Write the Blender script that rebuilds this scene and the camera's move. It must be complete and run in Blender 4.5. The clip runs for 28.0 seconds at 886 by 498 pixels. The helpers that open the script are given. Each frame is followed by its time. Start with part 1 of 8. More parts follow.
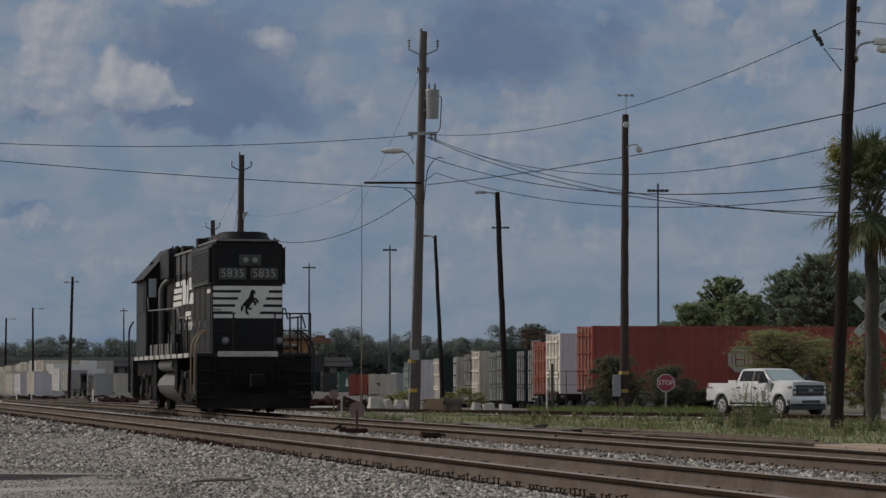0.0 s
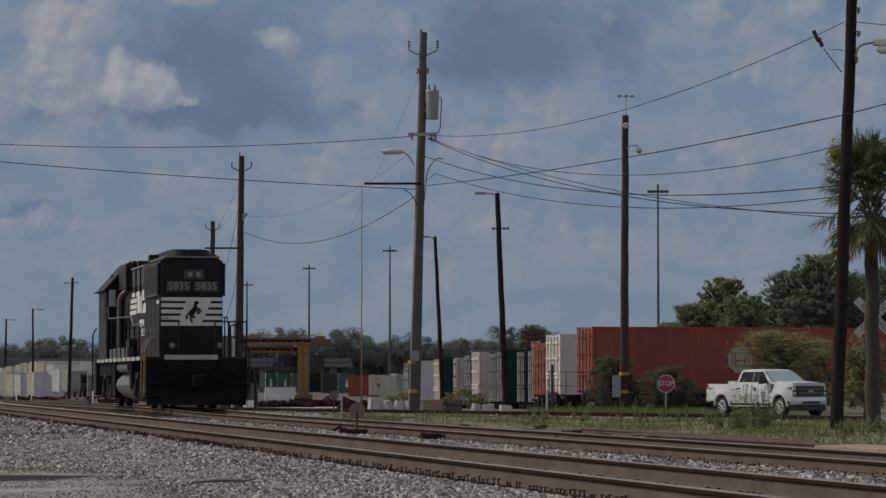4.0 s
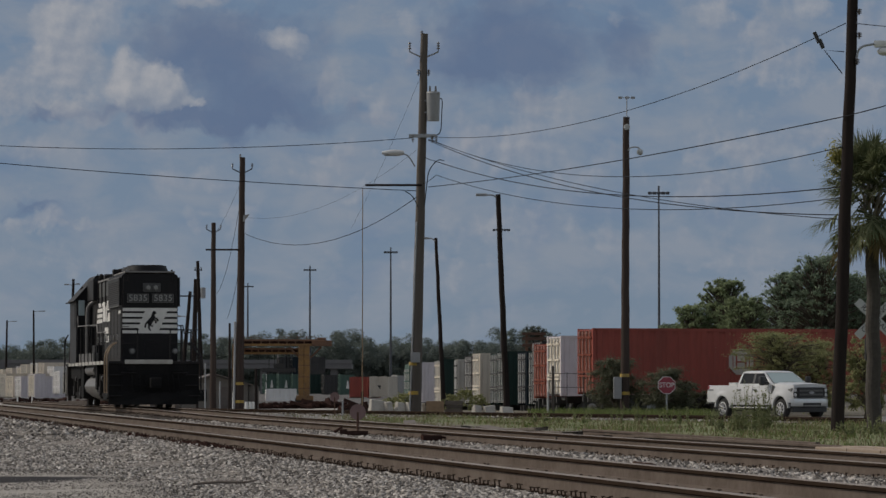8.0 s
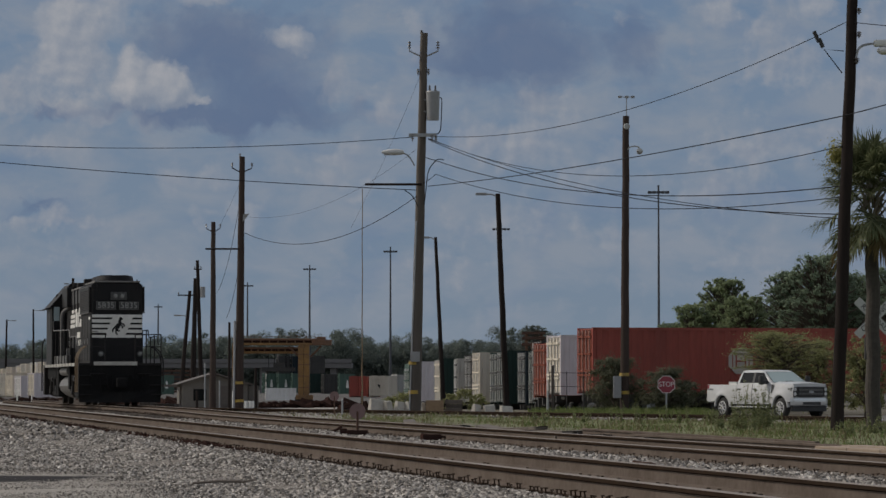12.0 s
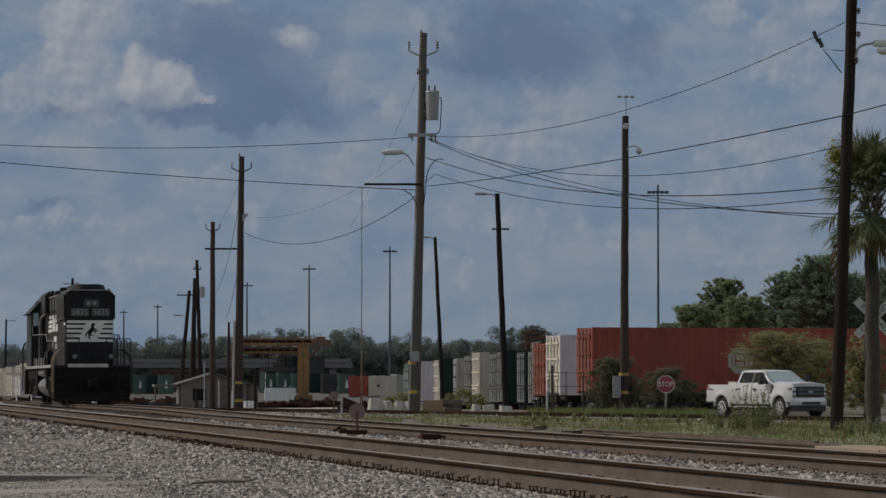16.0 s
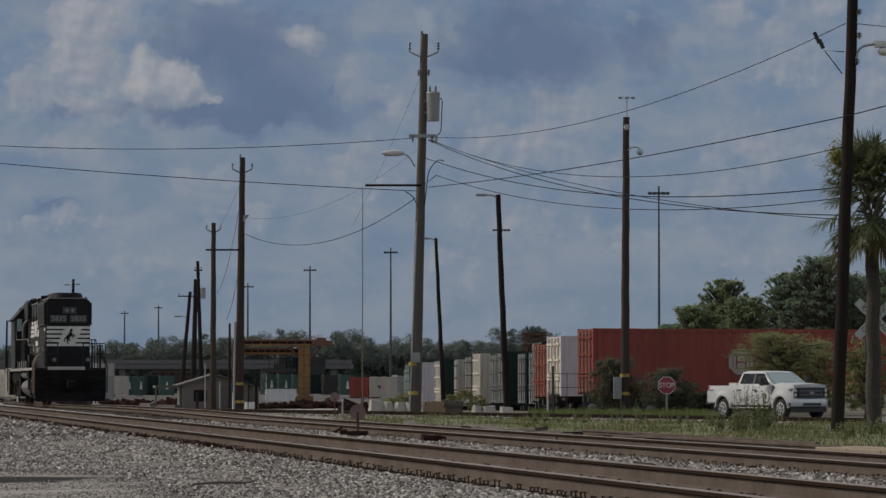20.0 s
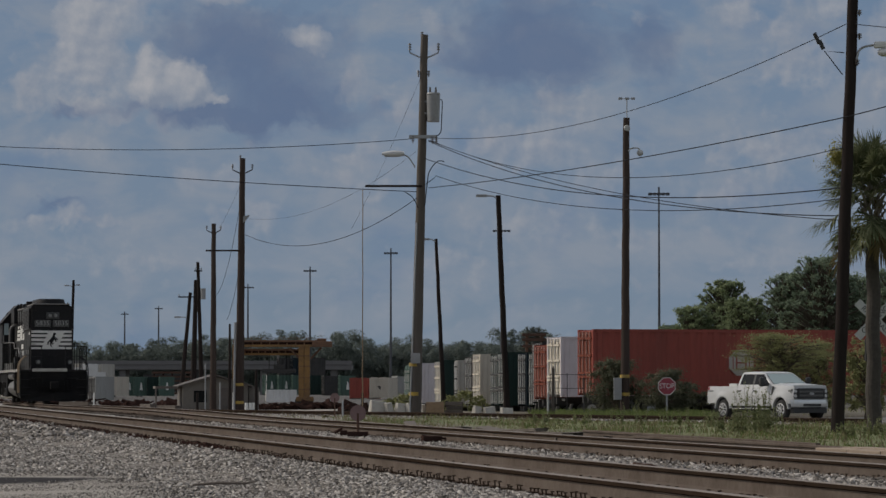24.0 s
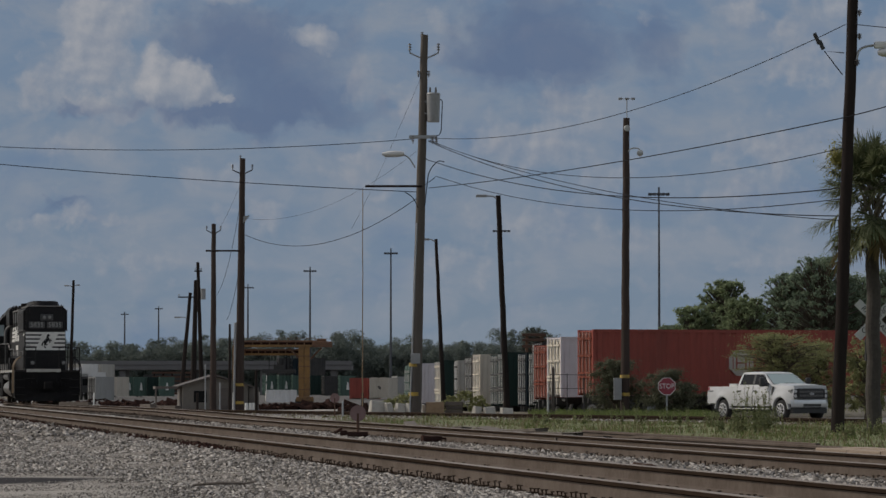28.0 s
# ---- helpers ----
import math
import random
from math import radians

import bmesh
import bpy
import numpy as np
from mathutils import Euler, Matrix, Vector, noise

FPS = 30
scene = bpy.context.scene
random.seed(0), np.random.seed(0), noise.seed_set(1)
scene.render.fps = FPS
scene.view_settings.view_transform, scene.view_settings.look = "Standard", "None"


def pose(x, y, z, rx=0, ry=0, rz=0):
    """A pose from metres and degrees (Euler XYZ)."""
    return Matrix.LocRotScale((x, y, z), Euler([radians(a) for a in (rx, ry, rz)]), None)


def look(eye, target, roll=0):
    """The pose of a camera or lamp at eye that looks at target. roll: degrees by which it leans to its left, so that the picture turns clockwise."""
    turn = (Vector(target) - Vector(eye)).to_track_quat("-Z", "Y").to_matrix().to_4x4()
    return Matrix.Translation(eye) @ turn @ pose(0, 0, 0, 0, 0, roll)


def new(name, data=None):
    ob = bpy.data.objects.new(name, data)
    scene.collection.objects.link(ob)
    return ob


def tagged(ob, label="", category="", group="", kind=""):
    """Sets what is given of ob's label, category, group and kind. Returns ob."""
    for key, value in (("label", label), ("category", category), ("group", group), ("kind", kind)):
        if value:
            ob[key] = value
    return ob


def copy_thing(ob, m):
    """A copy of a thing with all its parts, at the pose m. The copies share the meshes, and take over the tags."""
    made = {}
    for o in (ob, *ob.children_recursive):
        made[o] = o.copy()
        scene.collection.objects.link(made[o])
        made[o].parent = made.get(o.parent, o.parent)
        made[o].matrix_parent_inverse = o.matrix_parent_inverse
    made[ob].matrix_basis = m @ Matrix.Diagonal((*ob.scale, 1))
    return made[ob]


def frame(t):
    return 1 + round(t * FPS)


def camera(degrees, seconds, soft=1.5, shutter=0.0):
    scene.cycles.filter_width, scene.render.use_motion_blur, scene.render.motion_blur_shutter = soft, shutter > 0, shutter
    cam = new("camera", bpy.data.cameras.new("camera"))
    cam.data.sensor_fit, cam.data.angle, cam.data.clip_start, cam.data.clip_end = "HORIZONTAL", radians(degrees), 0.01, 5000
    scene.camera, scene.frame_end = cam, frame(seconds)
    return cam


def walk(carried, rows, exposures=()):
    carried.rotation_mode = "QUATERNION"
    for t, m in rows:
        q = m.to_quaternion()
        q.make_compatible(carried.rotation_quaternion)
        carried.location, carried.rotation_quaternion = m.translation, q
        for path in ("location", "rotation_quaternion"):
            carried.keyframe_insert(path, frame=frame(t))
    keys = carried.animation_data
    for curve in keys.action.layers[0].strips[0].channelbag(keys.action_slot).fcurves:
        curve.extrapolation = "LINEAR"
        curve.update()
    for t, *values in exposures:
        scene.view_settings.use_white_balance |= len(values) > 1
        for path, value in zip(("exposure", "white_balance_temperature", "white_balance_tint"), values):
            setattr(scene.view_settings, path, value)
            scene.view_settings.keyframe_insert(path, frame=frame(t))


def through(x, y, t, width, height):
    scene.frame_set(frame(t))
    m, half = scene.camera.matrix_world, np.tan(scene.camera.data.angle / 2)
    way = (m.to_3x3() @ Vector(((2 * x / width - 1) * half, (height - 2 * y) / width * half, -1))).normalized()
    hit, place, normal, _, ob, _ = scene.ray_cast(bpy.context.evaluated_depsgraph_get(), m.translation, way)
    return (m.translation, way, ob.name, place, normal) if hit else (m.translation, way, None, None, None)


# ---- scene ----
EYE = (0.0, 0.0, 1.30)
cam = camera(15.14, 28.0)
# seconds, tilt and turn of the camera on its stand, in degrees
SWAY = [
    (0, 92.291, 0.000), (0.5, 92.291, 0.000), (1, 92.292, 0.000), (1.5, 92.291, 0.000), (2, 92.291, 0.000), (2.5, 92.291, 0.000),
    (3, 92.294, 0.000), (3.5, 92.304, 0.000), (5.5, 92.307, 0.000), (6, 92.309, 0.000), (6.5, 92.319, 0.000), (7, 92.323, 0.002),
    (7.5, 92.333, 0.013), (8, 92.332, 0.014), (8.5, 92.322, 0.007), (9, 92.323, 0.010), (9.5, 92.328, 0.014), (10, 92.322, 0.015),
    (10.5, 92.321, 0.015), (11, 92.321, 0.015), (11.5, 92.321, 0.014), (12, 92.319, 0.009), (12.5, 92.308, 0.002), (14.5, 92.306, 0.000),
    (15, 92.306, 0.000), (15.5, 92.308, 0.000), (16, 92.317, 0.000), (16.5, 92.321, 0.002), (17, 92.321, 0.001), (17.5, 92.322, 0.002),
    (18, 92.328, 0.009), (18.5, 92.333, 0.014), (19, 92.335, 0.015), (19.5, 92.335, 0.015), (20, 92.335, 0.014), (20.5, 92.335, 0.015),
    (21, 92.335, 0.015), (21.5, 92.335, 0.014), (23.5, 92.342, 0.015), (24, 92.348, 0.016), (24.5, 92.344, 0.015), (25, 92.350, 0.018),
    (25.5, 92.351, 0.028), (26, 92.351, 0.029), (26.5, 92.351, 0.025), (27, 92.351, 0.022), (27.5, 92.351, 0.019), (28, 92.351, 0.016)]
walk(cam, [(t, pose(*EYE, tilt, 0, turn)) for t, tilt, turn in SWAY])

# ---- daylight ----
SUN_DIR = Vector((-0.72, 0.22, 0.66)).normalized()
world = bpy.data.worlds.new("sky")
scene.world = world
world.use_nodes = True
wn, wl = world.node_tree.nodes, world.node_tree.links
sky = wn.new("ShaderNodeTexSky")
sky.sky_type, sky.sun_disc = "NISHITA", False
sky.sun_elevation = math.asin(SUN_DIR.z)
sky.sun_rotation = math.atan2(SUN_DIR.x, SUN_DIR.y)
sky.dust_density = 2.0
wn["Background"].inputs["Strength"].default_value = 0.112
# broken cloud whitens the open sky
veil = wn.new("ShaderNodeMix")
veil.data_type = "RGBA"
veil.inputs[0].default_value = 0.5
veil.inputs[7].default_value = (4.6, 4.5, 4.35, 1.0)
wl.new(sky.outputs[0], veil.inputs[6])
wl.new(veil.outputs[2], wn["Background"].inputs["Color"])
sun = new("sun", bpy.data.lights.new("sun", "SUN"))
sun.data.energy, sun.data.angle, sun.data.color = 1.9, radians(0.6), (1.0, 0.92, 0.8)
sun.matrix_world = look(SUN_DIR * 200, (0, 0, 0))
scene.view_settings.exposure = 0.0


# ---- materials ----
def srgb(r, g, b):
    return [(c / 255 / 12.92 if c / 255 <= 0.04045 else ((c / 255 + 0.055) / 1.055) ** 2.4) for c in (r, g, b)] + [1.0]


class Nodes:
    """A small hand for node trees."""

    def __init__(self, name):
        self.mat = bpy.data.materials.new(name)
        self.mat.use_nodes = True
        self.t = self.mat.node_tree
        self.bsdf = self.t.nodes["Principled BSDF"]
        self.co = self.t.nodes.new("ShaderNodeTexCoord")

    def n(self, kind, **values):
        node = self.t.nodes.new(kind)
        for k, v in values.items():
            node.inputs[k].default_value = v
        return node

    def link(self, a, b):
        self.t.links.new(a, b)

    def noise(self, scale, detail=4.0, rough=0.6, coords=None, distort=0.0):
        node = self.n("ShaderNodeTexNoise", Scale=scale, Detail=detail, Roughness=rough, Distortion=distort)
        self.link(coords or self.co.outputs["Object"], node.inputs["Vector"])
        return node.outputs["Fac"]

    def ramp(self, fac, stops):
        node = self.n("ShaderNodeValToRGB")
        els = node.color_ramp.elements
        while len(els) < len(stops):
            els.new(0.5)
        for el, (p, c) in zip(els, stops):
            el.position, el.color = p, (c if len(c) == 4 else (*c, 1))
        self.link(fac, node.inputs["Fac"])
        return node.outputs["Color"]

    def mix(self, fac, a, b, blend="MIX"):
        node = self.t.nodes.new("ShaderNodeMix")
        node.data_type, node.blend_type = "RGBA", blend
        for value, sock in ((fac, node.inputs[0]), (a, node.inputs[6]), (b, node.inputs[7])):
            if hasattr(value, "links"):
                self.link(value, sock)
            else:
                sock.default_value = value if not isinstance(value, tuple) or len(value) == 4 else (*value, 1)
        return node.outputs[2]

    def math(self, op, a, b=0.0, c=0.0):
        node = self.t.nodes.new("ShaderNodeMath")
        node.operation = op
        for value, sock in zip((a, b, c), node.inputs):
            if hasattr(value, "links"):
                self.link(value, sock)
            else:
                sock.default_value = value
        return node.outputs[0]

    def bump(self, fac, strength, distance=0.02):
        node = self.n("ShaderNodeBump", Strength=strength, Distance=distance)
        self.link(fac, node.inputs["Height"])
        self.link(node.outputs[0], self.bsdf.inputs["Normal"])

    def surface(self, color, rough=0.7, metal=0.0):
        for value, key in ((color, "Base Color"), (rough, "Roughness"), (metal, "Metallic")):
            if hasattr(value, "links"):
                self.link(value, self.bsdf.inputs[key])
            else:
                self.bsdf.inputs[key].default_value = value if not isinstance(value, tuple) or len(value) == 4 else (*value, 1)
        return self.mat


def weathered(name, color, dirt, amount=0.45, grain=9.0, stain=0.7, rough=0.6, metal=0.0, bump=0.15, each=0.0, streak=1.0, gloss=0.5):
    """Paint, wood, concrete or metal with stains and a fine grain. each: how far alike pieces differ in brightness."""
    k = Nodes(name)
    mapping = k.n("ShaderNodeMapping")
    mapping.inputs["Scale"].default_value = (1, 1, streak)
    k.link(k.co.outputs["Object"], mapping.inputs["Vector"])
    big = k.noise(stain, 5, 0.65, mapping.outputs[0])
    fine = k.noise(grain, 5, 0.7, mapping.outputs[0])
    both = k.math("ADD", k.math("MULTIPLY", big, 0.65), k.math("MULTIPLY", fine, 0.35))
    mask = k.ramp(both, [(0.42, (0, 0, 0)), (0.68, (amount, amount, amount))])
    col = k.mix(mask, color, dirt)
    if each:
        info = k.n("ShaderNodeObjectInfo")
        level = k.math("MULTIPLY_ADD", info.outputs["Random"], 2 * each, 1 - each)
        value = k.n("ShaderNodeHueSaturation")
        k.link(level, value.inputs["Value"])
        k.link(col, value.inputs["Color"])
        col = value.outputs[0]
    k.bump(fine, bump, 0.01)
    k.bsdf.inputs["Specular IOR Level"].default_value = gloss
    return k.surface(col, k.math("MULTIPLY_ADD", fine, 0.25, rough - 0.1), metal)


def leafy(name, dark, light, through=0.25):
    k = Nodes(name)
    geo = k.n("ShaderNodeNewGeometry")
    col = k.mix(geo.outputs["Random Per Island"], dark, light)
    patch = k.noise(0.35, 3)
    col = k.mix(k.math("MULTIPLY", patch, 0.5), col, tuple(0.55 * c for c in dark))
    k.surface(col, 0.7)
    k.bsdf.inputs["Specular IOR Level"].default_value = 0.2
    soft = k.n("ShaderNodeBsdfTranslucent")
    k.link(col, soft.inputs["Color"])
    mixer = k.n("ShaderNodeMixShader", Fac=through)
    k.link(k.bsdf.outputs[0], mixer.inputs[1])
    k.link(soft.outputs[0], mixer.inputs[2])
    k.link(mixer.outputs[0], k.t.nodes["Material Output"].inputs["Surface"])
    return k.mat


M = {}
M["loco_black"] = weathered("loco_black", (0.0095, 0.0095, 0.011), (0.024, 0.0215, 0.0205), 0.5, 6, 0.8, 0.5, bump=0.05, streak=0.4, gloss=0.15)
M["loco_dusty"] = weathered("loco_dusty", (0.008, 0.008, 0.009), (0.026, 0.022, 0.02), 0.7, 7, 0.9, 0.65, bump=0.1, streak=0.4, gloss=0.25)
M["loco_white"] = weathered("loco_white", (0.62, 0.61, 0.58), (0.3, 0.28, 0.25), 0.5, 8, 1.2, 0.5, bump=0.03)
M["grime"] = weathered("grime", (0.014, 0.013, 0.013), (0.036, 0.031, 0.027), 0.6, 10, 2, 0.85, bump=0.3, gloss=0.2)
M["tank_grey"] = weathered("tank_grey", (0.11, 0.107, 0.104), (0.04, 0.037, 0.034), 0.7, 8, 1.5, 0.55)
M["pilot_black"] = weathered("pilot_black", (0.009, 0.009, 0.0095), (0.019, 0.0175, 0.0165), 0.6, 9, 2, 0.8, bump=0.2, gloss=0.08)
M["roof_grey"] = weathered("roof_grey", (0.16, 0.155, 0.15), (0.07, 0.065, 0.062), 0.6, 8, 1.5, 0.8)
M["grab_tan"] = weathered("grab_tan", (0.2, 0.14, 0.08), (0.09, 0.065, 0.045), 0.5, 12, 3, 0.6)
M["board"] = weathered("board", (0.035, 0.036, 0.037), (0.07, 0.07, 0.065), 0.4, 10, 2, 0.5)
M["numeral"] = weathered("numeral", (0.26, 0.26, 0.25), (0.2, 0.19, 0.18), 0.4, 10, 2, 0.5)
M["steel"] = weathered("steel", (0.42, 0.41, 0.4), (0.2, 0.17, 0.15), 0.4, 12, 3, 0.35, 0.9)
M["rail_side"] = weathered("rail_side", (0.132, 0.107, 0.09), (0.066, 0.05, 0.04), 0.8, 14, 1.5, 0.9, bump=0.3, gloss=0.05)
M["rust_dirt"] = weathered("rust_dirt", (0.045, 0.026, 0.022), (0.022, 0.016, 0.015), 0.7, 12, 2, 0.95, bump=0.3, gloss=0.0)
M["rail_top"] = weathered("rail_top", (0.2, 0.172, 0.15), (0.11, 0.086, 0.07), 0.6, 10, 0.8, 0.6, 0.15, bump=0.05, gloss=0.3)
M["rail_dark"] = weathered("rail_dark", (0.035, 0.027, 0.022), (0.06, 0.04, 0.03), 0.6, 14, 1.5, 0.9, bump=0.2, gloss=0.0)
# Head flanks: dark of their own, with the shade below the head put in.
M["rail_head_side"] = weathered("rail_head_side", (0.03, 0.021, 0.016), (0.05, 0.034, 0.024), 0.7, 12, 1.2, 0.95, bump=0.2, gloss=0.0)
M["rust"] = weathered("rust", (0.085, 0.045, 0.03), (0.05, 0.03, 0.022), 0.6, 15, 4, 0.9, bump=0.4)
M["tie_wood"] = weathered("tie_wood", (0.115, 0.095, 0.08), (0.045, 0.036, 0.03), 0.8, 14, 2, 0.9, bump=0.5, each=0.3)
M["pole_mid"] = weathered("pole_mid", (0.055, 0.041, 0.035), (0.03, 0.022, 0.02), 0.7, 10, 1.2, 0.9, bump=0.4, streak=0.12, gloss=0.15)
M["pole_wood"] = weathered("pole_wood", (0.095, 0.082, 0.07), (0.055, 0.043, 0.034), 0.7, 10, 1.2, 0.9, bump=0.4, streak=0.12)
M["pole_dark"] = weathered("pole_dark", (0.018, 0.014, 0.013), (0.042, 0.033, 0.029), 0.7, 10, 1.2, 0.9, bump=0.5, streak=0.12, gloss=0.1)
M["target_red"] = weathered("target_red", (0.2, 0.13, 0.125), (0.1, 0.065, 0.06), 0.6, 9, 4, 0.8)
M["galv"] = weathered("galv", (0.3, 0.31, 0.32), (0.17, 0.17, 0.17), 0.5, 8, 1.5, 0.5, 0.4)
M["grey_can"] = weathered("grey_can", (0.25, 0.255, 0.26), (0.17, 0.16, 0.15), 0.5, 8, 3, 0.5)
M["wire"] = weathered("wire", (0.008, 0.008, 0.01), (0.014, 0.014, 0.016), 0.3, 5, 1, 0.7, gloss=0.1)
M["porcelain"] = weathered("porcelain", (0.1, 0.09, 0.085), (0.05, 0.05, 0.05), 0.4, 12, 6, 0.3)
M["old_red"] = weathered("old_red", (0.1, 0.022, 0.02), (0.05, 0.022, 0.02), 0.6, 10, 3, 0.85)
M["crossing_tan"] = weathered("crossing_tan", (0.27, 0.21, 0.155), (0.17, 0.125, 0.09), 0.6, 8, 2, 0.9)
M["concrete"] = weathered("concrete", (0.44, 0.42, 0.38), (0.2, 0.18, 0.155), 0.7, 7, 1.4, 0.9, bump=0.3, each=0.12)
M["asphalt"] = weathered("asphalt", (0.17, 0.165, 0.16), (0.105, 0.1, 0.098), 0.6, 5, 0.3, 0.9, bump=0.4)
M["truck_white"] = weathered("truck_white", (0.5, 0.505, 0.51), (0.36, 0.35, 0.33), 0.6, 3, 0.8, 0.3, bump=0.0)
M["bumper_chrome"] = weathered("bumper_chrome", (0.55, 0.56, 0.57), (0.3, 0.3, 0.3), 0.3, 6, 2, 0.3, 0.7, bump=0.02)
M["rubber"] = weathered("rubber", (0.022, 0.022, 0.022), (0.06, 0.055, 0.05), 0.5, 9, 3, 0.85)
M["chrome"] = weathered("chrome", (0.62, 0.63, 0.64), (0.4, 0.4, 0.4), 0.3, 6, 2, 0.22, 0.9, bump=0.02)
M["black_plastic"] = weathered("black_plastic", (0.015, 0.015, 0.016), (0.04, 0.04, 0.04), 0.4, 8, 2, 0.5)
M["sill_white"] = weathered("sill_white", (0.4, 0.39, 0.36), (0.16, 0.14, 0.12), 0.7, 8, 1.2, 0.6)
M["stop_red"] = weathered("stop_red", (0.25, 0.03, 0.05), (0.17, 0.04, 0.05), 0.4, 6, 2, 0.55)
M["sign_white"] = weathered("sign_white", (0.62, 0.62, 0.6), (0.4, 0.4, 0.38), 0.4, 6, 2, 0.5)
M["emblem_grey"] = weathered("emblem_grey", (0.36, 0.33, 0.3), (0.27, 0.23, 0.2), 0.5, 6, 2, 0.6)
M["sign_back"] = weathered("sign_back", (0.4, 0.41, 0.4), (0.25, 0.25, 0.24), 0.5, 6, 2, 0.55, 0.2)
M["crane_yellow"] = weathered("crane_yellow", (0.22, 0.115, 0.028), (0.075, 0.042, 0.026), 0.85, 5, 0.5, 0.6)
M["soot_dark"] = weathered("soot_dark", (0.03, 0.03, 0.03), (0.07, 0.06, 0.055), 0.5, 6, 1, 0.8)
# Red doors darker than red_box: rust, plus shade put into the colour.
M["rust_shade_door"] = weathered("rust_shade_door", (0.2, 0.055, 0.036), (0.1, 0.04, 0.03), 0.7, 6, 0.8, 0.7, streak=0.25, gloss=0.08)
# One white: shade put into the lilac sides, sunlight into the cream doors.
M["shade_lilac_box"] = weathered("shade_lilac_box", (0.55, 0.51, 0.53), (0.36, 0.33, 0.33), 0.5, 5, 0.6, 0.55, streak=0.25, gloss=0.08)
M["cream_box"] = weathered("cream_box", (0.6, 0.55, 0.46), (0.32, 0.27, 0.22), 0.55, 5, 0.7, 0.55, streak=0.25, gloss=0.08)
M["crane_rust"] = weathered("crane_rust", (0.15, 0.075, 0.04), (0.055, 0.036, 0.028), 0.85, 4, 0.6, 0.75)
# Dimmer copy of sign_white: the crossbuck's shade is put into the colour.
M["sign_shaded"] = weathered("sign_shaded", (0.42, 0.43, 0.42), (0.28, 0.28, 0.26), 0.5, 6, 2, 0.6)
M["silver_trim"] = weathered("silver_trim", (0.5, 0.5, 0.5), (0.3, 0.3, 0.29), 0.4, 6, 2, 0.3)
M["mast_steel"] = weathered("mast_steel", (0.085, 0.09, 0.1), (0.05, 0.052, 0.056), 0.5, 6, 1, 0.7, gloss=0.1)
M["red_box"] = weathered("red_box", (0.28, 0.073, 0.058), (0.17, 0.06, 0.05), 0.75, 5, 0.5, 0.55, streak=0.25, gloss=0.08)
M["rust_red_box"] = weathered("rust_red_box", (0.22, 0.08, 0.06), (0.2, 0.06, 0.045), 0.5, 5, 0.6, 0.6, streak=0.25, gloss=0.08)
M["orange_box"] = weathered("orange_box", (0.4, 0.11, 0.04), (0.2, 0.07, 0.04), 0.6, 5, 0.6, 0.6, streak=0.25, gloss=0.08)
M["pale_far_box"] = weathered("pale_far_box", (0.42, 0.4, 0.36), (0.26, 0.24, 0.21), 0.6, 5, 0.6, 0.6, streak=0.25, gloss=0.08)
M["white_box"] = weathered("white_box", (0.66, 0.65, 0.64), (0.42, 0.4, 0.37), 0.5, 5, 0.6, 0.5, streak=0.25, gloss=0.08)
M["green_box"] = weathered("green_box", (0.018, 0.034, 0.03), (0.026, 0.033, 0.03), 0.5, 5, 0.6, 0.55, streak=0.25, gloss=0.08)
# Far green boxes greyed: the haze of distance is put into the colour.
M["green_light_box"] = weathered("green_light_box", (0.075, 0.118, 0.098), (0.065, 0.09, 0.08), 0.5, 5, 0.6, 0.55, streak=0.25, gloss=0.08)
M["slate_box"] = weathered("slate_box", (0.014, 0.021, 0.027), (0.022, 0.024, 0.026), 0.5, 5, 0.6, 0.55, streak=0.25, gloss=0.08)
M["beige_box"] = weathered("beige_box", (0.5, 0.45, 0.38), (0.3, 0.26, 0.22), 0.5, 5, 0.6, 0.55, streak=0.25, gloss=0.08)
M["grey_box"] = weathered("grey_box", (0.3, 0.3, 0.29), (0.2, 0.19, 0.18), 0.5, 5, 0.6, 0.55, streak=0.25, gloss=0.08)
M["pink_rods"] = weathered("pink_rods", (0.42, 0.26, 0.22), (0.22, 0.1, 0.08), 0.6, 6, 2, 0.6)
M["bare_rods"] = weathered("bare_rods", (0.55, 0.54, 0.52), (0.3, 0.28, 0.26), 0.5, 6, 2, 0.45, 0.5)
M["shed_wall"] = weathered("shed_wall", (0.13, 0.117, 0.103), (0.08, 0.07, 0.062), 0.6, 4, 0.5, 0.85)
M["shed_roof"] = weathered("shed_roof", (0.1, 0.085, 0.075), (0.06, 0.05, 0.045), 0.6, 4, 0.5, 0.8)
M["grey_plank"] = weathered("grey_plank", (0.13, 0.11, 0.093), (0.055, 0.045, 0.037), 0.8, 12, 2, 0.9, bump=0.4, each=0.25)
M["pallet_wood"] = weathered("pallet_wood", (0.3, 0.21, 0.13), (0.16, 0.11, 0.075), 0.6, 8, 2, 0.85)
M["bridge_grey"] = weathered("bridge_grey", (0.15, 0.145, 0.145), (0.1, 0.095, 0.095), 0.5, 0.8, 0.08, 0.9)
M["bark"] = weathered("bark", (0.1, 0.08, 0.06), (0.05, 0.04, 0.032), 0.7, 10, 2, 0.95, bump=0.6, streak=0.3)
M["palm_bark"] = weathered("palm_bark", (0.06, 0.052, 0.045), (0.03, 0.025, 0.022), 0.7, 12, 3, 0.95, bump=0.6)
M["yellow_band"] = weathered("yellow_band", (0.4, 0.27, 0.04), (0.13, 0.1, 0.06), 0.9, 8, 3, 0.7)
M["reflector"] = weathered("reflector", (0.5, 0.5, 0.48), (0.3, 0.3, 0.28), 0.4, 8, 2, 0.4)
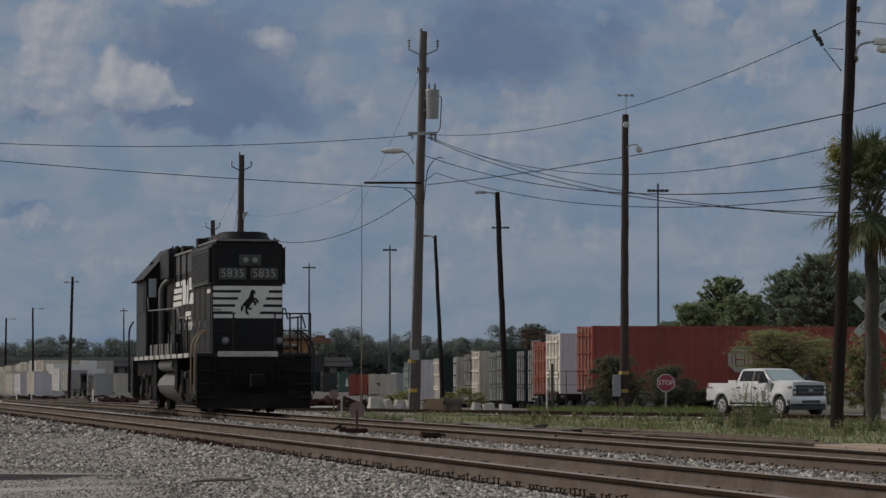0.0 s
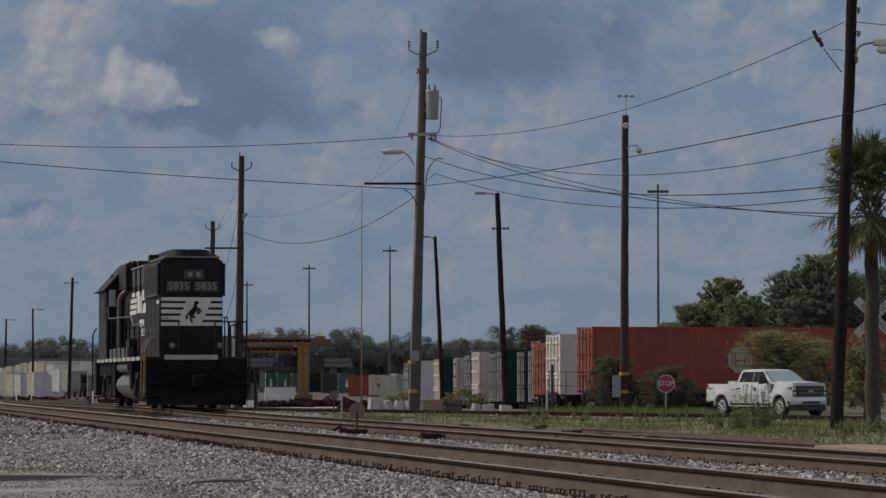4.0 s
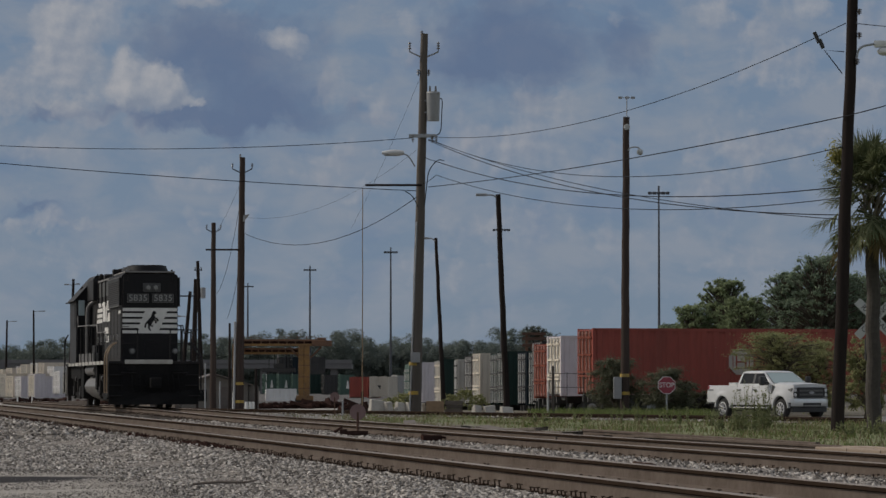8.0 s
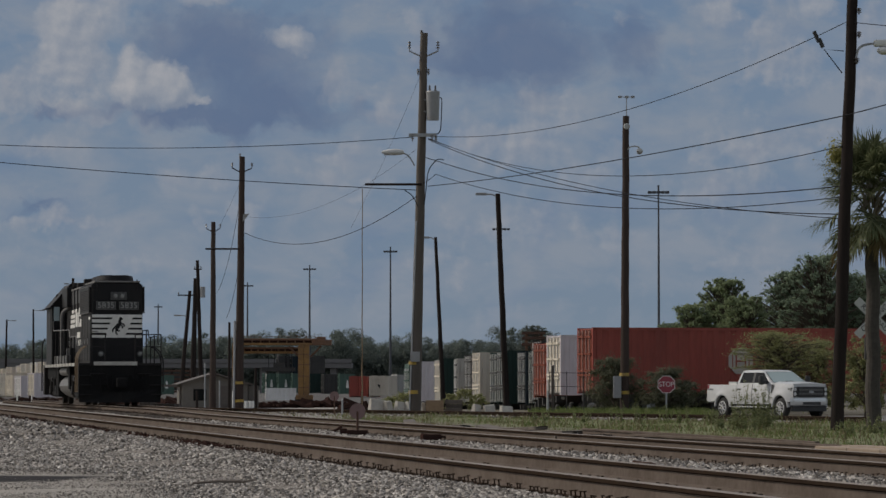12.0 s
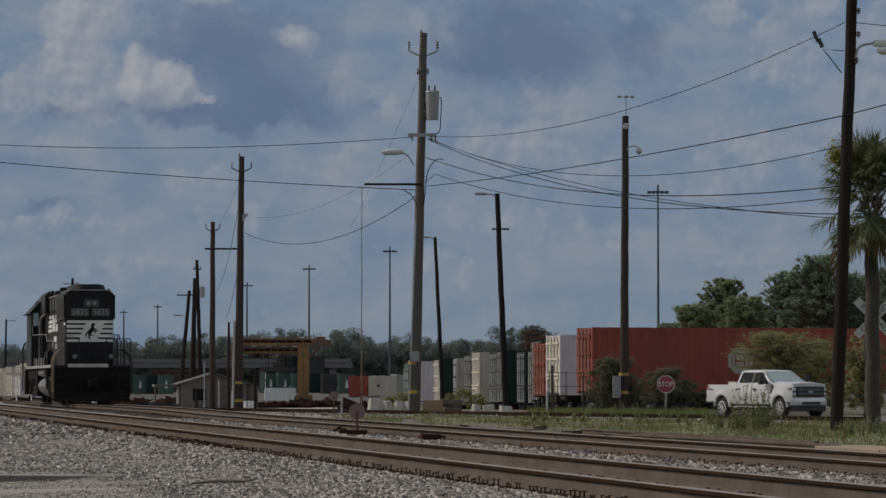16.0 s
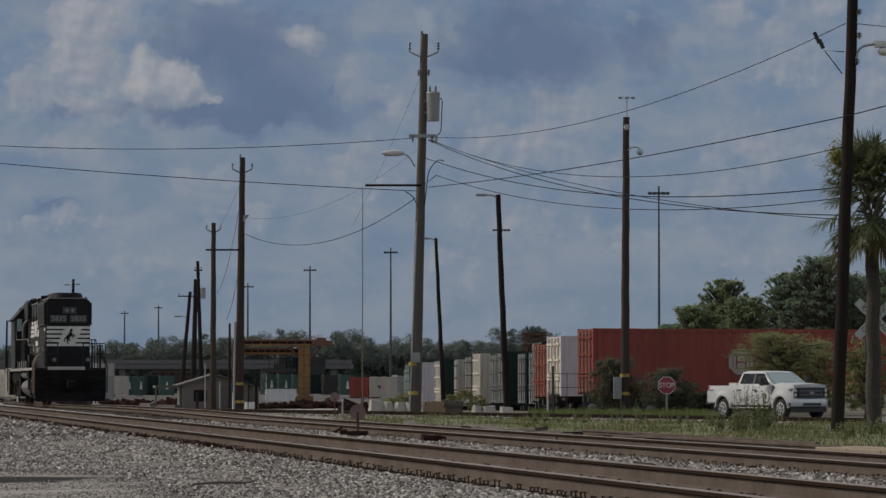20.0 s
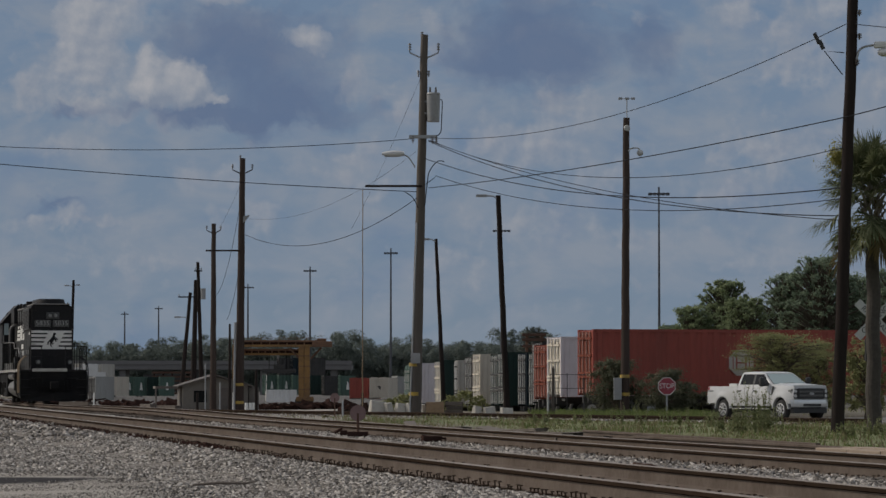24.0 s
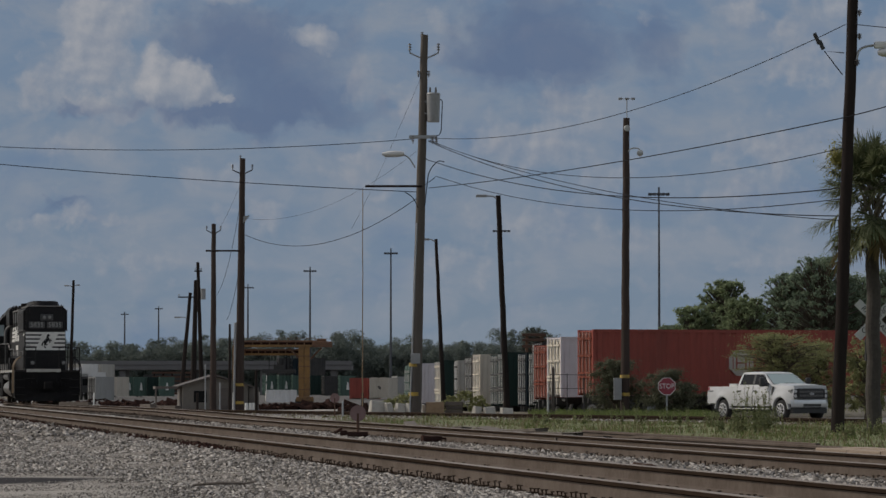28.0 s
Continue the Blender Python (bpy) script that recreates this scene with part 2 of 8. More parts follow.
# Far and tree leaves carry haze in their colours, greyer and bluer.
M["leaf_far_haze"] = leafy("leaf_far_haze", (0.12, 0.145, 0.13), (0.17, 0.195, 0.17), 0.6)
M["leaf_tree"] = leafy("leaf_tree", (0.165, 0.215, 0.15), (0.26, 0.32, 0.21), 0.55)
M["leaf_light"] = leafy("leaf_light", (0.18, 0.225, 0.12), (0.3, 0.35, 0.19), 0.6)
M["leaf_bush"] = leafy("leaf_bush", (0.22, 0.235, 0.105), (0.35, 0.345, 0.17), 0.65)
M["leaf_shrub"] = leafy("leaf_shrub", (0.1, 0.11, 0.07), (0.17, 0.17, 0.11), 0.5)
M["leaf_palm"] = leafy("leaf_palm", (0.07, 0.09, 0.04), (0.21, 0.22, 0.12), 0.35)
M["palm_boot"] = weathered("palm_boot", (0.17, 0.155, 0.13), (0.08, 0.07, 0.06), 0.6, 10, 3, 0.9, bump=0.3)
M["leaf_dry"] = leafy("leaf_dry", (0.12, 0.09, 0.045), (0.2, 0.15, 0.07))
M["palm_flower"] = leafy("palm_flower", (0.26, 0.25, 0.08), (0.4, 0.37, 0.14), 0.5)
M["grass"] = leafy("grass", (0.1, 0.145, 0.042), (0.21, 0.235, 0.085), 0.4)
M["weed"] = leafy("weed", (0.15, 0.175, 0.08), (0.26, 0.265, 0.14), 0.55)
M["dry_grass"] = leafy("dry_grass", (0.17, 0.14, 0.08), (0.26, 0.22, 0.13))


def stone_material():
    k = Nodes("ballast_stone")
    geo = k.n("ShaderNodeNewGeometry")
    tone = k.ramp(geo.outputs["Random Per Island"], [(0.0, (0.035, 0.031, 0.029)), (0.3, (0.11, 0.1, 0.092)), (0.6, (0.28, 0.26, 0.238)), (0.88, (0.47, 0.44, 0.405)), (1.0, (0.66, 0.62, 0.575))])
    fine = k.noise(60, 3)
    k.bump(fine, 0.3, 0.005)
    return k.surface(k.mix(k.math("MULTIPLY", fine, 0.5), tone, (0.12, 0.1, 0.08)), 0.9)


def glass_material(name, tint, rough=0.03, gloss=0.35):
    k = Nodes(name)
    k.bsdf.inputs["Specular IOR Level"].default_value = gloss
    return k.surface(tint, rough)


M["stone"] = stone_material()
M["dark_glass"] = glass_material("dark_glass", (0.006, 0.007, 0.008), 0.08, 0.12)
# Windshield and cab pane: the pale sky's reflection is put into the tint.
M["sky_glass"] = glass_material("sky_glass", (0.3, 0.37, 0.37), 0.1)
M["sky_cab_glass"] = glass_material("sky_cab_glass", (0.34, 0.41, 0.42), 0.12)
M["lens"] = glass_material("lens", (0.2, 0.2, 0.19), 0.15)


# ---- small mesh tools ----
def put(bm, verts, faces):
    made = [bm.verts.new(v) for v in verts]
    for f in faces:
        bm.faces.new([made[i] for i in f])
    return made


def box(bm, x0, x1, y0, y1, z0, z1, m=None, bevel=0.0):
    vs = [(x, y, z) for z in (z0, z1) for y in (y0, y1) for x in (x0, x1)]
    if m is not None:
        vs = [m @ Vector(v) for v in vs]
    made = put(bm, vs, [(0, 2, 3, 1), (4, 5, 7, 6), (0, 1, 5, 4), (2, 6, 7, 3), (0, 4, 6, 2), (1, 3, 7, 5)])
    if bevel:
        edges = list({e for v in made for e in v.link_edges})
        bmesh.ops.bevel(bm, geom=edges, offset=bevel, segments=2, profile=0.6, affect="EDGES")


def rod(bm, a, b, r0, r1=None, seg=8, caps=True):
    a, b = Vector(a), Vector(b)
    r1 = r0 if r1 is None else r1
    way = (b - a).normalized()
    side = way.orthogonal().normalized()
    other = way.cross(side)
    ring = [(math.cos(2 * math.pi * i / seg), math.sin(2 * math.pi * i / seg)) for i in range(seg)]
    vs = [a + (side * c + other * s) * r0 for c, s in ring] + [b + (side * c + other * s) * r1 for c, s in ring]
    fs = [(i, (i + 1) % seg, seg + (i + 1) % seg, seg + i) for i in range(seg)]
    if caps:
        fs += [tuple(range(seg))[::-1], tuple(range(seg, 2 * seg))]
    put(bm, vs, fs)


def pipe(bm, points, r, seg=6):
    """One tube through the points."""
    pts = [Vector(p) for p in points]
    vs, fs = [], []
    side = None
    for i, p in enumerate(pts):
        way = (pts[min(i + 1, len(pts) - 1)] - pts[max(i - 1, 0)]).normalized()
        side = way.orthogonal().normalized() if side is None else (side - way * side.dot(way)).normalized()
        other = way.cross(side)
        rr = r[i] if isinstance(r, (list, tuple)) else r
        vs += [p + (side * math.cos(2 * math.pi * j / seg) + other * math.sin(2 * math.pi * j / seg)) * rr for j in range(seg)]
        if i:
            o = (i - 1) * seg
            fs += [(o + j, o + (j + 1) % seg, o + seg + (j + 1) % seg, o + seg + j) for j in range(seg)]
    n = len(pts) * seg
    fs += [tuple(range(seg))[::-1], tuple(range(n - seg, n))]
    put(bm, vs, fs)


def prism(bm, outline, axis, a, b):
    """An outline in two axes, pushed from a to b along the third ('x', 'y' or 'z')."""
    def at(p, d):
        return {"x": (d, p[0], p[1]), "y": (p[0], d, p[1]), "z": (p[0], p[1], d)}[axis]
    n = len(outline)
    put(bm, [at(p, a) for p in outline] + [at(p, b) for p in outline],
        [tuple(range(n))[::-1], tuple(range(n, 2 * n))] + [(i, (i + 1) % n, n + (i + 1) % n, n + i) for i in range(n)])


def finish(bm, smooth=None):
    bmesh.ops.recalc_face_normals(bm, faces=bm.faces)
    mesh = bpy.data.meshes.new("mesh")
    bm.to_mesh(mesh)
    bm.free()
    if smooth:
        mesh.shade_smooth()
        mesh.set_sharp_from_angle(angle=radians(smooth))
    return mesh


def part(name, bm, material, parent=None, label="", smooth=None, at=None):
    """Links a bmesh (or a ready mesh) as one mesh object under a thing or a part."""
    mesh = finish(bm, smooth) if isinstance(bm, bmesh.types.BMesh) else bm
    if not mesh.materials:
        mesh.materials.append(M[material])
    ob = new(name, mesh)
    ob.parent = parent
    if at is not None:
        ob.matrix_basis = at
    if label:
        tagged(ob, label)
    return ob


def thing(name, m, label, category, group="", kind=""):
    ob = new(name)
    ob.matrix_basis = m
    ob.empty_display_size = 0.3
    return tagged(ob, label, category, group, kind)


def soup(verts, faces_n, material):
    """A mesh of many loose pieces from an array of corners, faces_n corners a face."""
    verts = np.asarray(verts, dtype=np.float32).reshape(-1, 3)
    count = len(verts) // faces_n
    mesh = bpy.data.meshes.new("mesh")
    mesh.vertices.add(len(verts))
    mesh.vertices.foreach_set("co", verts.ravel())
    mesh.loops.add(len(verts))
    mesh.loops.foreach_set("vertex_index", np.arange(len(verts), dtype=np.int32))
    mesh.polygons.add(count)
    mesh.polygons.foreach_set("loop_start", np.arange(0, len(verts), faces_n, dtype=np.int32))
    mesh.update(calc_edges=True)
    mesh.materials.append(M[material])
    return mesh


def lettering(text, size, depth=0.006):
    """A mesh of the words, centred, upright in x and z, facing -y."""
    curve = bpy.data.curves.new("words", "FONT")
    curve.body, curve.size, curve.extrude = text, size, depth / 2
    curve.align_x, curve.align_y = "CENTER", "CENTER"
    ob = new("words", curve)
    bpy.context.view_layer.update()
    mesh = bpy.data.meshes.new_from_object(ob.evaluated_get(bpy.context.evaluated_depsgraph_get()))
    bpy.data.objects.remove(ob)
    mesh.transform(Euler((radians(90), 0, 0)).to_matrix().to_4x4())
    mesh.materials.clear()
    return mesh


# ---- lie of the land ----
SLOPE, CROSS0 = 0.1985, 37.1      # the tracks run away to the left; where the front track passes straight ahead
HEAD = math.degrees(math.atan(SLOPE))
COS = math.cos(radians(HEAD))
SIN = math.sin(radians(HEAD))


def across(x, y):
    """Distance from the front track's middle, positive on the far side."""
    return (x + SLOPE * (y - CROSS0)) * COS


def on_track(q, y):
    """The point of the line q metres from the front track at that depth."""
    return q / COS - SLOPE * (y - CROSS0)


def step(v, a, b):
    v = np.clip((np.asarray(v, dtype=float) - a) / (b - a), 0, 1)
    return v * v * (3 - 2 * v)


SIDE_A, SIDE_B = (-16.3, 150.5), (12.4, 100.4)      # the siding runs between these


def behind_siding(x, y):
    """Distance past the siding's middle, seen from the front."""
    dx, dy = SIDE_B[0] - SIDE_A[0], SIDE_B[1] - SIDE_A[1]
    return ((x - SIDE_A[0]) * -dy + (y - SIDE_A[1]) * dx) / math.hypot(dx, dy)


def land(x, y):
    x, y = np.asarray(x, dtype=float), np.asarray(y, dtype=float)
    q = across(np.asarray(x, dtype=float), np.asarray(y, dtype=float))
    z = 0.27 + 0.09 * step(q, -2.6, -1.5) - 0.07 * step(q, 1.5, 3.2) - 0.11 * step(q, 7.2, 9.5)
    off = behind_siding(x, y)
    z = z - 0.06 * step(off, -4, -1.5) * step(q, 7, 9) - 0.24 * step(off, 1.2, 5) * step(q, 7, 9) - 0.3 * step(y, 170, 240)
    return z


def land_material():
    k = Nodes("land")
    sep = k.n("ShaderNodeSeparateXYZ")
    k.link(k.co.outputs["Object"], sep.inputs[0])
    x, y = sep.outputs[0], sep.outputs[1]
    q = k.math("MULTIPLY", k.math("ADD", x, k.math("MULTIPLY", k.math("SUBTRACT", y, CROSS0), SLOPE)), COS)
    wob = k.math("MULTIPLY_ADD", k.noise(0.5, 4), 3.0, -1.5)
    q = k.math("ADD", q, wob)
    pebble = k.n("ShaderNodeTexVoronoi", Scale=24.0)
    k.link(k.co.outputs["Object"], pebble.inputs["Vector"])
    sep2 = k.n("ShaderNodeSeparateColor")
    k.link(pebble.outputs["Color"], sep2.inputs[0])
    gravel = k.ramp(sep2.outputs[0], [(0.0, (0.075, 0.063, 0.053)), (0.5, (0.15, 0.133, 0.115)), (1.0, (0.3, 0.27, 0.235))])
    gravel = k.mix(k.math("MULTIPLY", k.noise(0.8, 5), 0.6), gravel, (0.15, 0.128, 0.105))
    # worn pale fines on the lot by the front track; a painted shadow wedge
    fines = k.ramp(k.math("MULTIPLY_ADD", q, 0.1, 1.0), [(0.58, (1, 1, 1)), (0.7, (0, 0, 0))])
    fines = k.math("MULTIPLY", fines, k.ramp(k.math("MULTIPLY", k.math("ADD", y, wob), 0.01), [(0.38, (1, 1, 1)), (0.43, (0, 0, 0))]))
    gravel = k.mix(k.math("MULTIPLY", fines, 0.75), gravel, k.ramp(k.noise(3.5, 6, 0.7), [(0.3, (0.25, 0.228, 0.2)), (0.7, (0.38, 0.35, 0.31))]))
    # cast shadow painted into the ground colour as a dark wedge
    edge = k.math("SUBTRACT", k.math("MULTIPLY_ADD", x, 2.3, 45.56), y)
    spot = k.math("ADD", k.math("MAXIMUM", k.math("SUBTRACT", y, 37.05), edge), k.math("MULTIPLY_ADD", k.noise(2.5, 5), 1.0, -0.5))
    shadow_wedge = k.ramp(k.math("MULTIPLY_ADD", spot, 0.5, 0.5), [(0.4, (0.94, 0.94, 0.94)), (0.56, (0, 0, 0))])
    gravel = k.mix(shadow_wedge, gravel, (0.02, 0.019, 0.021))
    k.link(k.math("MULTIPLY_ADD", shadow_wedge, -0.45, 0.5), k.bsdf.inputs["Specular IOR Level"])
    turf = k.ramp(k.noise(2.2, 6, 0.7), [(0.3, (0.06, 0.08, 0.026)), (0.5, (0.12, 0.135, 0.05)), (0.7, (0.21, 0.185, 0.115))])
    lot = k.ramp(k.noise(0.25, 6, 0.65), [(0.3, (0.2, 0.185, 0.165)), (0.7, (0.34, 0.32, 0.29))])
    grassy = k.math("SMOOTH_MIN", k.ramp(k.math("MULTIPLY", q, 0.05), [(0.54, (0, 0, 0)), (0.61, (1, 1, 1))]), 1.0, 0.0)
    col = k.mix(grassy, gravel, turf)
    yard = k.ramp(k.math("MULTIPLY", k.math("ADD", y, wob), 0.005), [(0.56, (0, 0, 0)), (0.6, (1, 1, 1))])
    left = k.ramp(k.math("MULTIPLY_ADD", k.math("ADD", x, wob), 0.02, 0.5), [(0.42, (1, 1, 1)), (0.5, (0, 0, 0))])
    far_left = k.math("MULTIPLY", left, k.ramp(k.math("MULTIPLY", y, 0.005), [(0.5, (0, 0, 0)), (0.54, (1, 1, 1))]))
    dirt = k.ramp(k.noise(0.7, 5, 0.65), [(0.35, (0.07, 0.075, 0.035)), (0.5, (0.11, 0.095, 0.07)), (0.7, (0.16, 0.14, 0.11))])
    col = k.mix(yard, col, dirt)
    col = k.mix(far_left, col, lot)
    # worn dark asphalt farther back
    back = k.ramp(k.math("MULTIPLY", k.math("ADD", y, k.math("MULTIPLY", wob, 6.0)), 0.002), [(0.54, (0, 0, 0)), (0.62, (1, 1, 1))])
    col = k.mix(back, col, k.ramp(k.noise(0.3, 5), [(0.3, (0.05, 0.047, 0.044)), (0.7, (0.11, 0.1, 0.09))]))
    k.bump(pebble.outputs["Distance"], 0.5, 0.03)
    return k.surface(col, 0.95)


def build_land():
    def spread(a, fine, b, lo, hi):
        return np.concatenate([-np.geomspace(-a, -lo, 14)[:-1] if a < lo < 0 else [], np.arange(lo, hi, fine), np.geomspace(hi, b, 16)])
    xs = spread(-4200, 1.0, 4200, -40, 40)
    ys = np.concatenate([-np.geomspace(4200, 10, 10), np.arange(-4, 150, 1.0), np.arange(150, 250, 5), np.geomspace(250, 4200, 14)])
    gx, gy = np.meshgrid(xs, ys)
    gz = land(gx, gy)
    rng = np.random.default_rng(3)
    gz = gz + rng.normal(0, 0.012, gz.shape) * (gy < 140)
    n, m = gx.shape
    verts = np.stack([gx, gy, gz], -1).reshape(-1, 3)
    i = np.arange((n - 1) * (m - 1))
    a = (i // (m - 1)) * m + i % (m - 1)
    mesh = bpy.data.meshes.new("mesh")
    mesh.from_pydata(verts.tolist(), [], np.stack([a, a + 1, a + m + 1, a + m], -1).tolist())
    mesh.shade_smooth()
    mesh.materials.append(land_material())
    tagged(new("ground", mesh), "gravel and grass ground of the rail yard", "ground", kind="structure")


build_land()

# ---- sky behind the distance: haze, blue and drifting clouds ----
FAR = 3000.0
# middle across, middle up, half width, half height, strength
# heaped clouds with firm edges, soft pale cloud, low haze cloud, shaded cloud
HEAPED = [
    (-362.1, 334.4, 19.3, 20.3, 0.75),
    (-365.1, 307.4, 18.3, 19.3, 0.70),
    (-360.5, 282.0, 20.3, 19.3, 0.55),
    (-340.2, 315.0, 30.5, 35.6, 0.45),
    (-317.3, 332.8, 30.5, 20.3, 0.45),
    (-342.7, 269.3, 35.6, 25.4, 0.35),
    (-297.0, 288.6, 9.7, 13.2, 1.50),
    (-295.4, 265.2, 15.3, 13.2, 1.50),
    (-276.6, 273.3, 15.3, 15.3, 1.50),
    (-257.3, 268.3, 13.2, 13.2, 1.50),
    (-271.5, 258.1, 25.4, 8.1, 1.00),
    (-240.0, 255.0, 13.2, 5.1, 1.00),
    (-161.7, 315.0, 20.3, 12.2, 0.58),
    (-147.0, 304.9, 20.3, 14.2, 0.50),
    (-42.7, 327.8, 13.2, 22.4, 0.50),
    (-228.3, 345.6, 35.6, 9.2, 0.60),
    (231.9, 335.4, 25.4, 20.3, 0.60),
    (142.9, 330.3, 13.2, 20.3, 0.35),
    (315.8, 343.0, 25.4, 15.3, 0.60)]
PALE = [
    (-393.6, 269.3, 25.4, 30.5, 0.75),
    (-350.4, 250.0, 35.6, 9.2, 0.80),
    (-314.8, 237.8, 40.7, 10.2, 0.65),
    (-342.7, 289.6, 30.5, 38.1, 0.55),
    (-118.0, 275.4, 14.2, 20.3, 0.65),
    (-74.7, 252.5, 20.3, 15.3, 0.65),
    (-40.2, 297.8, 12.2, 13.2, 0.50),
    (81.9, 250.0, 30.5, 17.3, 0.70),
    (38.6, 217.4, 50.8, 20.3, 0.75),
    (-115.4, 208.3, 30.5, 11.2, 0.55),
    (290.4, 285.6, 38.1, 18.3, 0.80),
    (270.0, 211.3, 30.5, 18.3, 0.90),
    (217.6, 215.4, 22.4, 10.2, 0.65),
    (323.4, 221.0, 24.4, 12.2, 0.60),
    (379.3, 269.3, 30.5, 25.4, 0.60),
    (384.4, 325.2, 35.6, 30.5, 0.60),
    (-368.2, 209.3, 30.5, 9.2, 0.50),
    (275.1, 326.2, 18.3, 15.3, 0.60),
    (231.9, 170.1, 35.6, 17.3, 0.60)]
LOW = [
    (-383.4, 141.1, 30.5, 9.2, 0.70),
    (-337.6, 137.1, 25.4, 7.1, 0.60),
    (-202.9, 147.2, 28.0, 13.2, 0.70),
    (-235.9, 187.9, 40.7, 12.2, 0.40),
    (-93.6, 177.7, 45.8, 11.2, 0.40),
    (43.7, 142.2, 55.9, 13.2, 0.50),
    (120.0, 193.0, 35.6, 15.3, 0.45),
    (257.3, 106.6, 30.5, 15.3, 0.50),
    (-297.0, 106.6, 61.0, 11.2, 0.45),
    (-12.2, 106.6, 61.0, 11.2, 0.40),
    (150.5, 132.0, 35.6, 12.2, 0.40)]
DARK = [
    (-195.3, 289.6, 53.4, 38.1, 0.90),
    (-246.1, 310.0, 55.9, 30.5, 0.65),
    (-169.8, 248.9, 45.8, 19.3, 0.75),
    (-241.0, 242.8, 81.4, 10.2, 1.10),
    (-375.8, 241.3, 21.4, 7.1, 0.60),
    (-98.6, 243.9, 30.5, 13.2, 0.25),
    (41.2, 310.0, 61.0, 39.7, 1.15),
    (8.1, 284.5, 35.6, 13.2, 0.50),
    (84.4, 294.7, 30.5, 22.9, 0.60),
    (150.5, 310.0, 20.3, 26.4, 0.75),
    (-380.9, 153.3, 22.9, 5.1, 0.55),
    (-121.5, 320.1, 20.3, 25.4, 0.20),
    (186.1, 269.3, 30.5, 30.5, 0.12)]


def sky_material():
    k = Nodes("sky_and_clouds")
    co = k.co.outputs["Object"]

    def vec(op, a, b):
        node = k.n("ShaderNodeVectorMath")
        node.operation = op
        for value, sock in ((a, node.inputs[0]), (b, node.inputs[1])):
            if hasattr(value, "links"):
                k.link(value, sock)
            else:
                sock.default_value = value
        return node.outputs["Value" if op == "DOT_PRODUCT" else "Vector"]

    def shaken(at, scale, reach, detail):
        """Coordinates pushed about by noise."""
        node = k.n("ShaderNodeTexNoise", Scale=scale, Detail=detail, Roughness=0.55)
        k.link(at, node.inputs["Vector"])
        push = vec("MULTIPLY", vec("SUBTRACT", node.outputs["Color"], (0.5, 0.5, 0.5)), (reach, 0, reach))
        return vec("ADD", at, push)

    def heap(rows, at):
        total = 0.0
        for cx, cz, rx, rz, power in rows:
            d = vec("MULTIPLY", vec("SUBTRACT", at, (cx, 0, cz)), (1 / rx, 0, 1 / rz))
            total = k.math("MULTIPLY_ADD", k.math("POWER", 2.718, k.math("MULTIPLY", vec("DOT_PRODUCT", d, d), -1.0)), power, total)
        return total

    raw = k.n("ShaderNodeSeparateXYZ")
    k.link(co, raw.inputs[0])
    height = k.math("MULTIPLY", raw.outputs[2], 1 / 400.0)
    blue = k.ramp(height, [(0.0, srgb(115, 129, 143)), (0.25, srgb(112, 128, 146)), (0.5, srgb(110, 127, 147)), (0.8, srgb(106, 125, 148)), (1.0, srgb(99, 120, 146))])
    flat = k.n("ShaderNodeMapping")
    flat.inputs["Scale"].default_value = (1, 1, 1.8)
    k.link(co, flat.inputs["Vector"])
    # thin cloud all over: pale puffs, bluer gaps
    puffs = k.noise(0.0125, 6, 0.58, flat.outputs[0], 0.35)
    col = k.mix(k.ramp(puffs, [(0.4, (0, 0, 0)), (0.64, (0.8, 0.8, 0.8))]), blue, srgb(130, 138, 150))
    gaps = k.noise(0.009, 4, 0.5, flat.outputs[0], 0.2)
    col = k.mix(k.ramp(gaps, [(0.54, (0, 0, 0)), (0.74, (0.5, 0.5, 0.5))]), col, srgb(93, 115, 145))
    loose = shaken(shaken(co, 0.02, 60.0, 3.0), 0.07, 24.0, 4.0)
    near = shaken(shaken(co, 0.035, 14.0, 2.0), 0.1, 12.0, 5.0)
    sunward = vec("ADD", near, (-7.0, 0.0, 9.0))

    def billow(dx, dz):
        return k.noise(0.04, 5, 0.52, vec("ADD", co, (dx, 0, dz)), 0.0)

    fine = billow(0, 0)
    rough = k.math("MULTIPLY_ADD", fine, 1.4, -0.7)
    relief = k.math("SUBTRACT", fine, billow(-4, 5))
    # soft pale cloud
    pale = k.math("ADD", k.math("ADD", heap(PALE, loose), heap(LOW, loose)), k.math("MULTIPLY", rough, 1.15))
    glow_tone = k.ramp(k.math("MULTIPLY_ADD", relief, 1.6, 0.5), [(0.2, srgb(122, 131, 146)), (0.8, srgb(150, 152, 158))])
    col = k.mix(k.ramp(pale, [(0.14, (0, 0, 0)), (0.5, (0.5, 0.5, 0.5)), (1.0, (0.88, 0.88, 0.88))]), col, glow_tone)
    # shaded cloud bases
    dark = k.math("ADD", heap(DARK, loose), k.math("MULTIPLY", rough, 0.55))
    col = k.mix(k.ramp(dark, [(0.1, (0, 0, 0)), (0.5, (0.5, 0.5, 0.5)), (1.0, (0.78, 0.78, 0.78))]), col, srgb(88, 104, 132))
    # heaped cloud: firm outline towards the sun, melting away below
    mass = heap(HEAPED, near)
    lean = k.math("SUBTRACT", mass, heap(HEAPED, sunward))
    body = k.math("MULTIPLY_ADD", rough, 0.6, k.math("MINIMUM", mass, 1.2))
    firm = k.ramp(body, [(0.26, (0, 0, 0)), (0.46, (0.5, 0.5, 0.5)), (0.8, (0.9, 0.9, 0.9))])
    light = k.math("ADD", k.math("MULTIPLY_ADD", lean, 0.38, 0.46), k.math("MULTIPLY", relief, 1.5))
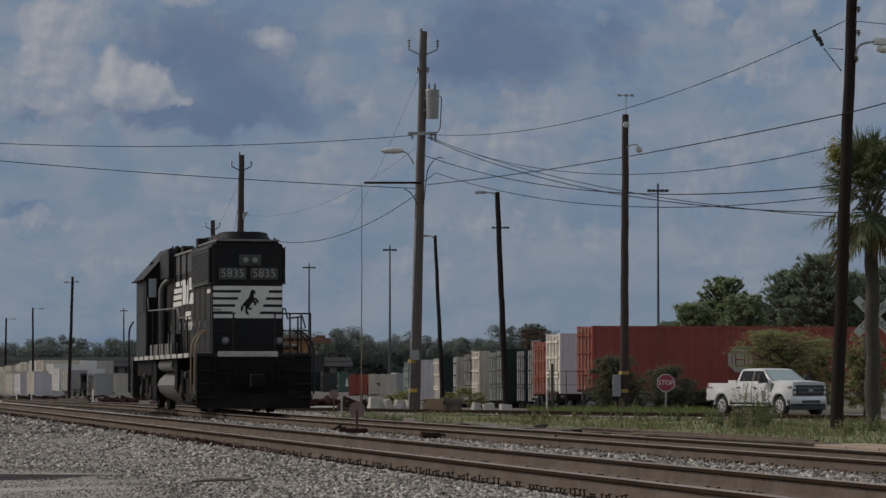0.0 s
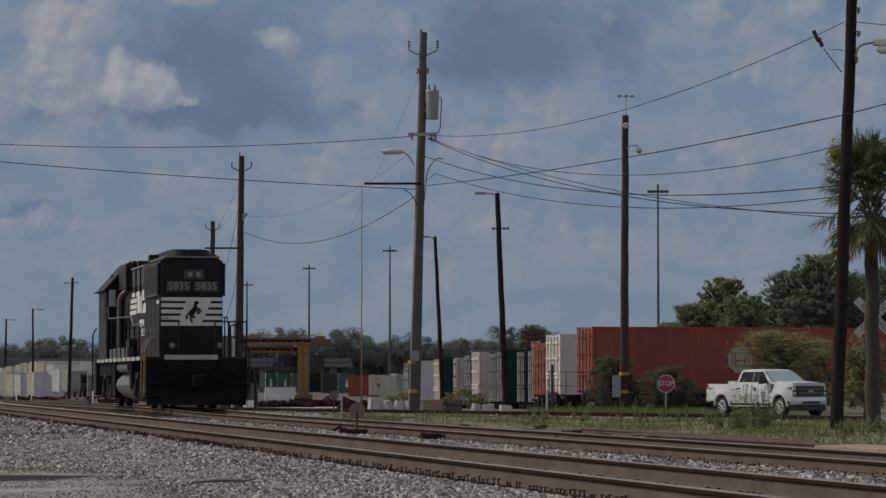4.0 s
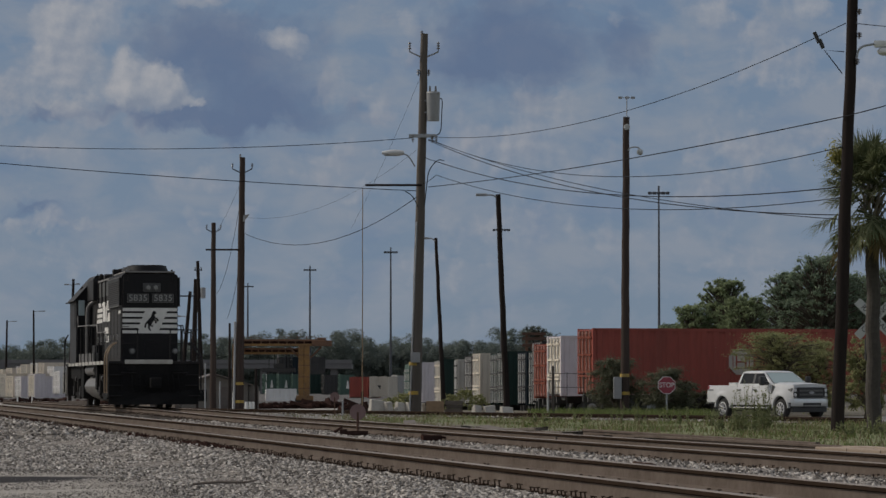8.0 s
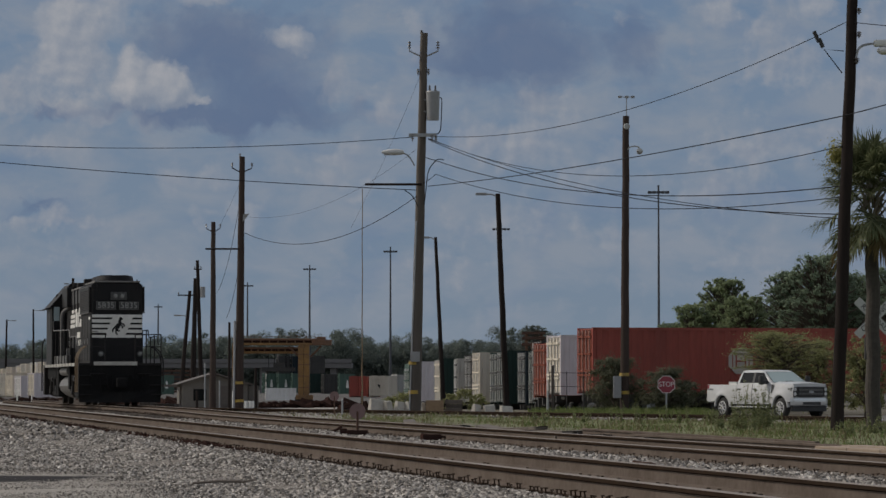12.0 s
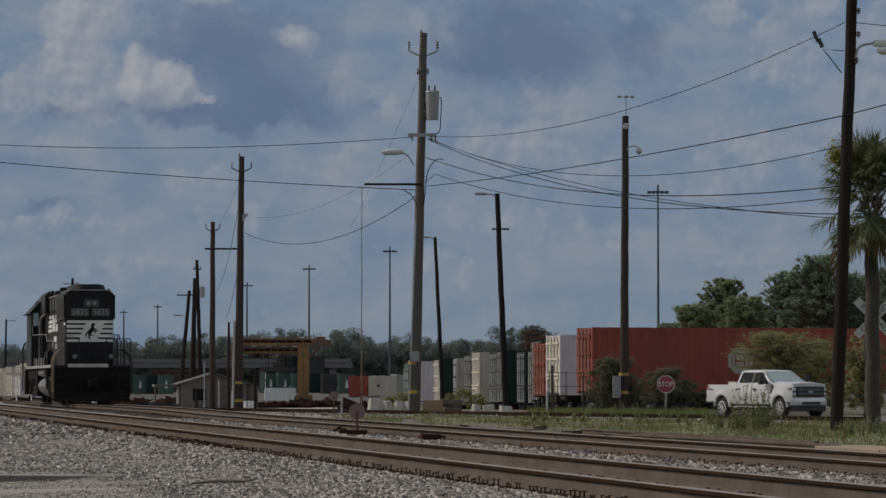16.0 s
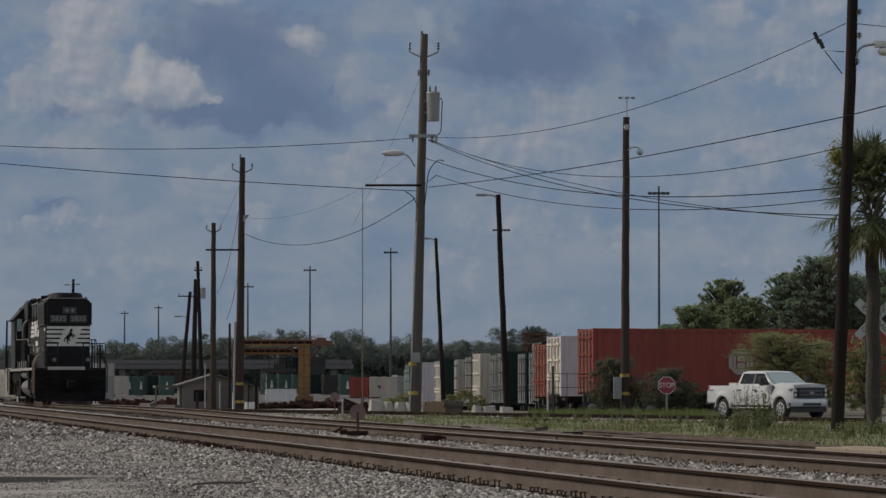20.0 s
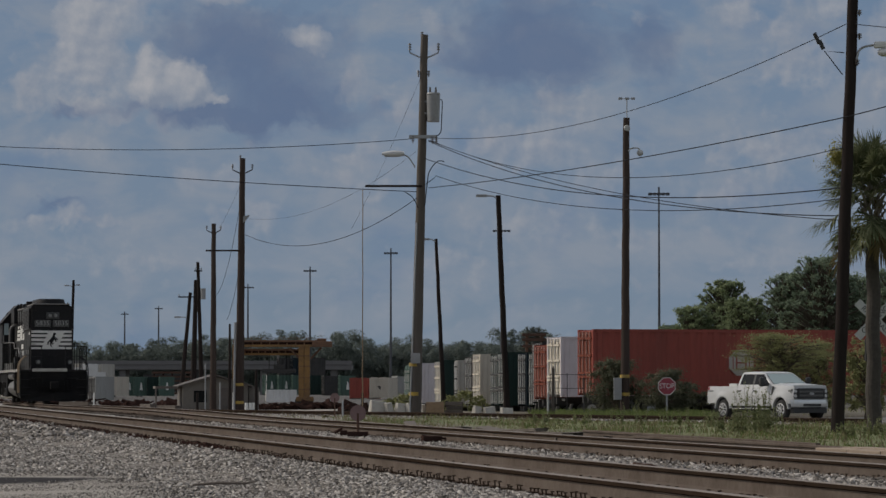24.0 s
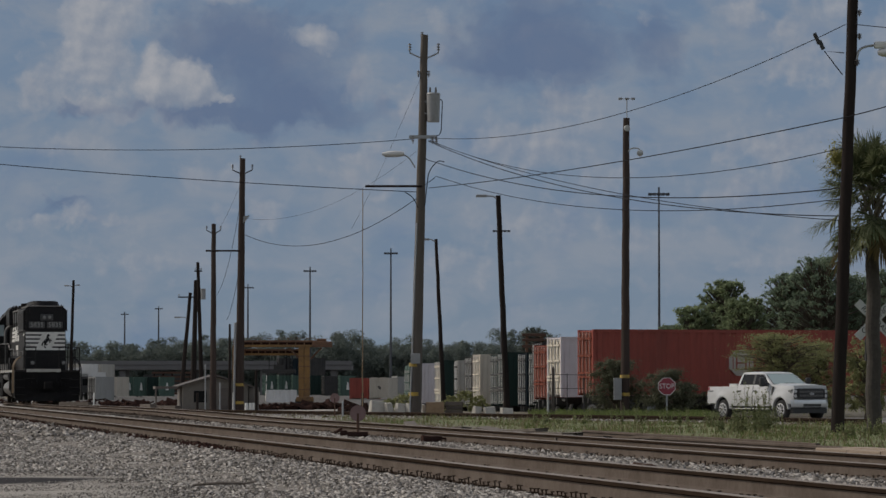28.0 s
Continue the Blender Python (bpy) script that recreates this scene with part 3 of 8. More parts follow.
    tone = k.ramp(light, [(0.05, srgb(122, 131, 146)), (0.4, srgb(136, 142, 153)), (0.7, srgb(149, 152, 159)), (1.0, srgb(162, 162, 166))])
    col = k.mix(firm, col, tone)
    glow = k.n("ShaderNodeEmission", Strength=1.05)
    k.link(col, glow.inputs["Color"])
    k.link(glow.outputs[0], k.t.nodes["Material Output"].inputs["Surface"])
    return k.mat


def build_sky():
    bm = bmesh.new()
    cols = 24
    vs, fs = [], []
    for i in range(cols + 1):
        x = -1500 + 3000 * i / cols
        vs += [(x, 0, -120), (x, 0, 1300)]
        if i:
            fs.append((2 * i - 2, 2 * i, 2 * i + 1, 2 * i - 1))
    put(bm, vs, fs)
    mesh = finish(bm)
    mesh.materials.append(sky_material())
    ob = tagged(new("backdrop", mesh), "hazy blue summer sky with grey and white clouds", "sky", kind="structure")
    ob.location = (0, FAR, 0)
    return ob


cloud_sky = build_sky()


# ---- railway tracks ----
RAIL = [(-0.07, 0.0), (0.07, 0.0), (0.07, 0.012), (0.012, 0.03), (0.009, 0.125), (0.034, 0.135), (0.036, 0.165), (0.03, 0.172),
        (-0.03, 0.172), (-0.036, 0.165), (-0.034, 0.135), (-0.009, 0.125), (-0.012, 0.03), (-0.07, 0.012)]
TRACK_TURN = Matrix.Rotation(radians(HEAD), 4, "Z")


def track_pose(q, y, z=0.0):
    """A pose on the line q metres across, its y axis along the track."""
    return Matrix.Translation((on_track(q, y), y, z)) @ TRACK_TURN


def rail_bar(length, parent, x, base, name="rail", y0=0.0, flank="rail_side", rise=None):
    bm = bmesh.new()
    n, runs = len(RAIL), 40 if rise else 1
    ys = [y0 + length * i / runs for i in range(runs + 1)]
    vs = [(px + x, y, pz + base + (rise(y) if rise else 0.0)) for y in ys for px, pz in RAIL]
    fs = [(o * n + i, o * n + (i + 1) % n, (o + 1) * n + (i + 1) % n, (o + 1) * n + i) for o in range(runs) for i in range(n)]
    put(bm, vs, fs + [tuple(range(n))[::-1], tuple(range(runs * n, runs * n + n))])
    mesh = finish(bm)
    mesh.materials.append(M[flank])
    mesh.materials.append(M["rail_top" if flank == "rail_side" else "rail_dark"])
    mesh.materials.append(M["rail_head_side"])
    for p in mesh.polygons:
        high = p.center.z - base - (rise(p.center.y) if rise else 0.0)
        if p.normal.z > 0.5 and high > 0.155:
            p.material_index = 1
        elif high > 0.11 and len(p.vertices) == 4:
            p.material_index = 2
    return part(name, mesh, "rail_side", parent)


TIE_MESHES = []
for seed in range(4):
    r = random.Random(seed)
    bm = bmesh.new()
    box(bm, -1.27 + r.uniform(-.05, .05), 1.27 + r.uniform(-.05, .05), -0.11, 0.11, -0.17, 0.0, bevel=0.012)
    for v in bm.verts:
        v.co += Vector((r.uniform(-.012, .012), r.uniform(-.01, .01), r.uniform(-.012, .006)))
    TIE_MESHES.append(finish(bm))
    TIE_MESHES[-1].materials.append(M["tie_wood"])


def plates_and_spikes(parent, ys, level, rise):
    """Tie plates with their spikes and rail anchors, joined."""
    bm = bmesh.new()
    r = random.Random(8)
    for y in ys:
        base = level + (rise(y) if rise else 0.0)
        for gx in (-0.755, 0.755):
            box(bm, gx - 0.17, gx + 0.17, y - 0.09, y + 0.09, base - 0.004, base + 0.008)
            for sx in (-1, 1):
                for dy in (-0.16, 0.0, 0.16):
                    # most have been pulled up a little on the outer side, those within sit flush
                    outer = gx < 0 and sx < 0
                    if r.random() < (0.9 if outer else 0.25):
                        px = gx + sx * r.uniform(0.085, 0.1)
                        h = r.uniform(0.02, 0.055) if outer else r.uniform(0.01, 0.02)
                        yy = y + dy + r.uniform(-0.03, 0.03)
                        lean = r.uniform(-0.012, 0.02)
                        rod(bm, (px, yy, base - 0.02), (px - 0.006, yy + lean, base + h), 0.008, 0.008, 4)
                        box(bm, px - 0.014, px + 0.014, yy + lean - 0.012, yy + lean + 0.02, base + h, base + h + 0.009)
            if r.random() < 0.3:
                box(bm, gx - 0.1, gx + 0.1, y + 0.125, y + 0.15, base - 0.03, base + 0.012)
    tagged(part("spikes", bm, "rail_dark", parent), "rusty tie plates and spikes", kind="stuff")


def railway(q, y0, y1, head, label, rise=None):
    length = (y1 - y0) / COS
    tr = thing("railroad_track", track_pose(q, y0), label, "track", kind="structure")
    base = head - 0.172
    for x in (-0.755, 0.755):
        rail_bar(length, tr, x, base, rise=rise)
    count = int(length / 0.52)
    ys = [i * 0.52 + 0.2 for i in range(count)]
    r = random.Random(5 + int(q))
    for i, y in enumerate(ys[:300]):
        ob = part("crosstie", TIE_MESHES[i % 4], "tie_wood", tr)
        ob.matrix_basis = pose(r.uniform(-.05, .05), y + r.uniform(-.02, .02), base - 0.012 + (rise(y) if rise else 0.0), r.uniform(-.6, .6), r.uniform(-.4, .4), r.uniform(-1, 1))
    plates_and_spikes(tr, ys[:300], base, rise)
    return tr


FRONT_Q, LOCO_Q = 0.0, 5.0
front_track = railway(FRONT_Q, 14, 168, 0.55, "weathered railroad track on grey ballast in front")


def swell(y):
    """Slight hump to fit the camera's view; y from the near end, 22 m."""
    return 0.055 * float(step(y, 66, 86) * (1 - step(y, 92, 134)))


loco_track = railway(LOCO_Q, 22, 176, 0.47, "railroad track on which the locomotive runs", swell)


def far_siding():
    """The overgrown siding that crosses the view behind the grass."""
    a, b = Vector((*SIDE_A, 0.1)), Vector((*SIDE_B, 0.1))
    length = (b - a).length
    turn = math.degrees(math.atan2(-(b - a).x, (b - a).y))
    tr = thing("railroad_siding", pose(*a, 0, 0, turn), "overgrown rusty siding track behind the grass", "track", kind="structure")
    for x in (-0.755, 0.755):
        # rail_dark on web and top: the rails' shaded side is in the colour
        rail_bar(length, tr, x, 0.03, flank="rail_dark")
    for i in range(int(length / 0.54)):
        ob = part("crosstie", TIE_MESHES[i % 4], "tie_wood", tr)
        ob.matrix_basis = pose(0, i * 0.54 + 0.2, 0.025)
    return tr


far_siding()


def stones(name, points, sizes, label, seed=1, material="stone"):
    """Broken stones, each a dented block of its own."""
    rng = np.random.default_rng(seed)
    cube = np.array([(x, y, z) for z in (-1, 1) for y in (-1, 1) for x in (-1, 1)], float) * 0.5
    quads = np.array([(0, 2, 3, 1), (4, 5, 7, 6), (0, 1, 5, 4), (2, 6, 7, 3), (0, 4, 6, 2), (1, 3, 7, 5)])
    n = len(points)
    body = cube[None] * rng.uniform(0.5, 1.15, (n, 1, 3)) * np.array((1.25, 0.85, 0.45)) + rng.normal(0, 0.14, (n, 8, 3))
    a, b, c = rng.uniform(0, 6.28, (3, n))
    b, c = b * 0.12, c * 0.12
    def rot(axis, ang):
        m = np.zeros((n, 3, 3))
        i, j = [(1, 2), (0, 2), (0, 1)][axis]
        m[:, axis, axis] = 1
        m[:, i, i] = m[:, j, j] = np.cos(ang)
        m[:, i, j], m[:, j, i] = -np.sin(ang), np.sin(ang)
        return m
    turn = rot(2, a) @ rot(0, b) @ rot(1, c)
    body = np.einsum("nij,nkj->nki", turn, body) * sizes[:, None, None] + points[:, None, :]
    mesh = bpy.data.meshes.new("mesh")
    mesh.vertices.add(n * 8)
    mesh.vertices.foreach_set("co", body.astype(np.float32).ravel())
    idx = (quads[None] + (np.arange(n) * 8)[:, None, None]).astype(np.int32)
    mesh.loops.add(n * 24)
    mesh.loops.foreach_set("vertex_index", idx.ravel())
    mesh.polygons.add(n * 6)
    mesh.polygons.foreach_set("loop_start", np.arange(0, n * 24, 4, dtype=np.int32))
    mesh.update(calc_edges=True)
    mesh.materials.append(M[material])
    return tagged(new(name, mesh), label, "ballast", kind="stuff")


def scatter(n, y0, y1, q0, q1, seed, power=1.0, margin=0.16):
    """Random places on the land, in the wedge ahead, denser towards the front."""
    rng = np.random.default_rng(seed)
    y = y0 + (y1 - y0) * rng.uniform(0, 1, n * 3) ** power
    x = rng.uniform(-margin, margin, n * 3) * y
    q = across(x, y)
    keep = (q > q0) & (q < q1)
    x, y = x[keep][:n], y[keep][:n]
    return x, y, land(x, y), rng


def ballast_beds():
    x, y, z, rng = scatter(100000, 25, 62, -9.5, -0.98, 11, 1.6)
    size = rng.uniform(0.016, 0.05, len(x)) * (1 + 0.2 * (y > 40))
    # the worn lot in the left foreground is finer than the ballast shoulder
    q = across(x, y)
    rocky = np.maximum(step(q, -4.1, -3.0), step(y, 38.0, 41.5))
    size *= 0.27 + 0.73 * rocky
    keep = rng.uniform(0, 1, len(x)) < 0.5 + 0.5 * rocky
    # fewer stones where the shadow is painted on the ground
    wedge_gap = np.maximum(y - 37.05, 37.0 + 2.3 * (x + 3.72) - y)
    keep &= (wedge_gap > 0.15) | (rng.uniform(0, 1, len(x)) < 0.05)
    x, y, z, size = x[keep], y[keep], z[keep], size[keep]
    stones("ballast", np.stack([x, y, z + 0.008], -1), size, "loose grey ballast stones beside the front track", 12)
    x, y, z, rng = scatter(9000, 24, 90, -0.6, 0.6, 13, 1.3)
    stones("ballast", np.stack([x, y, z + 0.005], -1), rng.uniform(0.03, 0.065, len(x)), "grey ballast stones between the front rails", 14)
    x, y, z, rng = scatter(38000, 28, 95, 0.95, 6.0, 15, 1.4)
    stones("ballast", np.stack([x, y, z + 0.01], -1), rng.uniform(0.032, 0.072, len(x)), "pale grey ballast stones between the two tracks", 16)
    x, y, z, rng = scatter(9000, 60, 150, -9, -0.98, 17, 1.0)
    stones("ballast", np.stack([x, y, z + 0.01], -1), rng.uniform(0.06, 0.11, len(x)), "far grey ballast stones along the track", 18)
    # rusty scale, old spikes and dirt heaped along the outer rail foot
    rng = np.random.default_rng(19)
    y = rng.uniform(42, 112, 5200)
    heap = 0.5 + 0.5 * np.sin(y * 0.55 + 1.3 * np.sin(y * 0.21))
    q = -0.86 - rng.uniform(0, 0.26, len(y))
    x = q / COS - (y - CROSS0) * SLOPE
    keep = rng.uniform(0, 1, len(y)) < 0.45 + 0.55 * heap
    z = 0.36 + rng.uniform(0, 0.07, len(y)) * heap * (1 - (-0.86 - q) / 0.3)
    stones("rust_debris", np.stack([x, y, z], -1)[keep], rng.uniform(0.025, 0.06, int(keep.sum())), "rusty brown scale and dirt along the rail foot", 20, "rust_dirt")


ballast_beds()


def verge_stones():
    """Small stones and dirt beyond the loco track, thinning out into the grass."""
    x, y, z, rng = scatter(16000, 40, 115, 6.0, 10.5, 27, 1.2)
    keep = rng.uniform(6.0, 11.0, len(x)) > across(x, y) - 0.8 * np.sin(y * 0.9)
    x, y, z = x[keep], y[keep], z[keep]
    stones("ballast", np.stack([x, y, z + 0.008], -1), rng.uniform(0.025, 0.065, len(x)), "scattered stones on the verge beyond the track", 28)


verge_stones()


def siding_stones():
    """Pale stones along the near side of the overgrown siding."""
    rng = np.random.default_rng(23)
    n = 6500
    f = rng.uniform(0.3, 1.0, n)
    off = -0.95 - np.abs(rng.normal(0, 0.55, n))
    gap = 0.5 + 0.5 * np.sin(f * 31 + 2 * np.sin(f * 11))
    keep = rng.uniform(0, 1, n) < 0.15 + 0.85 * gap
    dx, dy = SIDE_B[0] - SIDE_A[0], SIDE_B[1] - SIDE_A[1]
    ln = math.hypot(dx, dy)
    x = SIDE_A[0] + dx * f - dy / ln * off
    y = SIDE_A[1] + dy * f + dx / ln * off
    p = np.stack([x, y, land(x, y) + 0.03], -1)[keep]
    stones("ballast", p, rng.uniform(0.05, 0.1, len(p)), "pale stones beside the overgrown siding", 24)


siding_stones()


# ---- the locomotive: y runs from its near hood end to its far nose, z up from the rail head ----
HW = 0.95          # half the hood's width
DECK = 1.57
PLAT0, PLAT1 = -1.35, 15.6


def hood_outline(half, z0, z1, cut):
    return [(-half, z0), (half, z0), (half, z1 - cut), (half - cut * 1.5, z1), (-half + cut * 1.5, z1), (-half, z1 - cut)]


def arch(points, steps=6):
    """A smooth line through corner points (quadratic rounding)."""
    pts = [Vector(p) for p in points]
    out = [pts[0]]
    for a, b, c in zip(pts, pts[1:], pts[2:]):
        s, e = b + (a - b).normalized() * min(0.25, (a - b).length / 2), b + (c - b).normalized() * min(0.25, (c - b).length / 2)
        for i in range(steps + 1):
            t = i / steps
            out.append(s * (1 - t) ** 2 + b * 2 * t * (1 - t) + e * t * t)
    return out + [pts[-1]]


def horse_badge(parent):
    """A rearing dark animal badge, as a plain flat shape."""
    lines = [((-0.05, -0.42), (-0.13, -0.3), (-0.1, -0.12)), ((0.06, -0.2), (-0.02, -0.24), (-0.14, -0.1)),
             ((-0.28, -0.3), (-0.26, -0.14), (-0.14, -0.02)), ((0.1, 0.12), (0.24, 0.08), (0.27, -0.02)), ((0.1, 0.05), (0.2, -0.04), (0.16, -0.1))]
    bm = bmesh.new()
    body = [(-0.2, -0.12), (-0.05, -0.2), (0.06, -0.05), (0.15, 0.12), (0.12, 0.27), (0.2, 0.3), (0.17, 0.38), (0.08, 0.43), (0.02, 0.36), (-0.03, 0.16), (-0.16, 0.02)]
    prism(bm, body, "y", -0.03, -0.0205)
    for a, b, c in lines:
        for p, q in ((a, b), (b, c)):
            d = Vector((q[0] - p[0], 0, q[1] - p[1])).normalized()
            s = Vector((-d.z, 0, d.x)) * 0.045
            put(bm, [Vector((p[0], -0.03, p[1])) - s * 0.6, Vector((q[0], -0.03, q[1])) - s, Vector((q[0], -0.03, q[1])) + s, Vector((p[0], -0.03, p[1])) + s * 0.6], [(0, 1, 2, 3)])
    part("badge", bm, "loco_black", parent, "black animal badge", at=pose(0.06, 0, 2.95) @ Matrix.Diagonal((0.8, 1, 0.8, 1)))


def build_loco():
    lo = thing("locomotive", pose(0, 0, 0), "black diesel road switcher locomotive with white striped hood end", "locomotive")
    # long hood and its bays
    bm = bmesh.new()
    prism(bm, hood_outline(HW, DECK, 4.6, 0.12), "y", 0.0, 10.9)
    bmesh.ops.bevel(bm, geom=[e for e in bm.edges if all(abs(v.co.y) < 0.01 for v in e.verts)], offset=0.06, segments=3, affect="EDGES")
    part("hood", bm, "loco_dusty", lo, smooth=35)
    bm = bmesh.new()
    box(bm, -HW + 0.05, HW - 0.05, -0.012, 0.0, DECK + 0.1, 4.52, bevel=0.004)
    hood_face = part("hood_end", bm, "loco_black", lo, "black hood end")
    for side in (-1, 1):
        bm = bmesh.new()
        x0, x1 = sorted((side * HW, side * (HW + 0.09)))
        box(bm, x0, x1, 0.12, 3.9, 3.46, 4.4, bevel=0.025)
        bay = part("radiator_bay", bm, "loco_black", lo)
        for j in range(12):
            bm = bmesh.new()
            z = 3.55 + j * 0.064
            box(bm, *sorted((side * (HW + 0.088), side * (HW + 0.096))), 0.22, 3.8, z, z + 0.03)
            part("louvre", bm, "grime", bay)
        for z in (3.44, 4.4):
            bm = bmesh.new()
            box(bm, *sorted((side * HW, side * (HW + 0.105))), 0.1, 3.92, z, z + 0.025)
            part("bay_frame", bm, "tank_grey", bay, "dusty grey frame edge")
        # blower recess, its frame strips, and the air intake box against the cab
        # The recess is flush; its shade is a dark panel on the flank.
        bm = bmesh.new()
        box(bm, *sorted((side * HW, side * (HW + 0.012))), 4.2, 8.2, 3.92, 4.42)
        recess = part("blower_screen", bm, "black_plastic", lo)
        for y in (4.15, 5.5, 6.9, 8.2):
            bm = bmesh.new()
            box(bm, *sorted((side * HW, side * (HW + 0.05))), y, y + 0.07, 3.55, 4.46)
            part("frame_strip", bm, "loco_dusty", recess)
        bm = bmesh.new()
        box(bm, *sorted((side * HW, side * (HW + 0.2))), 8.5, 10.9, 3.85, 4.62, bevel=0.04)
        part("intake_box", bm, "loco_black", lo)
        # hood doors
        for j in range(9):
            bm = bmesh.new()
            y = 0.25 + j * 1.16
            box(bm, *sorted((side * (HW + 0.001), side * (HW + 0.018))), y, y + 1.04, 1.68, 3.42, bevel=0.006)
            door = part("hood_door", bm, "loco_dusty", lo)
            bm = bmesh.new()
            box(bm, *sorted((side * (HW + 0.018), side * (HW + 0.05))), y + 0.9, y + 0.94, 2.3, 2.5)
            part("latch", bm, "steel", door)
    # roof
    for y in (1.0, 2.6, 4.3):
        bm = bmesh.new()
        rod(bm, (0, y, 4.6), (0, y, 4.84), 0.74, 0.66, 24)
        fan = part("fan_housing", bm, "loco_black", lo, smooth=40)
        bm = bmesh.new()
        for a in range(8):
            c, s = math.cos(a * math.pi / 8), math.sin(a * math.pi / 8)
            rod(bm, (-0.55 * c, y - 0.55 * s, 4.855), (0.55 * c, y + 0.55 * s, 4.855), 0.015, seg=4)
        part("grille", bm, "grime", fan)
    bm = bmesh.new()
    box(bm, -0.55, 0.55, 5.4, 8.4, 4.54, 4.68, bevel=0.03)
    part("roof_hatch", bm, "loco_black", lo)
    for y in (6.2, 7.6):
        bm = bmesh.new()
        rod(bm, (0, y, 4.68), (0, y, 4.86), 0.2, 0.17, 12)
        part("exhaust_stack", bm, "grime", lo, smooth=40)
    for x, y in ((-0.62, 0.3), (0.62, 0.3), (0.78, 0.25)):
        bm = bmesh.new()
        pipe(bm, arch([(x, y, 4.48), (x, y, 4.68), (x, y + 0.22, 4.68), (x, y + 0.22, 4.48)]), 0.022)
        part("lifting_eye", bm, "loco_black", lo)
    bm = bmesh.new()
    rod(bm, (-0.1, 9.4, 4.62), (-0.1, 9.9, 4.66), 0.05, 0.09, 8)
    rod(bm, (0.1, 9.4, 4.62), (0.1, 9.8, 4.66), 0.05, 0.09, 8)
    rod(bm, (-0.1, 9.6, 4.54), (-0.1, 9.6, 4.64), 0.03)
    part("air_horn", bm, "grime", lo)
    bm = bmesh.new()
    box(bm, -HW + 0.1, HW - 0.1, -0.05, 3.95, 4.575, 4.63, bevel=0.012)
    part("roof_sheet", bm, "roof_grey", lo, "dusty grey roof edge")
    for x0, x1 in ((-HW - 0.03, -HW + 0.16), (HW - 0.16, HW + 0.03)):
        bm = bmesh.new()
        box(bm, x0, x1, 4.3, 10.6, 4.47, 4.53, bevel=0.01)
        part("roof_walk", bm, "roof_grey", lo, "dusty grey roof walk")
    for x0, x1, y0, y1, z1 in ((-0.86, -0.5, 3.95, 4.35, 4.82), (0.45, 0.8, 3.95, 4.35, 4.78), (-0.7, 0.7, 8.7, 9.3, 4.76), (-0.55, -0.2, 10.2, 10.6, 4.86)):
        bm = bmesh.new()
        box(bm, x0, x1, y0, y1, 4.55, z1, bevel=0.025)
        part("roof_box", bm, "grime", lo)
    bm = bmesh.new()
    bmesh.ops.create_uvsphere(bm, u_segments=12, v_segments=8, radius=0.12, matrix=pose(-0.66, 10.5, 4.72) @ Matrix.Diagonal((1, 1, 1.3, 1)))
    rod(bm, (-0.8, 10.5, 4.55), (-0.8, 10.5, 4.86), 0.025)
    rod(bm, (-0.52, 10.5, 4.55), (-0.52, 10.5, 4.86), 0.025)
    part("bell", bm, "grime", lo, smooth=50)
    bm = bmesh.new()
    rod(bm, (-1.2, 12.4, 4.3), (-1.2, 12.4, 4.45), 0.08, 0.05, 10)
    part("antenna", bm, "grime", lo, smooth=40)
    # hatch ribs on the fan deck and a grab rail at the roof's end
    for x in (-0.75, 0.75):
        bm = bmesh.new()
        pipe(bm, arch([(x, -0.02, 4.3), (x, -0.09, 4.3), (x, -0.09, 4.5), (x, -0.02, 4.5)]), 0.014)
        part("grab_iron", bm, "loco_dusty", lo)
    for z in (2.5, 2.75, 3.45, 3.9, 4.3):
        bm = bmesh.new()
        pipe(bm, arch([(-0.93, -0.02, z), (-0.93, -0.09, z), (-0.72, -0.09, z), (-0.72, -0.02, z)]), 0.012)
        part("grab_iron", bm, "loco_dusty", lo)
    # hood end: headlights, number boards, striped panel
    bm = bmesh.new()
    box(bm, -0.24, 0.36, -0.05, -0.012, 3.92, 4.22, bevel=0.02)
    case = part("headlight_case", bm, "board", lo)
    for x in (-0.06, 0.19):
        bm = bmesh.new()
        rod(bm, (x, -0.05, 4.07), (x, -0.09, 4.07), 0.105, 0.1, 16)
        ring = part("headlight", bm, "board", lo, smooth=40)
        bm = bmesh.new()
        rod(bm, (x, -0.09, 4.07), (x, -0.1, 4.07), 0.075, 0.05, 16)
        part("lens", bm, "lens", ring, "clear round headlight lens", smooth=40)
    for x in (-0.41, 0.44):
        bm = bmesh.new()
        box(bm, x - 0.35, x + 0.35, -0.06, -0.012, 3.57, 3.85, bevel=0.03)
        plate = part("number_board", bm, "board", lo, "dark number board with grey numerals")
        for x0, x1, z0, z1 in ((-0.36, 0.36, 0.135, 0.152), (-0.36, 0.36, -0.152, -0.135), (-0.36, -0.342, -0.135, 0.135), (0.342, 0.36, -0.135, 0.135)):
            bm = bmesh.new()
            box(bm, x + x0, x + x1, -0.072, -0.012, 3.71 + z0, 3.71 + z1)
            part("board_frame", bm, "tank_grey", plate, "grey board frame")
        for i, digit in enumerate("5835"):
            part("numeral", lettering(digit, 0.31), "numeral", plate, at=pose(x + (i - 1.5) * 0.162, -0.066, 3.71))
    bm = bmesh.new()
    box(bm, -HW + 0.02, HW - 0.02, -0.02, -0.012, 2.52, 3.38)
    part("white_panel", bm, "loco_white", lo, "white striped panel")
    horse_badge(lo)
    for j in range(4):
        z = 3.2 - j * 0.19
        left, right = -0.2 - 0.075 * j, 0.56 - 0.08 * j
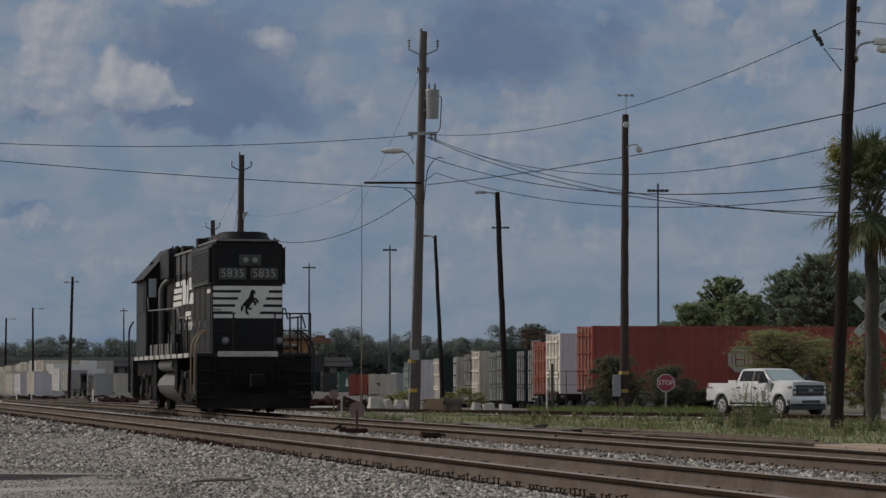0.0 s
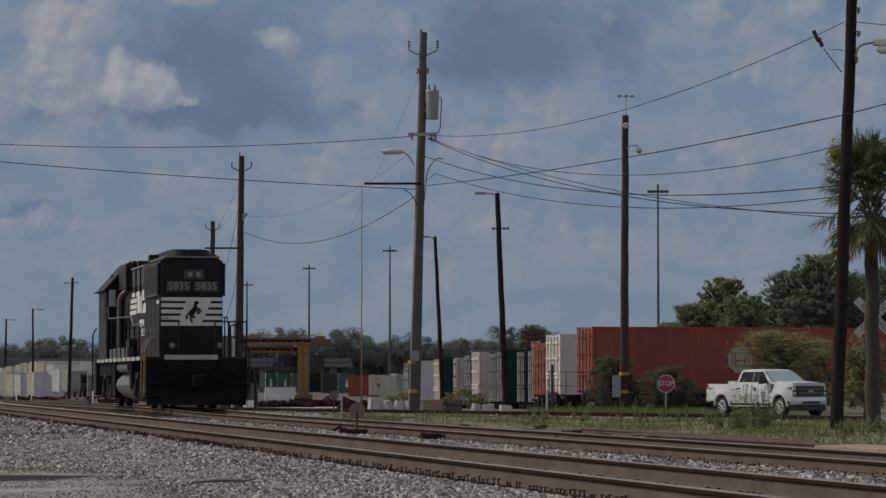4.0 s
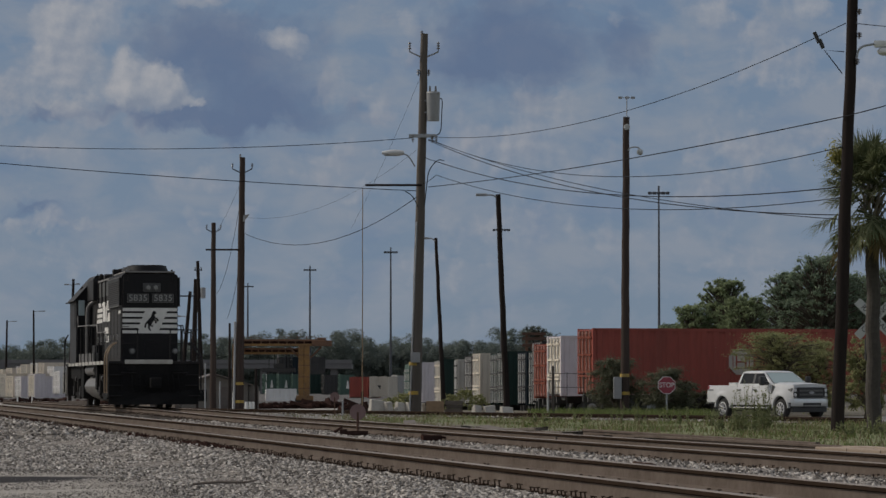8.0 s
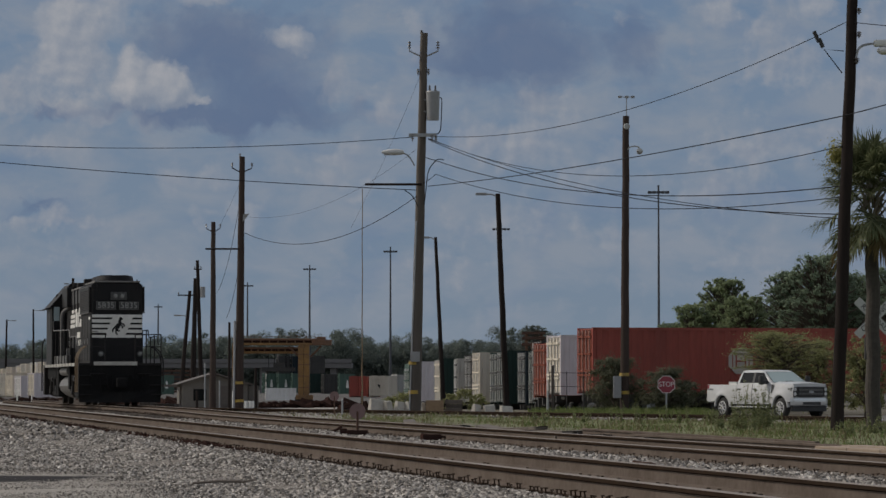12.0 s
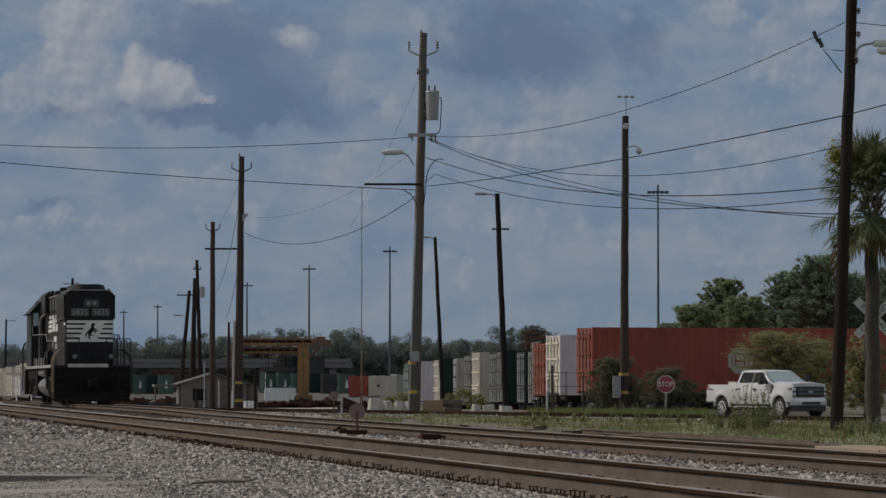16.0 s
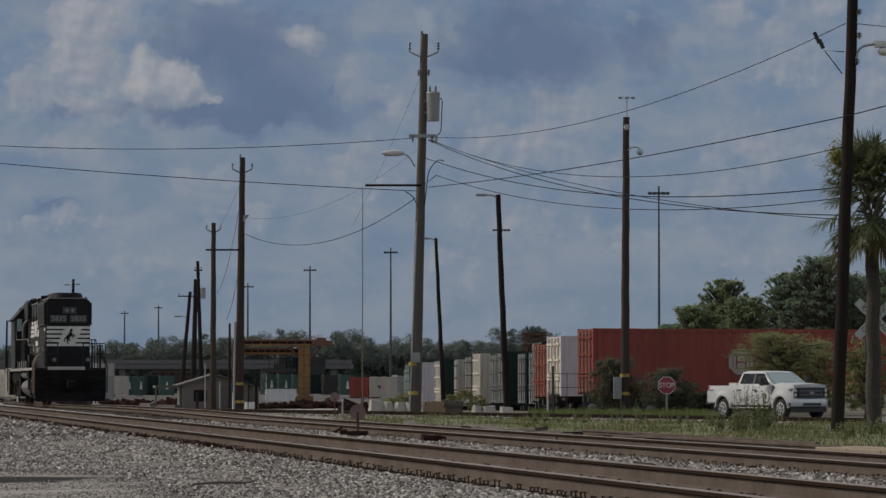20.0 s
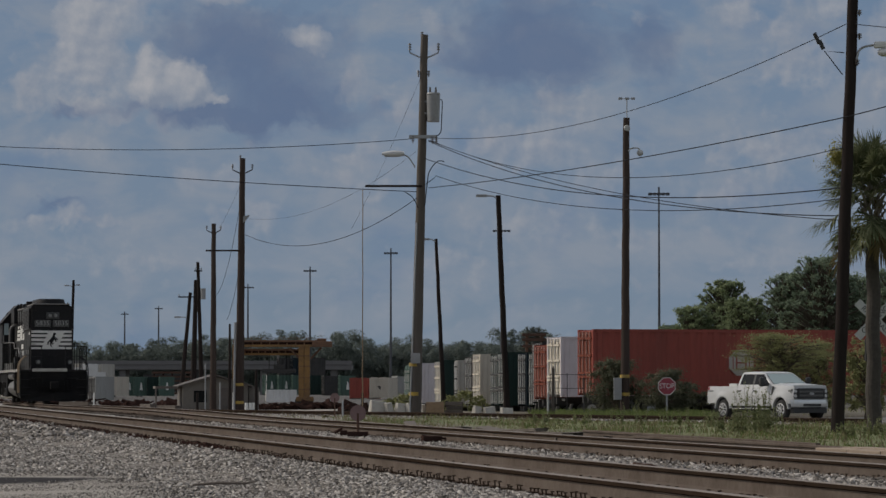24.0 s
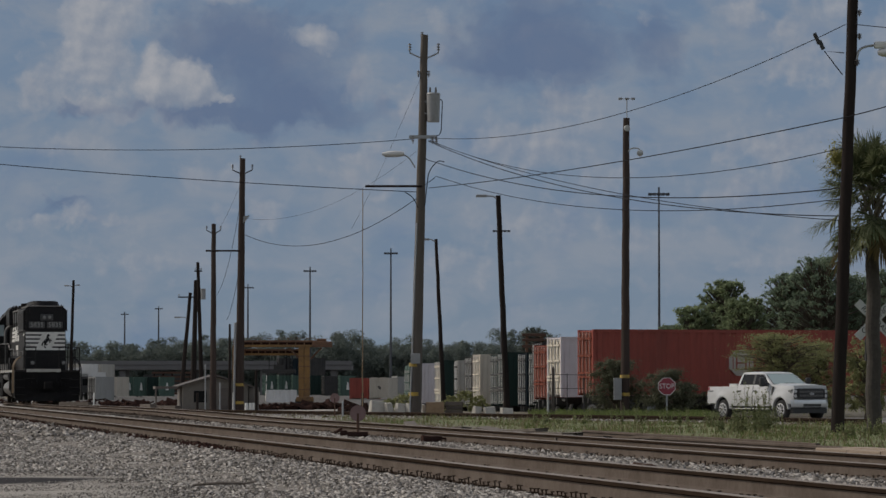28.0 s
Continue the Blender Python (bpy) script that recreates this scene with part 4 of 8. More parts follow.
        for x0, x1, s0, s1 in ((-HW + 0.015, left, 0.0, 0.03), (right, HW - 0.015, 0.03, 0.0)):
            bm = bmesh.new()
            prism(bm, [(x0, z), (x1, z), (x1 + s1, z + 0.07), (x0 + s0, z + 0.07)], "y", -0.026, -0.0205)
            part("stripe", bm, "loco_black", lo)
    for x in (-0.6, 0.86):
        bm = bmesh.new()
        rod(bm, (x, -0.012, 1.92), (x, -0.1, 1.92), 0.11, 0.11, 14)
        lamp = part("ditch_light", bm, "board", lo, smooth=40)
        bm = bmesh.new()
        rod(bm, (x, -0.1, 1.92), (x, -0.112, 1.92), 0.075, 0.055, 14)
        part("lens", bm, "lens", lamp, smooth=40)
    bm = bmesh.new()
    box(bm, -0.17, 0.17, -0.03, -0.012, 1.55, 2.3, bevel=0.01)
    part("end_door", bm, "loco_black", lo)
    # the white seen-through letters on the hood's flank become plain slabs
    x = -HW - 0.022
    for j in range(4):
        z0 = 3.0 + j * 0.19
        bm = bmesh.new()
        prism(bm, [(6.75 - 0.05 * j, z0), (8.8 - 0.12 * j, z0), (8.75 - 0.12 * j, z0 + 0.135), (6.72 - 0.05 * j, z0 + 0.135)], "x", x - 0.004, x)
        part("flank_mark", bm, "loco_white", lo, "white mark")
    for outline in ([(6.45, 3.02), (5.75, 3.02), (5.55, 3.72), (6.45, 3.72)], [(5.6, 3.02), (5.15, 3.02), (5.1, 3.5), (5.35, 3.72)], [(4.95, 3.0), (3.95, 3.0), (3.95, 3.3), (4.6, 3.3)], [(4.95, 3.4), (4.3, 3.4), (3.95, 3.74), (4.95, 3.74)],
                    [(5.8, 2.58), (5.8, 2.8), (4.5, 2.8), (4.5, 2.58)], [(5.2, 2.28), (5.2, 2.5), (4.3, 2.5), (4.3, 2.28)], [(0.9, 3.2), (0.9, 3.3), (0.2, 3.3), (0.2, 3.2)]):
        bm = bmesh.new()
        prism(bm, outline, "x", x - 0.004, x)
        part("flank_mark", bm, "loco_white", lo, "white mark")
    # cab
    bm = bmesh.new()
    prism(bm, [(-1.55, DECK), (1.55, DECK), (1.55, 3.95), (0.8, 4.78), (-0.8, 4.78), (-1.55, 3.95)], "y", 10.9, 13.6)
    cab = part("cab", bm, "loco_black", lo)
    bm = bmesh.new()
    prism(bm, [(-1.65, 3.88), (-0.82, 4.82), (0.82, 4.82), (1.65, 3.88), (1.62, 3.85), (0.8, 4.77), (-0.8, 4.77), (-1.62, 3.85)], "y", 10.82, 13.7)
    part("cab_roof", bm, "loco_dusty", lo)
    for side in (-1, 1):
        bm = bmesh.new()
        box(bm, *sorted((side * 1.24, side * 1.47)), 10.86, 10.9, 3.34, 3.9, bevel=0.015)
        part("rear_window", bm, "sky_cab_glass", cab, "cab window with the sky's reflection in its tint")
        bm = bmesh.new()
        box(bm, *sorted((side * 1.55, side * 1.57)), 11.3, 13.2, 2.9, 3.75, bevel=0.008)
        part("side_window", bm, "loco_black", cab)
        bm = bmesh.new()
        box(bm, *sorted((side * 1.56, side * 1.75)), 11.2, 13.3, 3.83, 3.86)
        part("sunshade", bm, "loco_dusty", cab)
    bm = bmesh.new()
    prism(bm, hood_outline(HW, DECK, 3.0, 0.1), "y", 13.6, 15.3)
    part("nose", bm, "loco_black", lo)
    bm = bmesh.new()
    pipe(bm, arch([(-1.25, 9.5, DECK), (-1.25, 9.5, 3.66), (-0.93, 9.3, 3.86)], 8), 0.085, 10)
    part("cooling_duct", bm, "tank_grey", lo, "grey curved duct", smooth=60)
    for y0, y1, z1, xo in ((6.6, 8.2, 2.2, -1.2), (9.8, 10.7, 2.9, -1.2)):
        bm = bmesh.new()
        box(bm, xo, -HW, y0, y1, DECK, z1, bevel=0.03)
        part("equipment_box", bm, "loco_black", lo)
    # frame, deck and walkways
    bm = bmesh.new()
    box(bm, -0.9, 0.9, PLAT0 + 0.2, PLAT1 - 0.2, 0.98, 1.49)
    part("underframe", bm, "grime", lo)
    bm = bmesh.new()
    box(bm, -1.53, 1.53, PLAT0, PLAT1, 1.49, DECK, bevel=0.01)
    part("deck", bm, "loco_dusty", lo)
    for side in (-1, 1):
        for j in range(10):
            bm = bmesh.new()
            box(bm, *sorted((side * 1.532, side * 1.55)), 0.3 + j * 1.42, 1.35 + j * 1.42, 1.47, 1.585)
            part("sill", bm, "sill_white", lo, "dirty white sill stripe")
        for j in range(10):
            y = 0.9 + j * 1.42
            bm = bmesh.new()
            rod(bm, (side * 1.5, y, DECK), (side * 1.5, y, DECK + (1.0 if y < 3 else 1.29)), 0.022)
            part("stanchion", bm, "loco_black", lo)
        bm = bmesh.new()
        pipe(bm, [(side * 1.5, -0.4, DECK + 0.7), (side * 1.5, 0.1, DECK + 1.0), (side * 1.5, 2.8, DECK + 1.0), (side * 1.5, 3.2, DECK + 1.28), (side * 1.5, 10.6, DECK + 1.36), (side * 1.5, 10.84, DECK + 1.75)], 0.022)
        part("handrail", bm, "tank_grey" if side < 0 else "loco_black", lo)
        # battery boxes between deck and stanchions
        for j in range(8):
            bm = bmesh.new()
            y = 5.0 + j * 0.72
            box(bm, *sorted((side * 1.28, side * 1.46)), y, y + 0.56, DECK, DECK + 0.34, bevel=0.02)
            part("side_box", bm, "tank_grey", lo)
        # corner steps and grab irons at the near end
        bm = bmesh.new()
        box(bm, *sorted((side * 1.08, side * 1.52)), PLAT0 + 0.05, PLAT0 + 0.75, 0.35, 1.49)
        well = part("step_well", bm, "pilot_black", lo)
        for z in (0.4, 0.75, 1.1):
            bm = bmesh.new()
            box(bm, *sorted((side * 1.05, side * 1.56)), PLAT0 - 0.03, PLAT0 + 0.1, z, z + 0.03)
            part("step", bm, "loco_dusty", well)
        for y in (PLAT0 + 0.02, PLAT0 + 0.78):
            bm = bmesh.new()
            pipe(bm, arch([(side * 1.58, y, 0.5), (side * 1.58, y, DECK + 0.22), (side * 1.42, y + 0.22, DECK + 0.5), (side * 1.22, y + 0.4, DECK + 0.62)]), 0.026, 8)
            part("grab_iron", bm, "grab_tan" if side < 0 else "loco_black", lo, "tan grab iron" if side < 0 else "")
        # steps at the far end
        bm = bmesh.new()
        box(bm, *sorted((side * 1.08, side * 1.52)), PLAT1 - 0.75, PLAT1 - 0.05, 0.35, 1.49)
        part("step_well", bm, "grime", lo)
        bm = bmesh.new()
        pipe(bm, arch([(side * 1.58, PLAT1 - 0.1, 0.5), (side * 1.58, PLAT1 - 0.1, DECK + 0.9), (side * 1.5, PLAT1 - 0.6, DECK + 1.1)]), 0.028, 8)
        part("grab_iron", bm, "loco_black", lo)
    # end railing over the coupler
    for x in (-1.1, -0.55, 0.55, 0.95, 1.25, 1.5):
        bm = bmesh.new()
        rod(bm, (x, PLAT0 + 0.06, DECK), (x, PLAT0 + 0.06, DECK + 1.05), 0.022)
        part("end_stanchion", bm, "loco_black", lo)
    for x0, x1 in ((-1.1, -0.5), (0.5, 1.5)):
        bm = bmesh.new()
        pipe(bm, [(x0, PLAT0 + 0.06, DECK + 1.05), (x1, PLAT0 + 0.06, DECK + 1.05)], 0.022)
        part("end_rail", bm, "loco_black", lo)
        bm = bmesh.new()
        pipe(bm, [(x0, PLAT0 + 0.06, DECK + 0.6), (x1, PLAT0 + 0.06, DECK + 0.6)], 0.016)
        part("middle_rail", bm, "loco_black", lo)
    bm = bmesh.new()
    pipe(bm, [(-0.5 + i / 11.0, PLAT0 + 0.06, DECK + 0.85 - 0.22 * math.sin(math.pi * i / 11)) for i in range(12)], 0.014, 5)
    part("chain", bm, "loco_black", lo)
    bm = bmesh.new()
    box(bm, -0.98, 0.62, PLAT0 - 0.05, PLAT0 + 0.0, 1.48, 1.62, bevel=0.01)
    part("end_sill", bm, "sill_white", lo, "pale end sill stripe")
    # pilot, snow plough, coupler, hoses
    bm = bmesh.new()
    box(bm, -1.08, 1.08, PLAT0, PLAT0 + 0.12, 0.4, 1.49, bevel=0.02)
    part("pilot", bm, "pilot_black", lo)
    bm = bmesh.new()
    put(bm, [(-1.5, PLAT0 + 0.1, 0.12), (0, PLAT0 - 0.45, 0.12), (1.5, PLAT0 + 0.1, 0.12), (-1.5, PLAT0 + 0.1, 0.62), (0, PLAT0 - 0.25, 0.5), (1.5, PLAT0 + 0.1, 0.62),
             (-1.5, PLAT0 + 0.2, 0.12), (0, PLAT0 - 0.3, 0.12), (1.5, PLAT0 + 0.2, 0.12), (-1.5, PLAT0 + 0.2, 0.62), (0, PLAT0 - 0.15, 0.5), (1.5, PLAT0 + 0.2, 0.62)],
        [(0, 1, 4, 3), (1, 2, 5, 4), (6, 9, 10, 7), (7, 10, 11, 8), (3, 4, 10, 9), (4, 5, 11, 10), (0, 6, 7, 1), (1, 7, 8, 2), (0, 3, 9, 6), (2, 8, 11, 5)])
    part("plough", bm, "pilot_black", lo)
    bm = bmesh.new()
    box(bm, -0.13, 0.13, PLAT0 - 0.55, PLAT0, 0.72, 0.98, bevel=0.04)
    box(bm, -0.2, 0.18, PLAT0 - 0.8, PLAT0 - 0.5, 0.68, 1.02, bevel=0.06)
    part("coupler", bm, "pilot_black", lo)
    for x in (-0.75, -0.5, 0.45, 0.62, 0.8):
        bm = bmesh.new()
        pipe(bm, arch([(x, PLAT0 - 0.02, 1.1), (x, PLAT0 - 0.2, 1.0), (x + 0.03, PLAT0 - 0.22, 0.62), (x + 0.1, PLAT0 - 0.15, 0.52)]), 0.022)
        part("air_hose", bm, "pilot_black", lo)
    for x0, x1, z0, z1 in ((-0.95, -0.62, 1.2, 1.4), (0.55, 0.95, 1.22, 1.4), (-0.3, 0.3, 0.62, 1.12), (-0.9, -0.5, 0.75, 0.95), (0.5, 0.95, 0.8, 1.0)):
        bm = bmesh.new()
        box(bm, x0, x1, PLAT0 - 0.05, PLAT0 + 0.01, z0, z1, bevel=0.015)
        part("pilot_plate", bm, "pilot_black", lo)
    for x in (-0.85, 0.9):
        bm = bmesh.new()
        pipe(bm, arch([(x - 0.25, PLAT0 - 0.02, 1.18), (x - 0.25, PLAT0 - 0.1, 1.18), (x + 0.25, PLAT0 - 0.1, 1.18), (x + 0.25, PLAT0 - 0.02, 1.18)]), 0.016)
        part("uncoupling_bar", bm, "loco_dusty", lo)
    # fuel tank and air reservoirs
    bm = bmesh.new()
    prism(bm, [(-1.38 * math.cos(a), 0.72 + 0.6 * math.sin(a)) for a in [i * 2 * math.pi / 20 for i in range(20)]], "y", 4.9, 9.3)
    bmesh.ops.bevel(bm, geom=[e for e in bm.edges if abs(e.verts[0].co.y - e.verts[1].co.y) < 0.01], offset=0.08, segments=2, affect="EDGES")
    part("fuel_tank", bm, "tank_grey", lo, "dusty grey fuel tank", smooth=40)
    for side in (-1, 1):
        bm = bmesh.new()
        rod(bm, (side * 1.22, 5.6, 1.3), (side * 1.22, 8.9, 1.3), 0.18, seg=14)
        part("air_reservoir", bm, "tank_grey", lo, smooth=40)
    # Plain boxes added to fill the dark, shaded mass below the deck.
    for y0, y1, z0 in ((4.2, 4.8, 0.6), (9.4, 10.4, 0.3), (10.6, 14.7, 1.0)):
        bm = bmesh.new()
        box(bm, -1.4, 1.4, y0, y1, z0, 1.46, bevel=0.05)
        part("underfloor_box", bm, "pilot_black", lo)
    # trucks
    wheels = []
    for centre in (2.2, 12.6):
        for side in (-1, 1):
            bm = bmesh.new()
            prism(bm, [(centre - 2.1, 0.55), (centre - 1.6, 0.3), (centre - 1.0, 0.42), (centre - 0.6, 0.28), (centre + 0.6, 0.28), (centre + 1.0, 0.42), (centre + 1.6, 0.3), (centre + 2.1, 0.55),
                       (centre + 1.8, 1.06), (centre + 0.6, 1.0), (centre - 0.6, 1.0), (centre - 1.8, 1.06)], "x", side * 0.98, side * 1.3)
            side_frame = part("bogie_frame", bm, "pilot_black", lo)
            for dy in (-1.37, 1.37):
                bm = bmesh.new()
                box(bm, *sorted((side * 1.3, side * 1.38)), centre + dy - 0.17, centre + dy + 0.17, 0.38, 0.72, bevel=0.03)
                part("axle_box", bm, "loco_dusty", side_frame)
                bm = bmesh.new()
                rod(bm, (side * 1.33, centre + dy * 0.6, 0.5), (side * 1.33, centre + dy * 0.6, 1.15), 0.09, seg=10)
                part("spring", bm, "grime", side_frame)
            bm = bmesh.new()
            rod(bm, (side * 1.32, centre - 0.25, 1.0), (side * 1.32, centre + 0.25, 1.0), 0.11, seg=12)
            part("brake_cylinder", bm, "loco_dusty", side_frame)
        bm = bmesh.new()
        box(bm, -0.6, 0.6, centre - 0.9, centre + 0.9, 0.35, 0.98, bevel=0.05)
        part("traction_motor", bm, "grime", lo)
        for dy in (-2.1, 2.1):
            bm = bmesh.new()
            box(bm, -1.1, 1.1, centre + dy - 0.1, centre + dy + 0.1, 0.6, 0.95, bevel=0.03)
            part("end_transom", bm, "grime", lo)
        for dy in (-1.37, 1.37):
            bm = bmesh.new()
            for side in (-1, 1):
                rod(bm, (side * 0.69, 0, 0), (side * 0.83, 0, 0), 0.5, 0.5, 28)
                rod(bm, (side * 0.66, 0, 0), (side * 0.69, 0, 0), 0.53, 0.53, 28)
                for a in range(5):
                    c, s = math.cos(a * 1.2566), math.sin(a * 1.2566)
                    rod(bm, (side * 0.83, 0.28 * c, 0.28 * s), (side * 0.845, 0.28 * c, 0.28 * s), 0.06, seg=8)
            rod(bm, (-0.95, 0, 0), (0.95, 0, 0), 0.09, seg=10)
            ax = part("wheelset", bm, "grime", lo, smooth=30, at=pose(0, centre + dy, 0.5))
            wheels.append((ax, centre + dy))
    return lo, wheels


loco, wheelsets = build_loco()


# ---- poles and wires ----
def pole_shaft(parent, top, r0, r1, material, base=0.0, name="shaft"):
    """A tapered, slightly uneven wooden shaft from the thing's origin to the point top."""
    rng = random.Random(int(r0 * 1e4) + int(top[2] * 10))
    n = 14
    pts = [Vector((top[0] * i / n, top[1] * i / n, base + (top[2] - base) * i / n)) + (Vector((rng.uniform(-.012, .012), 0, 0)) if 0 < i < n else Vector()) for i in range(n + 1)]
    bm = bmesh.new()
    pipe(bm, pts, [r0 + (r1 - r0) * i / n for i in range(n + 1)], 14)
    return part(name, bm, material, parent, smooth=50)


def insulator(parent, p, up=0.22):
    bm = bmesh.new()
    x, y, z = p
    rod(bm, (x, y, z), (x, y, z + up), 0.02, seg=6)
    for j in range(3):
        rod(bm, (x, y, z + up * (0.3 + 0.25 * j)), (x, y, z + up * (0.42 + 0.25 * j)), 0.07, 0.05, 10)
    part("insulator", bm, "porcelain", parent, smooth=40)


def arm_bracket(parent, z, half, cx=0.0):
    """Two upswept steel brackets with an insulator each."""
    for side in (-1, 1):
        bm = bmesh.new()
        pipe(bm, [(cx + side * 0.1, 0, z), (cx + side * half * 0.6, 0, z + 0.1), (cx + side * half, 0, z + 0.2)], 0.03)
        part("bracket", bm, "soot_dark", parent)
        insulator(parent, (cx + side * half, 0, z + 0.2), 0.28)


def cobra_head(parent, z, reach, side=-1, y=-0.1, size=1.0):
    """A street lamp arm with its flat head."""
    bm = bmesh.new()
    pipe(bm, arch([(0, y, z - 0.55 * size), (side * 0.25 * size, y, z - 0.1), (side * reach * 0.7, y, z)]), 0.03 * size, 8)
    arm = part("lamp_arm", bm, "galv", parent, smooth=50)
    bm = bmesh.new()
    x = side * reach * 0.65
    n = 10
    pipe(bm, [(x + side * 0.95 * size * i / n, y, z + 0.03) for i in range(n + 1)], [size * (0.06 + 0.12 * math.sin(math.pi * min(1, 0.12 + i / n * 0.85))) for i in range(n + 1)], 10)
    for v in bm.verts:
        v.co.z = z + 0.03 + (v.co.z - z - 0.03) * 0.8
    part("lamp_head", bm, "truck_white", arm, "pale lamp head", smooth=50)
    bm = bmesh.new()
    box(bm, *sorted((x + side * 0.35 * size, x + side * 0.85 * size)), y - 0.09 * size, y + 0.09 * size, z - 0.1 * size, z - 0.05 * size, bevel=0.02)
    part("lamp_glass", bm, "lens", arm)


def band(parent, z, r, material="yellow_band", h=0.14):
    bm = bmesh.new()
    rod(bm, (0, 0, z), (0, 0, z + h), r + 0.012, r + 0.01, 14)
    part("marker_band", bm, material, parent, smooth=40)


def main_pole():
    # the tallest pole, with transformer, street lamp and a long side arm
    p = thing("utility_pole", pose(-1.11, 128, 0.05), "tall weathered wooden utility pole with grey transformer can", "utility pole", "utility poles")
    pole_shaft(p, (0.365, 0, 14.76), 0.23, 0.14, "pole_wood", -0.3)
    lean = 0.369 / 14.9
    zt = 13.97
    for side in (-1, 1):
        bm = bmesh.new()
        c = lean * zt
        pipe(bm, [(c + side * 0.12, 0, zt - 0.1), (c + side * 0.35, 0, zt), (c + side * 0.55, 0, zt + 0.1)], 0.03)
        part("bracket", bm, "galv", p)
        insulator(p, (c + side * 0.55, 0, zt + 0.08), 0.4)
        insulator(p, (lean * 13.12 + side * 0.2, -0.05, 13.12), 0.26)
    insulator(p, (lean * 14.76 - 0.1, 0, 14.66), 0.22)
    # transformer
    cx, z0, z1 = lean * 12 + 0.4, 11.39, 12.45
    bm = bmesh.new()
    rod(bm, (cx, -0.1, z0), (cx, -0.1, z1), 0.24, 0.27, 20)
    rod(bm, (cx, -0.1, z1), (cx, -0.1, z1 + 0.06), 0.285, 0.25, 20)
    can = part("transformer", bm, "grey_can", p, "grey transformer can", smooth=40)
    for dx in (-0.12, 0.1):
        bm = bmesh.new()
        rod(bm, (cx + dx, -0.1, z1), (cx + dx, -0.1, z1 + 0.28), 0.05, 0.03, 8)
        part("bushing", bm, "porcelain", can, smooth=40)
    for z in (z0 + 0.3, z0 + 0.75):
        bm = bmesh.new()
        box(bm, cx - 0.45, cx - 0.2, -0.14, -0.06, z, z + 0.06)
        part("hanger", bm, "galv", can)
    bm = bmesh.new()
    pipe(bm, arch([(cx + 0.25, -0.1, z1 - 0.2), (cx + 0.36, -0.1, z1 - 0.2), (cx + 0.3, -0.1, 10.89), (cx, -0.1, 10.82)]), 0.018)
    part("lead", bm, "wire", can)
    cobra_head(p, 10.12, 0.63, -1, -0.2, 0.9)
    bm = bmesh.new()
    c = lean * 8.91
    rod(bm, (c - 2.126, -0.2, 8.91), (c + 0.05, -0.2, 8.91), 0.045)
    part("side_arm", bm, "pole_dark", p, "long dark side arm")
    bm = bmesh.new()
    box(bm, c - 0.75 + 0.3, c + 0.9 - 0.3, -0.24, -0.16, 10.74, 10.87)
    part("cross_bracket", bm, "galv", p)
    for x, z in ((-0.3, 10.56), (0.45, 10.52), (0.6, 10.52)):
        insulator(p, (c + x, -0.2, z), 0.3)
    for z, r in ((0.87, 0.23), (1.99, 0.22)):
        band(p, z, r)
    bm = bmesh.new()
    box(bm, -0.16, 0.2, -0.32, -0.22, 2.10, 2.49, bevel=0.02)
    part("meter_box", bm, "grey_can", p)
    bm = bmesh.new()
    pipe(bm, [(lean * z - 0.2 + 0.012 * z, -0.14, z) for z in (0.1, 4.0, 7.5)], 0.035, 8)
    part("conduit", bm, "galv", p, "pale conduit")
    bm = bmesh.new()
    pipe(bm, arch([(c + 0.15, -0.2, 8.83 - 0.7), (c + 0.3, -0.2, 9.48), (c + 0.65, -0.2, 9.91), (c + 0.9, -0.2, 9.85)]), 0.018)
    part("drip_loop", bm, "wire", p)
    bm = bmesh.new()
    pipe(bm, arch([(c - 0.1, -0.2, 8.07), (c - 0.3, -0.2, 8.50), (c - 0.6, -0.2, 8.68)]), 0.018)
    part("drip_loop", bm, "wire", p)


def second_pole():
    p = thing("utility_pole", pose(-10.37, 169, -0.15), "dark brown wooden utility pole with steel brackets", "utility pole", "utility poles")
    pole_shaft(p, (0.143, 0, 12.84 + 0.15), 0.24, 0.14, "pole_mid", -0.3)
    arm_bracket(p, 12.21, 0.5, 0.135)
    insulator(p, (0.03, 0, 12.76), 0.4)
    bm = bmesh.new()
    rod(bm, (-1.7, -0.2, 8.29), (0, -0.2, 8.29), 0.045)
    part("side_arm", bm, "pole_dark", p)
    bm = bmesh.new()
    prism(bm, [(0.2, 10.04), (0.5, 10.09), (0.3, 9.81), (0.18, 9.69)], "y", -0.15, 0.1)
    part("flood_lamp", bm, "grey_can", p)
    for z in (1.44, 0.53):
        band(p, z, 0.235)
    bm = bmesh.new()
    rod(bm, (-0.25, -0.15, 0), (-0.2, -0.15, 4.65), 0.06)
    part("conduit", bm, "galv", p, "pale conduit")


